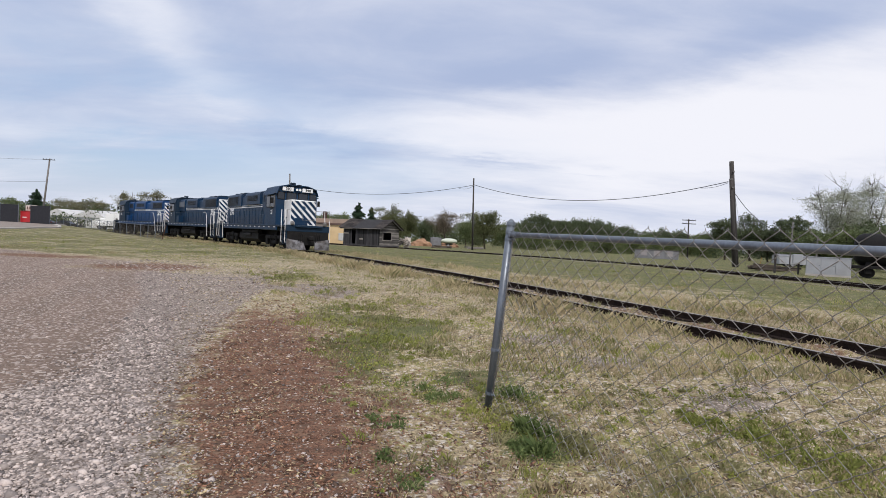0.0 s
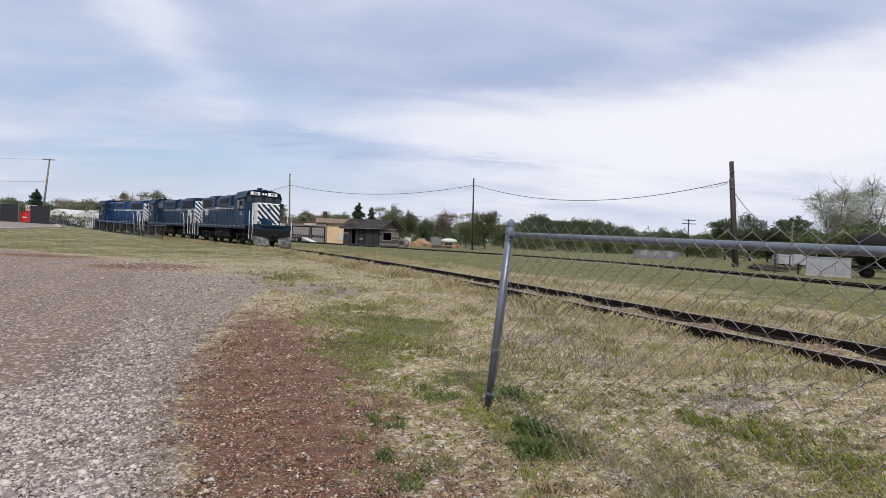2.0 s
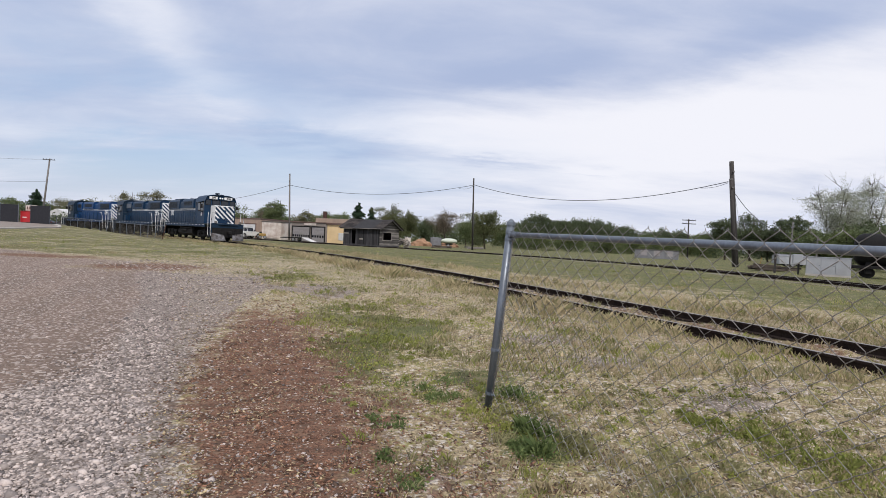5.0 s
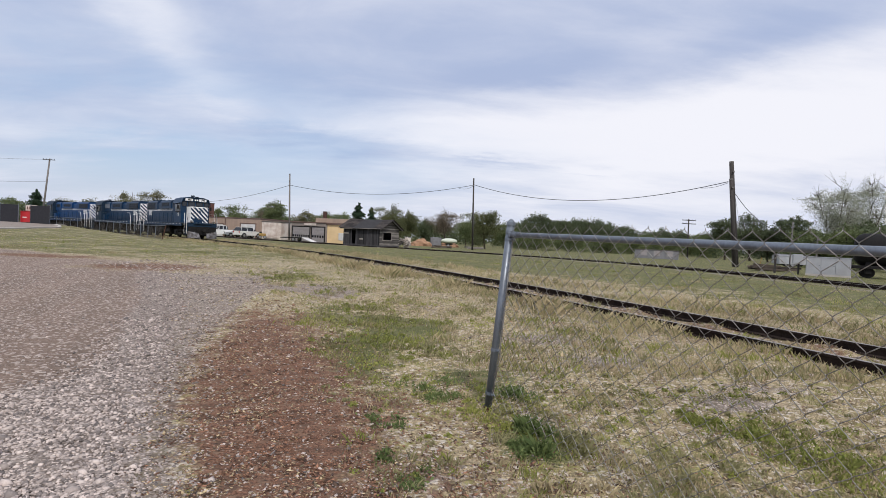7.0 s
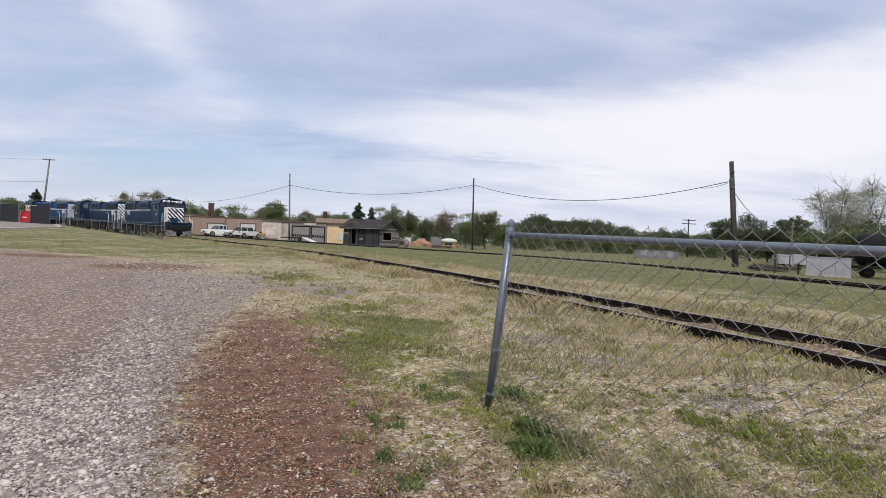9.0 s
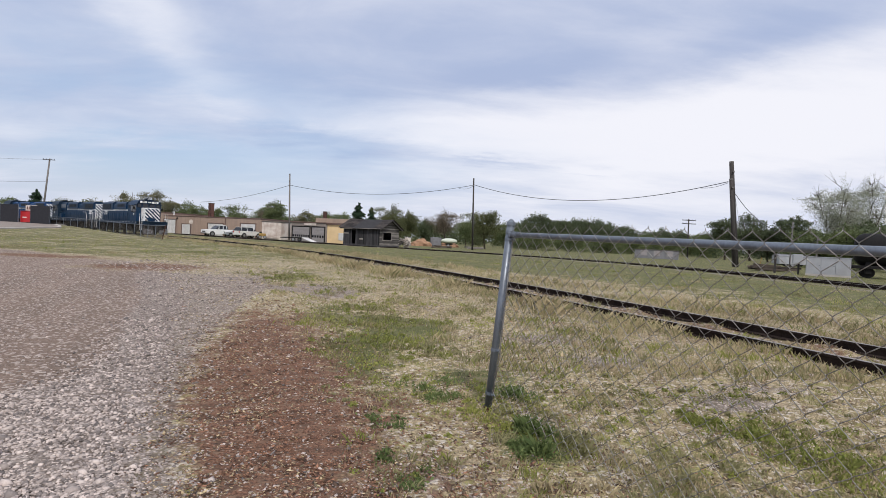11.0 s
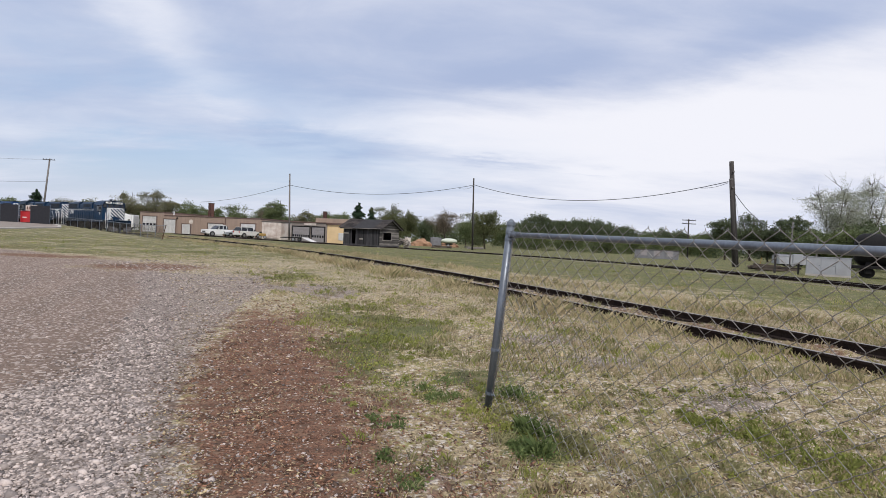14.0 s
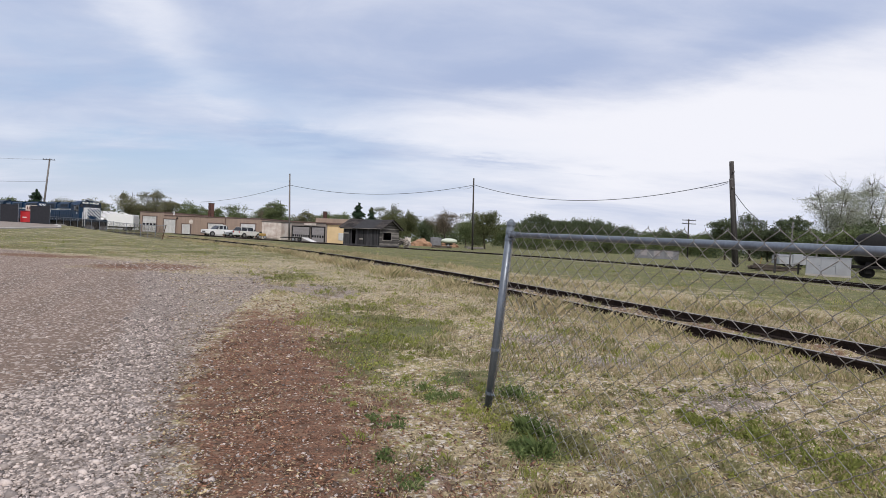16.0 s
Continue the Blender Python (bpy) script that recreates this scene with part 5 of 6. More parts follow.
def white_house():
    h = group_of("garage_building", wall_frame((-90.5, 121.0), (-80.5, 119.0)), "white metal garage with low gable roof", "building")
    part("wall", box(B(), (5.0, 5, 1.2), (10.0, 10, 2.6), 0.02), M["car_white"], h)
    part("roof", prism(B(), [(-0.4, 2.45), (10.4, 2.45), (5.0, 4.3)], -0.3, 10.3, "y"), M["door_white"], h, "pale metal gable roof")
    part("door", box(B(), (3.0, -0.03, 1.1), (2.6, 0.06, 2.2), 0.01), M["door_white"], h)
    g = copy_thing(h, wall_frame((-100.5, 124.0), (-92.5, 122.5)))


white_house()


# ---- screened enclosure and kerbed lot ----
def enclosure():
    e = group_of("screened_enclosure", pose(0, 0, 0), "black screened fence enclosure round a red container", "enclosure")
    pts = [(-80.0, 71.5), (-62.4, 70.0), (-59.35, 69.4), (-57.4, 69.1), (-53.85, 68.0), (-61.2, 76.5)]
    for i, ((x0, y0), (x1, y1)) in enumerate(zip(pts, pts[1:])):
        if i == 2:
            continue
        z0, z1 = float(height(x0, y0)), float(height(x1, y1))
        d = Vector((x1 - x0, y1 - y0, 0))
        t = Euler((0, 0, math.atan2(d.y, d.x))).to_matrix()
        part("screen_panel", box(B(), ((x0 + x1) / 2, (y0 + y1) / 2, (z0 + z1) / 2 + 1.25), (d.length, 0.04, 2.5), 0.01, t), M["screen"], e, "black privacy screen")
        n = max(1, int(d.length / 2.2))
        for k in range(n):
            part("fold", rod(B(), (x0 + d.x * k / n, y0 + d.y * k / n - 0.03, z0), (x0 + d.x * k / n, y0 + d.y * k / n - 0.03, z0 + 2.52), 0.025, 6), M["screen"], e)
    for x, y in pts[1:]:
        z = float(height(x, y))
        part("post", rod(B(), (x, y, z - 0.1), (x, y, z + 2.65), 0.045, 8), M["galv"], e)
    c = group_of("waste_container", pose(-58.4, 70.3, float(height(-58.4, 70.3)), 0, 0, -10), "red metal waste container with pale board above", "container")
    part("body", box(B(), (0, 0, 0.85), (1.9, 1.3, 1.5), 0.04), M["red"], c)
    part("lid", box(B(), (0, 0, 1.64), (1.96, 1.36, 0.08), 0.02), M["red"], c)
    part("label_bar", box(B(), (-0.2, -0.66, 0.8), (0.7, 0.02, 0.12)), M["white"], c, "white lettering bar")
    b = part("sign_board", box(B(), (0, 0.1, 2.15), (1.9, 0.06, 0.8), 0.01), M["stucco"], c, "pale board with dark lettering bars")
    for x in (-0.6, -0.2, 0.2, 0.6):
        part("lettering_bar", box(B(), (x, 0.06, 2.15), (0.2, 0.02, 0.4)), M["brown_trim"], b)
    part("support", box(box(B(), (-0.9, 0.15, 1.3), (0.08, 0.06, 2.6)), (0.9, 0.15, 1.3), (0.08, 0.06, 2.6)), M["black"], c)
    for x in (-0.8, 0.8):
        part("skid", box(B(), (x, 0, 0.06), (0.12, 1.2, 0.14), 0.01), M["black"], c)


enclosure()


def kerbed_lot():
    line = smooth_line([(-64, 20), (-54, 29), (-46, 38), (-43.4, 45), (-44.0, 52), (-45.2, 57.5), (-46.6, 60.4), (-49, 63.5), (-52, 66.8), (-56, 74), (-60, 80)], 0.6)
    d = np.gradient(line, axis=0)
    d = d / np.hypot(d[:, 0], d[:, 1])[:, None]
    b = B()
    rings = []
    for (x, y), (dx, dy) in zip(line, d):
        z = float(height(x, y))
        rings.append([b.verts.new((x - dy * u, y + dx * u, z + v)) for u, v in ((-0.12, -0.15), (-0.12, 0.12), (-0.09, 0.15), (0.2, 0.15), (0.2, -0.15))])
    for p, q in zip(rings, rings[1:]):
        for i in range(5):
            b.faces.new((p[i], p[(i + 1) % 5], q[(i + 1) % 5], q[i]))
    bmesh.ops.recalc_face_normals(b, faces=b.faces[:])
    tagged(part("kerb", b, M["concrete"]), "pale concrete kerb curving round the lot", "kerb", kind="structure")
    b = B()
    rows = []
    for (x, y), (dx, dy) in zip(line, d):
        row = []
        for k in range(9):
            u = 0.2 + k * 3.5
            px, py = (x - dy * 0.2 - (u - 0.2), y + dx * 0.2)
            row.append(b.verts.new((px, py, float(height(px, py)) + 0.06)))
        rows.append(row)
    for p, q in zip(rows, rows[1:]):
        for k in range(8):
            b.faces.new((p[k], p[k + 1], q[k + 1], q[k]))
    bmesh.ops.recalc_face_normals(b, faces=b.faces[:])
    tagged(part("pavement", b, M["asphalt"]), "worn pale paved lot inside the kerb", "pavement", kind="structure")


kerbed_lot()


# ---- yard clutter ----
def clutter():
    # round sign on a post
    s = group_of("road_sign", pose(-40.6, 80.0, 0.0, 0, 0, -15), "round pale sign on thin post", "sign")
    part("post", rod(B(), (0, 0, -0.2), (0, 0, 2.3), 0.035, 8), M["galv"], s)
    part("disc", rod(B(), (0, -0.04, 2.2), (0, -0.06, 2.2), 0.38, 20), M["stucco"], s, "plain pale disc")
    # flat trailer with ramp
    t = group_of("flatbed_trailer", pose(-21.3, 71.6, 0.02, 0, 0, -12), "low dark flatbed trailer with pale ramp", "trailer")
    part("bed", box(B(), (0, 0, 0.55), (3.0, 1.8, 0.14), 0.02), M["black"], t)
    part("ramp", box(B(), (2.2, 0, 0.32), (1.7, 1.7, 0.06), 0.01, Euler((0, radians(20), 0)).to_matrix()), M["door_white"], t, "pale lowered ramp")
    part("drawbar", box(B(), (-1.9, 0, 0.48), (0.9, 0.1, 0.1), 0.01), M["black"], t)
    for y in (-0.9, 0.9):
        wheel(t, 0.2, y, 0.3, 0.18)
    # small yellow machine
    y = group_of("compact_machine", pose(-30.4, 83.6, 0, 0, 0, 20), "small yellow machine by annex wall", "machine")
    part("body", box(B(), (0, 0, 0.62), (1.1, 0.7, 0.5), 0.08), M["yellow"], y)
    part("engine_cover", box(B(), (-0.3, 0, 1.0), (0.4, 0.5, 0.3), 0.06), M["black"], y)
    for x in (-0.4, 0.4):
        for s_ in (-1, 1):
            wheel(y, x, s_ * 0.38, 0.26, 0.18)
    # soil heap
    def heap(name, c, rx, ry, h, mat, label):
        b = B()
        bmesh.ops.create_icosphere(b, subdivisions=4, radius=1.0)
        for v in b.verts:
            k = 1 + 0.28 * noise.noise(v.co * 2.2 + Vector((c[0], c[1], 0)))
            v.co = Vector((v.co.x * rx * k, v.co.y * ry * k, max(v.co.z, -0.1) * h * k))
        tagged(part(name, b, mat), label, name.split("_")[-1]).location = c
    heap("soil_heap", (-3.9, 88.5, -0.05), 1.9, 1.4, 1.15, M["dirt"], "orange-brown soil heap on the grass")
    heap("soil_heap", (1.2, 91.5, -0.05), 1.6, 1.3, 0.9, M["dirt"], "low orange-brown soil heap beyond the line")
    # sheet-metal hut and tarped boat
    h = group_of("site_hut", pose(-1.4, 90.5, 0, 0, 0, 6), "small ribbed grey metal hut", "hut")
    part("wall", box(B(), (0, 0, 0.85), (1.9, 1.8, 1.5), 0.03), M["tin"], h)
    for k in range(9):
        part("rib", box(B(), (-0.85 + 0.21 * k, -0.91, 0.85), (0.05, 0.03, 1.45)), M["tin"], h)
    part("skid", box(B(), (0, 0, 0.06), (1.8, 1.6, 0.14), 0.01), M["black"], h)
    c = group_of("covered_boat", pose(1.0, 87.2, 0.0, 0, 0, 8), "pale tarp-covered boat on small trailer", "boat")
    b = B()
    bmesh.ops.create_icosphere(b, subdivisions=3, radius=1.0)
    for v in b.verts:
        v.co = Vector((v.co.x * 1.45, v.co.y * 0.8, 1.05 + v.co.z * (0.5 if v.co.z > 0 else 0.45)))
    part("tarp", b, M["canvas"], c, "", True)
    part("trailer_frame", box(box(B(), (0, 0, 0.45), (2.6, 0.9, 0.08), 0.01), (0, 0, 0.54), (1.2, 0.7, 0.16), 0.02), M["black"], c)
    for y_ in (-0.55, 0.55):
        wheel(c, -0.2, y_, 0.28, 0.16)
    # low stack of dark ties and loose timbers
    rng = random.Random(4)
    for cx, cy, n, lab in ((-0.3, 76.5, 9, "low stack of dark old railway ties"), (5.0, 79.5, 8, "scattered pale old timbers in grass"), (28.6, 44.0, 12, "heap of dark railway ties beside siding"), (30.0, 44.6, 6, "small heap of dark timbers")):
        g = group_of("tie_stack", pose(cx, cy, 0.0), lab, "timber stack", "stacked ties")
        for k in range(n):
            part("timber", box(B(), (rng.uniform(-0.5, 0.5), -0.5 + 0.26 * (k % 5), 0.1 + 0.17 * (k // 5)), (2.4, 0.22, 0.16), 0.012, Euler((0, rng.uniform(-.05, .05), rng.uniform(-0.15, 0.15))).to_matrix()), M["tie"] if cy != 79.5 else M["barn_grey"], g)


clutter()


def signal_cabinets():
    """Steel equipment cabinets beside the siding."""
    c = group_of("equipment_cabinet", pose(27.95, 38.3, -0.05, 0, 0, -38), "pale grey steel trackside cabinet with double doors", "cabinet")
    part("plinth", box(B(), (1.35, 0.6, 0.04), (2.75, 1.2, 0.2), 0.02), M["concrete"], c)
    part("body", box(B(), (1.35, 0.6, 0.76), (2.7, 1.15, 1.3), 0.02), M["cabinet"], c)
    part("roof", box(B(), (1.35, 0.6, 1.43), (2.8, 1.25, 0.06), 0.015), M["cabinet"], c)
    for k in range(3):
        d = part("door", box(B(), (0.47 + 0.89 * k, 0.01, 0.74), (0.86, 0.035, 1.2), 0.01), M["cabinet"], c)
        part("handle", rod(B(), (0.82 + 0.89 * k, -0.02, 0.8), (0.82 + 0.89 * k, -0.06, 0.8), 0.025, 8), M["black"], d)
    b = group_of("meter_box", pose(27.7, 38.9, -0.05, 0, 0, -30), "grey meter box on dark wooden posts", "cabinet")
    part("box", box(B(), (0, 0, 1.22), (0.62, 0.3, 0.72), 0.02), M["cabinet"], b)
    part("lid", box(B(), (0, -0.155, 1.22), (0.54, 0.02, 0.62), 0.005), M["cabinet"], b)
    part("post", box(box(B(), (0.12, 0.2, 0.6), (0.14, 0.12, 1.9), 0.01), (-1.4, 0.5, 0.55), (0.16, 0.14, 1.7), 0.01), M["wood_pole"], b)
    w = group_of("site_trailer", pose(42.4, 61.0, 0.0, 0, 0, -10), "low white trailer beyond the siding", "trailer")
    part("body", box(B(), (0, 0, 0.82), (3.0, 2.0, 1.0), 0.04), M["cabinet"], w)
    part("roof", prism(B(), [(-1.05, 1.30), (1.05, 1.30), (0, 1.5)], -1.55, 1.55), M["tin"], w)
    part("chassis", box(B(), (0, 0, 0.28), (2.6, 1.2, 0.14), 0.01), M["black"], w)
    for y in (-0.8, 0.8):
        wheel(w, 0, y, 0.3, 0.2)
    g = group_of("low_building", wall_frame((29.4, 76.0), (35.2, 74.0)), "low grey block building behind the fence", "building")
    part("wall", box(B(), (3.0, 2, 0.4), (6.0, 4, 1.6), 0.02), M["tin"], g)
    part("roof", box(B(), (3.0, 2, 1.24), (6.2, 4.2, 0.1), 0.02), M["roof_flat"], g)
    for x in (1.2, 3.0, 4.8):
        part("window", box(B(), (x, -0.02, 0.75), (0.9, 0.06, 0.8), 0.01), M["door_grey"], g)
    p = group_of("marker_post", pose(30.2, 47.5, 0, 0, 12, 0), "thin leaning yellow marker stake", "post")
    part("stake", box(B(), (0, 0, 0.55), (0.06, 0.03, 1.1), 0.005), M["yellow"], p)
    d = group_of("tank_wagon", pose(32.9, 37.6, -0.02, 0, 0, -35), "black round tank wagon standing behind the cabinets", "wagon")
    b = B()
    shell = [(-1.45, 0.35), (-1.4, 0.8), (-1.2, 1.1), (-0.9, 1.25), (9.9, 1.25), (10.2, 1.1), (10.4, 0.8), (10.45, 0.35)]
    rings = [[b.verts.new((x, 0.5 + r * math.cos(k * math.pi / 12), 2.15 + r * math.sin(k * math.pi / 12))) for k in range(24)] for x, r in shell]
    for u, v in zip(rings, rings[1:]):
        for k in range(24):
            b.faces.new((u[k], u[(k + 1) % 24], v[(k + 1) % 24], v[k]))
    for ring in (rings[0], rings[-1]):
        b.faces.new(ring)
    bmesh.ops.recalc_face_normals(b, faces=b.faces[:])
    tank = part("tank", b, M["black"], d, "black steel tank", True)
    part("dome", rod(B(), (4.5, 0.5, 3.3), (4.5, 0.5, 3.75), 0.5, 16), M["black"], tank)
    part("frame", box(B(), (4.5, 0.5, 0.8), (12.2, 2.2, 0.22), 0.02), M["black"], d)
    for x in (-0.6, 2.4, 6.6, 9.6):
        part("saddle", box(B(), (x, 0.5, 1.05), (0.3, 1.6, 0.5), 0.02), M["black"], d)
    for x in (-0.6, 1.2, 7.8, 9.6):
        for y in (-0.22, 1.22):
            part("wheel", rod(B(), (x, y - 0.06, 0.40), (x, y + 0.06, 0.40), 0.42, 18), M["black"], d)
        part("axle_box", box(B(), (x, 0.5, 0.5), (0.4, 1.9, 0.45), 0.04), M["black"], d)


signal_cabinets()


# ---- trees ----
LEAF = {
    "g": leaf_material("spring_leaves", (0.085, 0.115, 0.048), (0.19, 0.22, 0.10)),
    "s": leaf_material("budding_leaves", (0.12, 0.125, 0.065), (0.23, 0.215, 0.125)),
    "d": leaf_material("dark_leaves", (0.06, 0.082, 0.044), (0.145, 0.17, 0.092)),
    "w": leaf_material("willow_leaves", (0.08, 0.095, 0.04), (0.15, 0.155, 0.075)),
    "b": leaf_material("sparse_buds", (0.15, 0.12, 0.09), (0.22, 0.18, 0.13)),
    "t": leaf_material("pale_young_leaves", (0.26, 0.28, 0.20), (0.42, 0.43, 0.34)),
    "c": leaf_material("conifer_needles", (0.02, 0.04, 0.024), (0.05, 0.08, 0.045), 0.15),
}
TREE_LABEL = {
    "g": "fresh green spring tree with uneven crown", "s": "brownish budding tree with airy crown", "d": "dense dark green tree at the wood's edge",
    "w": "soft grey-green tree with feathery crown", "b": "half-bare tree with reddish-brown buds", "t": "tall thin-leaved tree with fine open branches", "c": "dark narrow pointed conifer tree",
}


def quads(rng, centres, size, flat=0.0):
    """Small leaves, turned at random, at the centres."""
    n = len(centres)
    a = rng.normal(size=(n, 3))
    a /= np.linalg.norm(a, axis=1)[:, None]
    b = rng.normal(size=(n, 3))
    b[:, 2] *= 1 - flat
    b -= a * (a * b).sum(1)[:, None]
    b /= np.linalg.norm(b, axis=1)[:, None]
    s = size * rng.uniform(0.6, 1.4, (n, 1))
    c = centres
    v = np.stack([c - a * s, c - b * s * 0.55, c + a * s, c + b * s * 0.55], 1).reshape(-1, 3)
    return v, np.arange(4 * n).reshape(-1, 4)


def tree(x, y, top, radius, kind, seed):
    rng = np.random.default_rng(seed)
    z = float(height(x, y)) - 0.1
    h = top - z
    t = group_of("tree", pose(x, y, z), TREE_LABEL[kind], "tree", "trees round the yard")
    b = B()
    tips = []
    r0 = 0.018 * h + 0.05
    if kind == "c":
        rod(b, (0, 0, -0.2), (0, 0, h * 0.97), r0, 8, 0.02)
        for k in range(int(h * 5)):
            f = rng.uniform(0.1, 1)
            a = rng.uniform(0, 6.28)
            reach = radius * (1 - f) ** 0.8 * rng.uniform(0.6, 1.1) + 0.12
            e = np.array([math.cos(a) * reach, math.sin(a) * reach, h * f - reach * 0.25])
            rod(b, (0, 0, h * f), e, 0.03, 4, 0.01)
            for q in np.linspace(0.25, 1, 5):
                tips.append((e * q + np.array([0, 0, h * f]) * (1 - q), 0.16 + 0.16 * reach))
        per, size, spread = 46, 0.16, 0.9
    else:
        bend = rng.normal(0, 0.03 * h, 2)
        fork = h * (0.30 if kind != "t" else 0.22)
        rod(b, (0, 0, -0.2), (bend[0], bend[1], fork), r0, 9, r0 * 0.75)
        limbs = 7 if kind != "t" else 9
        for k in range(limbs):
            a = k * 2.4 + rng.uniform(-.4, .4)
            out = radius * rng.uniform(0.45, 0.95) * (0.35 if k == 0 else 1)
            e = np.array([bend[0] + math.cos(a) * out, bend[1] + math.sin(a) * out, h * rng.uniform(0.55, 0.93)])
            if k == 0:
                e[2] = h * 0.97
            s = np.array([bend[0], bend[1], fork * rng.uniform(0.75, 1.0)])
            m = s * 0.5 + e * 0.5 + np.array([0, 0, -0.05 * h])
            tube(b, [s, s * 0.6 + m * 0.4, m, m * 0.5 + e * 0.5 + rng.normal(0, 0.1, 3), e], r0 * (0.28 if kind != "t" else 0.13), 5)
            for q in range(7 if kind != "t" else 11):
                f = rng.uniform(0.25, 1)
                p = (s * (1 - f) ** 2 + 2 * m * f * (1 - f) + e * f * f)
                d = rng.normal(0, 1, 3)
                d[2] = abs(d[2]) * (0.8 if kind != "w" else 0.9)
                d = d / np.linalg.norm(d) * radius * rng.uniform(0.2, 0.55)
                tip = p + d
                tip[2] = min(max(tip[2], fork * 0.55), h)
                rod(b, p, tip, r0 * 0.12, 4, 0.012, caps=False)
                if kind in "tb":
                    for _ in range(4):
                        dd = tip + rng.normal(0, 0.16 * radius, 3) + np.array([0, 0, 0.12 * radius])
                        rod(b, tip * 0.4 + p * 0.6, dd, 0.022, 3, 0.008, caps=False)
                        tips.append((dd, radius * 0.16))
                tips.append((tip, radius * rng.uniform(0.16, 0.30)))
        per = {"g": 96, "d": 116, "s": 150, "w": 150, "b": 50, "t": 46}[kind]
        size = {"g": 0.15, "d": 0.165, "s": 0.14, "w": 0.115, "b": 0.085, "t": 0.07}[kind]
        spread = {"s": 0.8, "b": 0.8, "t": 0.9}.get(kind, 0.85)
        if kind in "dgw":
            for _ in range(26):
                a, f = rng.uniform(0, 6.28), rng.uniform(0.12, 0.85)
                rr = radius * math.sqrt(rng.uniform(0.1, 1)) * math.sin(math.pi * min(1, 0.25 + f * 0.75)) ** 0.6
                tips.append((np.array([math.cos(a) * rr, math.sin(a) * rr, h * f]), radius * 0.25))
    part("trunk", b, M["bark"], t)
    pts = np.concatenate([c + np.clip(rng.normal(0, 1, (per, 3)), -1.5, 1.5) * s * spread * np.array([1, 1, 0.75]) for c, s in tips])
    over = np.maximum(pts[:, 2] - h * 0.84, 0)
    pts[:, 2] = np.maximum(pts[:, 2] - over * rng.uniform(0.1, 1.2, len(pts)), 0.1)
    pts[:, :2] *= (1 - 0.4 * np.clip(over / (0.16 * h), 0, 1))[:, None]
    v, f = quads(rng, pts, size * (0.8 + 0.05 * radius))
    bulk("crown", v, f, LEAF[kind], t)


WEST = [(-130.9, 150, 7.6, 4.6, "g"), (-122, 152, 6.8, 4.4, "g"), (-106.6, 130, 9.4, 3.6, "c"), (-113.5, 150, 8.1, 5.1, "s"), (-104.7, 150, 8.2, 4.8, "s"), (-98.0, 160, 7.6, 4.3, "g"), (-85.7, 135, 10.3, 4.0, "s"), (-80.3, 138, 11.0, 3.8, "s"), (-74.0, 132, 8.5, 2.8, "s"), (-70.2, 135, 8.4, 4.0, "g"), (-64.1, 130, 7.0, 2.8, "g"), (-58.5, 140, 8.5, 3.4, "g"), (-65.6, 142, 7.1, 2.8, "g"), (-55.1, 150, 8.0, 3.7, "g"), (-49.5, 140, 9.0, 2.7, "b")]
NORTH = [(-37.2, 110, 8.4, 2.8, "g"), (-30.2, 96, 4.2, 1.5, "g"), (-44.8, 160, 8.5, 4.2, "s"), (-38.4, 160, 8.1, 4.5, "g"), (-32.7, 160, 8.7, 4.2, "g"), (-20.7, 120, 9.4, 3.3, "c"), (-17.6, 120, 8.3, 2.6, "c"), (-10.5, 100, 7.8, 3.3, "w"), (-7.6, 105, 6.9, 2.4, "w"), (-5.1, 130, 6.6, 3.2, "d"), (0.8, 120, 8.3, 3.8, "b"), (5.8, 130, 6.6, 3.4, "g"), (7.4, 88, 7.0, 2.9, "w"), (13.2, 110, 5.5, 2.9, "g"), (-1.0, 150, 5.4, 4.8, "d"), (9.2, 150, 6.3, 4.6, "d"), (-13.7, 140, 6.2, 5.0, "d")]
EAST = [(19.6, 125, 7.2, 4.0, "d"), (23.8, 125, 8.6, 4.2, "d"), (28.8, 125, 8.3, 4.2, "d"), (33.3, 125, 8.2, 4.1, "d"), (37.6, 125, 8.2, 4.0, "d"), (41.9, 125, 7.7, 3.8, "d"), (45.6, 125, 6.8, 3.2, "d"), (56.2, 140, 5.8, 3.7, "g"), (60.6, 140, 7.0, 4.1, "d"), (66.0, 140, 6.9, 3.9, "d"), (66.4, 130, 6.1, 3.3, "g"), (70.2, 130, 6.5, 2.8, "d"), (28.0, 110, 3.6, 4.2, "g"), (20.2, 108, 3.3, 4.0, "g"), (36.2, 110, 3.5, 4.0, "g"), (44.8, 118, 3.6, 4.0, "g"), (53.7, 120, 3.9, 4.6, "g"), (59.3, 115, 3.8, 4.5, "g")]
YARD = [(53.8, 95, 8.0, 2.6, "d"), (58.6, 95, 9.1, 2.8, "d"), (62.0, 95, 6.8, 2.6, "d"), (62.3, 90, 8.8, 2.9, "d"), (62.2, 85, 6.4, 2.8, "g"), (54.5, 70, 11.3, 3.0, "t"), (60.8, 72, 12.8, 3.5, "t"), (50.7, 62, 5.3, 3.2, "g"), (48.9, 65, 4.5, 2.9, "g"), (52.5, 58, 6.0, 2.8, "d"), (57.5, 68, 6.5, 3.2, "d")]
for _n, (_x, _y, _t, _r, _k) in enumerate(WEST + NORTH + EAST + YARD):
    tree(_x, _y, _t, _r, _k, 100 + _n)


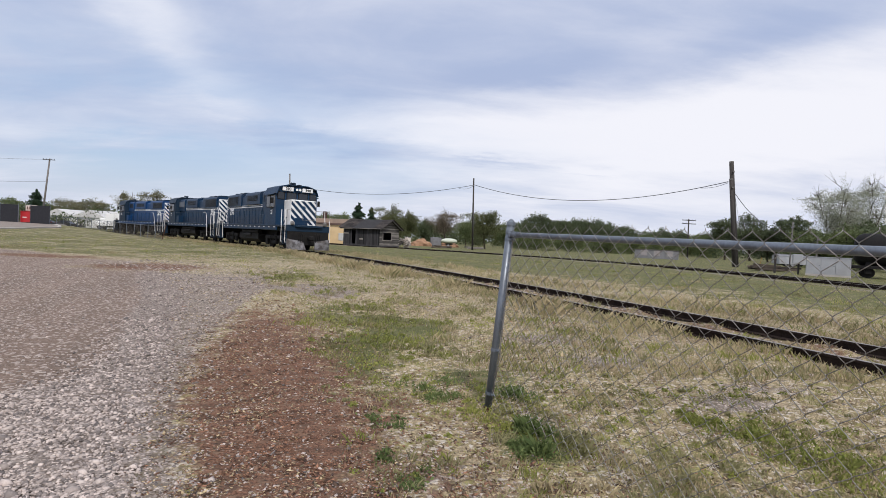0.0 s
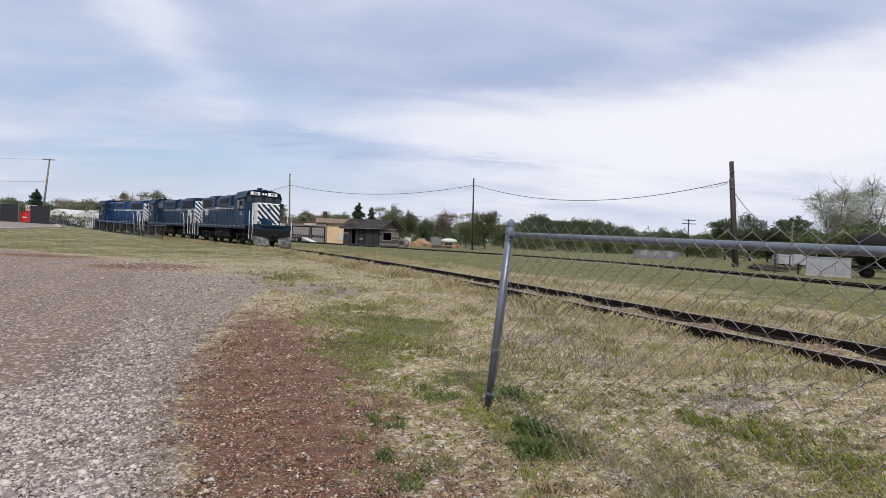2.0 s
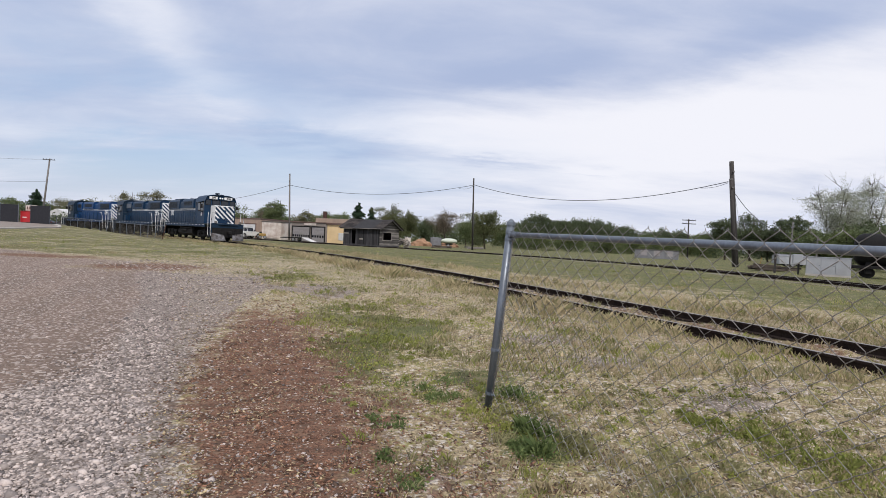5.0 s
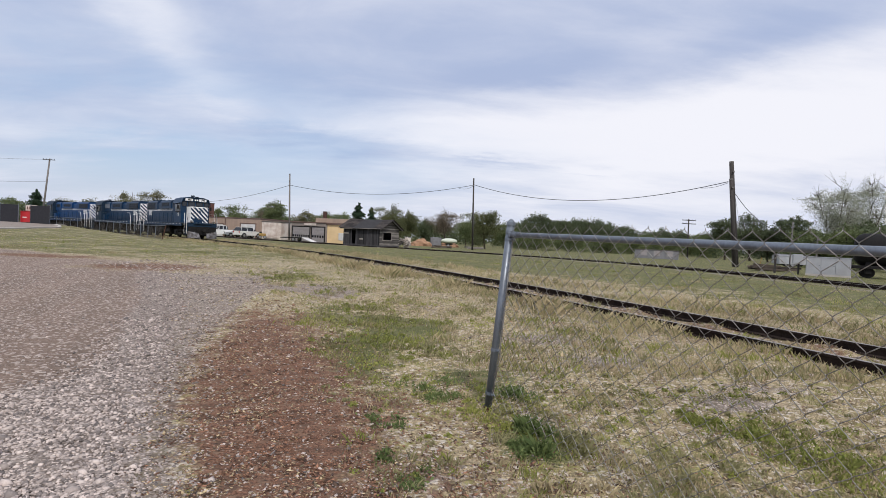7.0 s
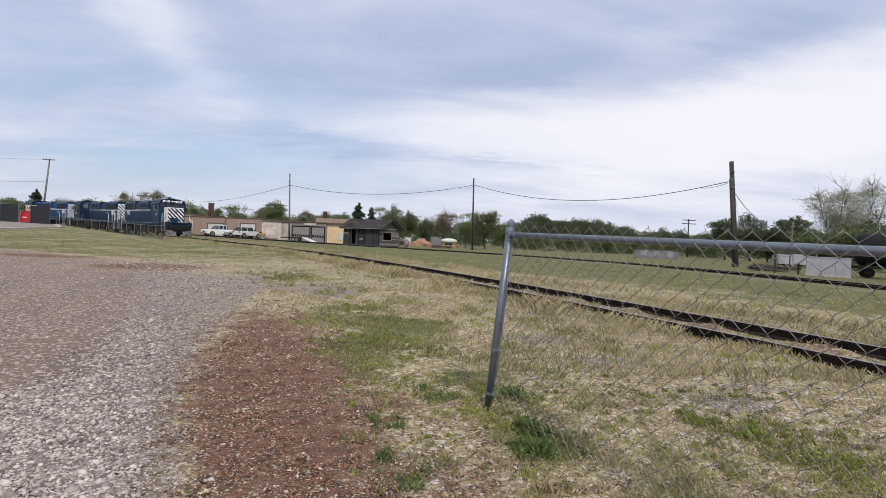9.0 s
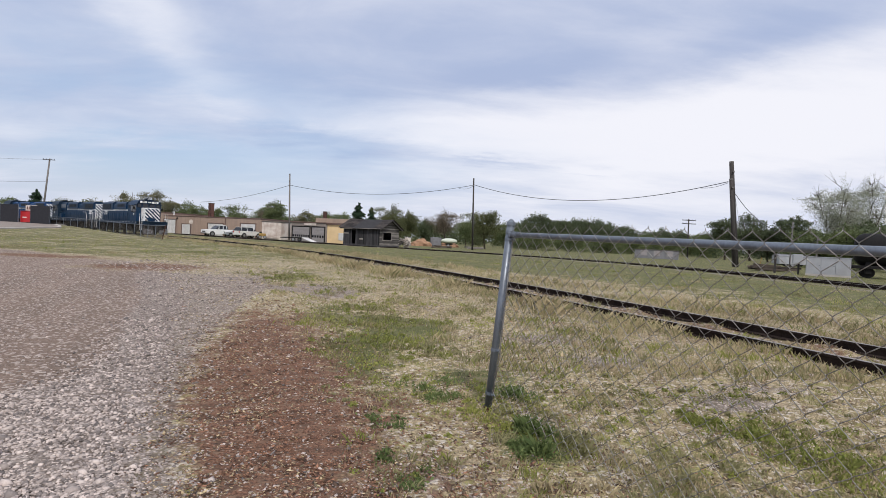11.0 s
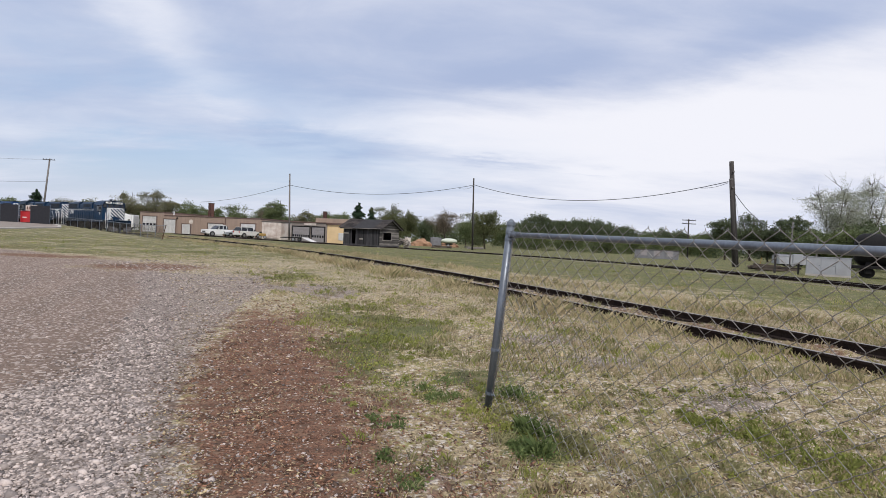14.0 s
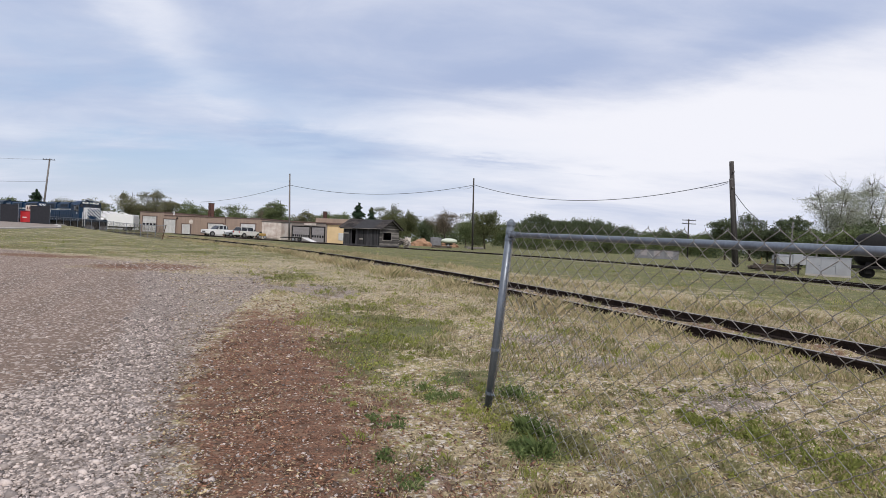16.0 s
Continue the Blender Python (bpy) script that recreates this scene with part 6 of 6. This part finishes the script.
def far_woods():
    """Distant tree line that closes the view all round."""
    rng = np.random.default_rng(77)
    cs, tr = [], []
    for ring, n, low, high in ((152, 110, 2.6, 4.2), (185, 120, 6.0, 9.0), (215, 150, 6.0, 9.0)):
        for i in range(n):
            a = math.radians(-75 + 150 * (i + rng.uniform(0, 1)) / n)
            d = ring + rng.uniform(-10, 10)
            c = np.array([math.sin(a) * d, math.cos(a) * d, 0])
            h, r = rng.uniform(low, high), rng.uniform(3.0, 5.0)
            for _ in range(9):
                o = rng.normal(0, 1, 3) * np.clip(np.array([r * 0.5, r * 0.5, h * 0.17]), 0, 9) * 1.0 + np.array([0, 0, h * 0.5])
                cs.append(c + o + rng.normal(0, 1, (34, 3)) * np.array([0.95, 0.95, 0.55]))
    pts = np.concatenate(cs)
    pts[:, 2] = np.clip(pts[:, 2], 0.2, 11)
    tops = np.maximum(pts[:, 2] - 7.0, 0)
    pts[:, 2] -= tops * 0.7
    v, f = quads(rng, pts, 0.3)
    tagged(bulk("far_woods", v, f, LEAF["d"]), "distant dark green belt of woods", "woods", kind="stuff")


far_woods()


# ---- grass, weeds, stones and chips ----
STRAW = leaf_material("dry_grass", (0.24, 0.19, 0.11), (0.60, 0.505, 0.31), 0.3)
GREEN = leaf_material("green_grass", (0.10, 0.13, 0.03), (0.42, 0.42, 0.125), 0.4)
OLIVE = leaf_material("olive_grass", (0.13, 0.125, 0.055), (0.42, 0.39, 0.21), 0.4)
LUSH = leaf_material("weed_leaves", (0.05, 0.085, 0.03), (0.22, 0.27, 0.10), 0.4)


def blades(rng, x, y, tall, wide, lean=0.5):
    """Grass blades as slim bent leaves at the places x, y."""
    n = len(x)
    z = height(x, y) - 0.005
    a = rng.uniform(0, 2 * math.pi, n)
    h = tall * rng.uniform(0.45, 1.3, n)
    w = wide * rng.uniform(0.7, 1.3, n)
    la = rng.uniform(0, 2 * math.pi, n)
    ll = h * rng.uniform(0.1, 1.0, n) * lean
    base = np.stack([x, y, z], 1)
    side = np.stack([np.cos(a), np.sin(a), np.zeros(n)], 1) * w[:, None] / 2
    mid = base + np.stack([np.cos(la) * ll * 0.3, np.sin(la) * ll * 0.3, h * 0.6], 1)
    tip = base + np.stack([np.cos(la) * ll, np.sin(la) * ll, h], 1)
    v = np.stack([base - side, base + side, tip, mid - side * 0.7], 1).reshape(-1, 3)
    i = np.arange(n)[:, None] * 4
    return v, i + np.array([[0, 1, 2, 3]])


def scatter(rng, n, x0, x1, y0, y1):
    """Places in a fan before the camera, denser near it."""
    y = y0 * (y1 / y0) ** rng.uniform(0, 1, n)
    k = rng.uniform(-0.98, 1.0, n)
    x = k * y * 0.98
    keep = (x > x0) & (x < x1)
    return x[keep], y[keep]


def clumpy(x, y, scale, seed):
    """Smooth patchiness between 0 and 1."""
    s = np.zeros_like(x)
    rng = np.random.default_rng(seed)
    for k in range(7):
        a, f, p = rng.uniform(0, 6.28), scale * rng.uniform(0.5, 2.2), rng.uniform(0, 6.28)
        s += np.sin((x * math.cos(a) + y * math.sin(a)) * f + p)
    return 1 / (1 + np.exp(-s * 1.1))


def gather(name, parts, mat, label, category="grass"):
    """Joins pieces of vertices and faces into one mesh."""
    o, out = 0, []
    for v, f in parts:
        out.append(f + o)
        o += len(v)
    tagged(bulk(name, np.concatenate([v for v, _ in parts]), np.concatenate(out), mat), label, category, kind="stuff")


def beside_line(rng, s0, s1, n, mean, spread):
    """Places along the main line, off to its side."""
    s, off = rng.uniform(s0, s1, n), rng.normal(mean, spread, n)
    px, py, pt = np.interp(s, LS, LX), np.interp(s, LS, LY), np.interp(s, LS, LT)
    return px - np.cos(pt) * off, py - np.sin(pt) * off, off


def make_grass():
    rng = np.random.default_rng(12)
    kinds = {"dry_grass": ([], STRAW, "short dry straw-coloured grass"), "green_grass": ([], GREEN, "patchy fresh green grass"), "olive_grass": ([], OLIVE, "half-dry olive field grass")}

    def put(kind, x, y, tall, wide, lean=0.5):
        if len(x):
            kinds[kind][0].append(blades(rng, x, y, tall, wide, lean))

    for n, y0, y1, tall, wide in ((70000, 1.9, 6.0, 0.036, 0.0045), (90000, 5.5, 14, 0.05, 0.009), (70000, 13, 34, 0.042, 0.016), (34000, 32, 80, 0.07, 0.035)):
        x, y = scatter(rng, n, -60, 60, y0, y1)
        lot, mulch, green, pale = regions(x, y)
        gap, side = gap_to(MAIN, x, y)
        c, c2, c3 = clumpy(x, y, 1.7, 1), clumpy(x, y, 5.0, 2), clumpy(x, y, 0.45, 3)
        p = (1 - lot) * (1 - 0.9 * np.clip(mulch, 0, 1)) * (1 - 0.92 * pale) * (0.12 + 0.88 * c * (0.3 + 0.7 * c2))
        p = p * np.where(gap < 0.85, 0.2, 1.0) * S(-0.3, 0.4, x - edge(EDGE_B, y))
        ok = rng.uniform(0, 1, len(x)) < p
        x, y, green, gap, side, c2, c3 = x[ok], y[ok], green[ok], gap[ok], side[ok], c2[ok], c3[ok]
        r = rng.uniform(0, 1, len(x)) * (1 - 0.3 * c2)
        g = np.clip(green * (0.4 + 0.9 * c2), 0, 0.9) + 0.05
        isg = r < g
        iso = ~isg & (r < g + 0.15 + (0.2 + 0.45 * c3) * S(8, 20, y))
        # taller along the rails, mown short beyond them
        k = (1 + 0.9 * np.exp(-(((gap - 1.7) / 0.9) ** 2))) * np.where((side < 0) & (gap > 4), 0.55, 1.0) * (0.6 + 0.7 * c2)
        for kind, sel in (("green_grass", isg), ("olive_grass", iso), ("dry_grass", ~isg & ~iso)):
            put(kind, x[sel], y[sel], tall * k[sel], wide, 0.7)
    # weeds close to the near rails, and tall clumps standing before them
    x, y, off = beside_line(rng, -40, 30, 16000, 1.35, 0.28)
    ok = (y > 1) & (clumpy(x, y, 1.2, 9) > 0.5)
    put("dry_grass", x[ok][::2], y[ok][::2], 0.17, 0.006, 0.9)
    put("olive_grass", x[ok][1::2], y[ok][1::2], 0.16, 0.006, 0.9)
    x, y, off = beside_line(rng, -30, 6, 9000, 1.75, 0.4)
    ok = (off > 0.95) & (clumpy(x, y, 0.9, 19) > 0.62)
    put("olive_grass", x[ok][::3], y[ok][::3], 0.26, 0.005, 1.1)
    put("dry_grass", x[ok][1::2], y[ok][1::2], 0.28, 0.005, 1.1)
    # a belt of long dry grass beyond the line
    x, y, off = beside_line(rng, -45, 60, 20000, -2.7, 0.8)
    ok = (off < -1.1) & (clumpy(x, y, 0.7, 29) > 0.3) & (y > 1)
    put("dry_grass", x[ok][::2], y[ok][::2], 0.20, 0.009, 0.9)
    put("olive_grass", x[ok][1::2], y[ok][1::2], 0.18, 0.009, 0.9)
    # loose tufts
    for n, y0, y1, tall, wide, r in ((300, 2.0, 6, 0.05, 0.005, 0.06), (600, 5.5, 14, 0.08, 0.009, 0.12), (900, 13, 45, 0.08, 0.016, 0.3)):
        cx, cy = scatter(rng, n, -40, 40, y0, y1)
        lot, mulch, green, pale = regions(cx, cy)
        ok = rng.uniform(0, 1, len(cx)) < (1 - lot) * (1 - 0.8 * np.clip(mulch, 0, 1)) * S(-0.1, 0.3, cx - edge(EDGE_B, cy))
        for x, y in zip(cx[ok], cy[ok]):
            k = int(rng.integers(18, 50))
            kind = rng.choice(["green_grass", "olive_grass", "olive_grass", "dry_grass"])
            q = r * rng.uniform(0.5, 1.6)
            put(kind, x + rng.normal(0, q, k), y + rng.normal(0, q * 0.7, k), tall * rng.uniform(0.5, 1.4), wide, 0.9)
    for name, (parts, mat, label) in kinds.items():
        gather(name, parts, mat, label)


make_grass()


def clump(rng, x, y, r, h, n, size):
    """A low bushy plant: small leaves in a dome, thickest near its skin."""
    a, e = rng.uniform(0, 2 * math.pi, n), np.arcsin(rng.uniform(0.0, 1, n))
    d = rng.uniform(0.35, 1.0, n) ** 0.6 * rng.uniform(0.75, 1.15, n)
    c = np.stack([x + np.cos(a) * np.cos(e) * d * r, y + np.sin(a) * np.cos(e) * d * r, float(height(x, y)) + 0.004 + np.sin(e) * d * h], 1)
    return quads(rng, c, size)


def make_clumps():
    rng = np.random.default_rng(55)
    green, olive, straw = [], [], []
    # leafy weeds round the fence foot, on the green patches and by the stones
    spots = [(0.3 + 3.8 * rng.uniform() ** 1.2, 2.3 + 3.4 * rng.uniform(), 0.075) for _ in range(520)]
    spots += [(rng.normal(-0.9, 1.0), rng.normal(7.6, 1.6), 0.10) for _ in range(420)]
    spots += [(rng.normal(0.1, 0.5), rng.normal(4.9, 0.8), 0.08) for _ in range(120)]
    spots += [(rng.normal(-4.4, 1.2), rng.normal(15.0, 1.7), 0.18) for _ in range(160)]
    spots += [(rng.uniform(-0.9, 1.0), rng.uniform(2.5, 4.2), 0.06) for _ in range(60)]
    for x, y, big in spots:
        if x < edge(EDGE_B, y) + 0.05 or clumpy(np.array([x]), np.array([y]), 2.0, 33)[0] < rng.uniform(0.1, 0.8):
            continue
        r = big * rng.uniform(0.35, 1.2)
        (green if rng.uniform() < 0.55 else olive).append(clump(rng, x, y, r, r * rng.uniform(0.5, 1.1), int(rng.integers(14, 46)), 0.0075 + 0.0012 * y))
    # fluffy dry seed heads along both sides of the line
    for s0, s1, n, off, spread, h in ((-30, 8, 620, 1.5, 0.4, 0.24), (-30, 30, 480, -2.6, 0.8, 0.22), (8, 40, 300, 1.8, 0.6, 0.2)):
        xs, ys, _ = beside_line(rng, s0, s1, n, off, spread)
        keep = clumpy(xs, ys, 0.8, 41) > 0.35
        for x, y in zip(xs[keep], ys[keep]):
            if y > 2:
                (straw if rng.uniform() < 0.7 else olive).append(clump(rng, x, y, rng.uniform(0.12, 0.3), h * rng.uniform(0.6, 1.3), int(rng.integers(40, 90)), 0.006 + 0.0005 * y))
    gather("leafy_weeds", green, GREEN, "low leafy fresh green weeds", "weeds")
    gather("leafy_weeds", olive, OLIVE, "low leafy olive weeds", "weeds")
    gather("seeding_grass", straw, STRAW, "fluffy dry seeding grass beside the rails")


make_clumps()


def weed(x, y, r, h, n, seed, label, mat):
    rng = np.random.default_rng(seed)
    k = rng.integers(0, 7, n)
    cx, cy, cr, ch = x + rng.normal(0, r * 0.75, 7), y + rng.normal(0, r * 0.75, 7), r * rng.uniform(0.2, 0.6, 7), h * rng.uniform(0.5, 1.25, 7)
    d = rng.normal(0, 1, (n, 2)) * cr[k][:, None]
    fall = np.exp(-0.5 * (d ** 2).sum(1) / cr[k] ** 2)
    tall = ch[k] * (0.35 + 0.65 * fall)
    px, py = cx[k] + d[:, 0], cy[k] + d[:, 1]
    v, f = quads(rng, np.stack([px, py, height(px, py) + tall * rng.uniform(0.1, 1, n)], 1), 0.013)
    v2, f2 = blades(rng, px[::2], py[::2], tall[::2], 0.006, 0.9)
    v, f = np.concatenate([v, v2]), np.concatenate([f, f2 + len(v)])
    ob = bulk("weed", v, f, mat)
    tagged(ob, label, "weed", "weeds by the fence", "stuff")


weed(0.74, 3.68, 0.09, 0.13, 650, 1, "bushy dark green weed at fence foot", LUSH)
weed(0.66, 3.32, 0.08, 0.12, 600, 2, "bushy dark green weed below the fence", LUSH)
weed(0.95, 3.50, 0.12, 0.10, 400, 3, "yellowish green weed clump at fence", OLIVE)
weed(0.42, 3.95, 0.16, 0.07, 400, 4, "yellow-green weeds round the post foot", GREEN)
weed(0.75, 4.5, 0.2, 0.09, 500, 5, "green weeds just behind the post", LUSH)
weed(2.36, 3.95, 0.14, 0.09, 500, 6, "bright green weed on the stones", GREEN)
weed(2.15, 4.15, 0.10, 0.08, 300, 7, "bright green weed on the stones", GREEN)
weed(-0.08, 2.85, 0.07, 0.06, 200, 8, "small green weed in the gravel", LUSH)
weed(-0.36, 3.78, 0.08, 0.06, 220, 9, "small green weed in the mulch", LUSH)
weed(-0.30, 3.15, 0.06, 0.05, 160, 10, "small green weed in the gravel", LUSH)
weed(0.05, 4.6, 0.22, 0.08, 450, 11, "green weeds beside the mulch", LUSH)
weed(1.6, 3.1, 0.25, 0.10, 450, 12, "olive weeds below the fence", OLIVE)
weed(2.6, 3.3, 0.35, 0.12, 700, 13, "yellow-green weeds by the fence line", GREEN)
weed(1.3, 2.7, 0.2, 0.10, 400, 14, "pale weeds below the fence", OLIVE)


def stones(name, rng, x, y, size, mat, label, flat=0.6, category="gravel", long=1.0, smooth=False):
    """Loose rounded pieces, each turned and squashed differently."""
    t = (1 + 5 ** 0.5) / 2
    base = np.array([(-1, t, 0), (1, t, 0), (-1, -t, 0), (1, -t, 0), (0, -1, t), (0, 1, t), (0, -1, -t), (0, 1, -t), (t, 0, -1), (t, 0, 1), (-t, 0, -1), (-t, 0, 1)]) / 1.9
    tris = np.array([(0, 11, 5), (0, 5, 1), (0, 1, 7), (0, 7, 10), (0, 10, 11), (1, 5, 9), (5, 11, 4), (11, 10, 2), (10, 7, 6), (7, 1, 8), (3, 9, 4), (3, 4, 2), (3, 2, 6), (3, 6, 8), (3, 8, 9), (4, 9, 5), (2, 4, 11), (6, 2, 10), (8, 6, 7), (9, 8, 1)])
    if flat < 0.5:
        base = np.array([(1, 0, 0), (-1, 0, 0), (0, 1, 0), (0, -1, 0), (0, 0, 1), (0, 0, -1)], float)
        tris = np.array([(0, 2, 4), (2, 1, 4), (1, 3, 4), (3, 0, 4), (2, 0, 5), (1, 2, 5), (3, 1, 5), (0, 3, 5)])
    n, nv = len(x), len(base)
    p = base[None] * rng.uniform(0.75, 1.2, (n, nv, 1))
    p = p * np.stack([rng.uniform(0.8, 1.3, n) * long, rng.uniform(0.6, 1.0, n), rng.uniform(0.4, 0.8, n) * flat / 0.6], 1)[:, None] * (size * np.exp(rng.normal(0, 0.35, n)))[:, None, None]
    a, b = rng.uniform(0, 6.28, n), rng.normal(0, 0.3, n)
    ca, sa, cb, sb = np.cos(a), np.sin(a), np.cos(b), np.sin(b)
    X, Z = p[..., 0] * cb[:, None] - p[..., 2] * sb[:, None], p[..., 0] * sb[:, None] + p[..., 2] * cb[:, None]
    P = np.stack([X * ca[:, None] - p[..., 1] * sa[:, None] + x[:, None], X * sa[:, None] + p[..., 1] * ca[:, None] + y[:, None], Z + (height(x, y) + size * 0.12)[:, None]], -1)
    ob = bulk(name, P.reshape(-1, 3), (np.arange(n)[:, None, None] * nv + tris[None]).reshape(-1, 3), mat)
    if smooth:
        ob.data.polygons.foreach_set("use_smooth", np.ones(len(ob.data.polygons), bool))
    tagged(ob, label, category, kind="stuff")


GRAVEL = material("crushed_stone", (0.41, 0.355, 0.335), (0.21, 0.175, 0.162), 0.9, 0.0, 20, 0.4, 200, 0.2, per="island")
CHIP = material("bark_chips", (0.31, 0.165, 0.105), (0.06, 0.03, 0.022), 0.95, 0.0, 20, 0.5, 200, 0.3, per="island")

LITTER = material("dead_straw", (0.44, 0.36, 0.23), (0.28, 0.21, 0.13), 0.95, 0.0, 20, 0.5, 200, 0.3, per="island")
BROWN = material("dead_leaves", (0.20, 0.125, 0.085), (0.10, 0.06, 0.045), 0.95, 0.0, 20, 0.5, 200, 0.3, per="island")


def make_stones():
    rng = np.random.default_rng(31)
    # packed pebbles between the lot and its sandy margin
    x, y = scatter(rng, 190000, -6, 0, 2.2, 7.5)
    xt, xp = edge(EDGE_T, y), edge(EDGE_P, y)
    ok = rng.uniform(0, 1, len(x)) < S(-0.35, 0.3, x - xp) * S(0.15, -0.2, x - xt) * np.minimum(1, 0.05 + 1.9 / y) * (0.5 + 0.5 * clumpy(x, y, 3.0, 4))
    stones("gravel", rng, x[ok], y[ok], 0.0088 + 0.0007 * y[ok], GRAVEL, "packed pale grey rounded pebbles", smooth=True)
    x, y = scatter(rng, 90000, -12, 6, 2.2, 20)
    lot, mulch, green, pale = regions(x, y)
    xt, xp, xa = edge(EDGE_T, y), edge(EDGE_P, y), edge(EDGE_A, y)
    sandy = S(-0.15, 0.1, x - xt) * S(0.3, -0.1, x - xa)
    band = S(-0.4, 0.3, x - xp) * S(0.2, -0.2, x - xt) * S(5.5, 8, y)
    p = lot * 0.2 * (0.3 + 0.7 * clumpy(x, y, 2.5, 4)) + 0.65 * band + 0.45 * sandy + 0.6 * pale * (1 - lot) + 0.03 + 0.2 * np.clip(mulch, 0, 1)
    ok = rng.uniform(0, 1, len(x)) < p
    x, y = x[ok], y[ok]
    stones("loose_stones", rng, x, y, 0.0085 + 0.0012 * np.maximum(y - 3, 0), GRAVEL, "loose pale pinkish-grey crushed stone", 0.45)
    x, y = scatter(rng, 80000, -6, 3, 2.2, 11)
    lot, mulch, green, pale = regions(x, y)
    ok = rng.uniform(0, 1, len(x)) < (np.clip(mulch, 0, 1) * 0.85 + 0.04 * (1 - lot)) * (0.35 + 0.65 * clumpy(x, y, 3.5, 6))
    stones("mulch_chips", rng, x[ok], y[ok], 0.0075 + 0.001 * np.maximum(y[ok] - 3, 0), CHIP, "loose reddish-brown bark chips", 0.35, "mulch", 2.0)
    # dead leaves and straw bits on the grass
    for name, mat, n, label in (("dead_grass_litter", LITTER, 50000, "loose bits of dead straw-coloured grass"), ("leaf_litter", BROWN, 34000, "loose brown dead leaves and soil crumbs")):
        x, y = scatter(rng, n, -8, 9, 2.2, 14)
        lot, mulch, green, pale = regions(x, y)
        ok = rng.uniform(0, 1, len(x)) < (1 - lot) * (0.1 + 0.9 * clumpy(x, y, 2.2, 21 if mat is BROWN else 22)) * (1 - 0.5 * green)
        x, y = x[ok], y[ok]
        stones(name, rng, x, y, 0.007 + 0.001 * np.maximum(y - 4, 0), mat, label, 0.3, "litter", 2.0)
    s = rng.uniform(-45, 8, 7000)
    off = np.clip(rng.normal(0.0, 0.8, len(s)), -1.9, 1.9)
    px, py, pt = np.interp(s, LS, LX), np.interp(s, LS, LY), np.interp(s, LS, LT)
    stones("ballast", rng, px - np.cos(pt) * off, py - np.sin(pt) * off, np.full(len(s), 0.03), GRAVEL, "thin grey ballast between the rails", 0.48)


make_stones()


motions()
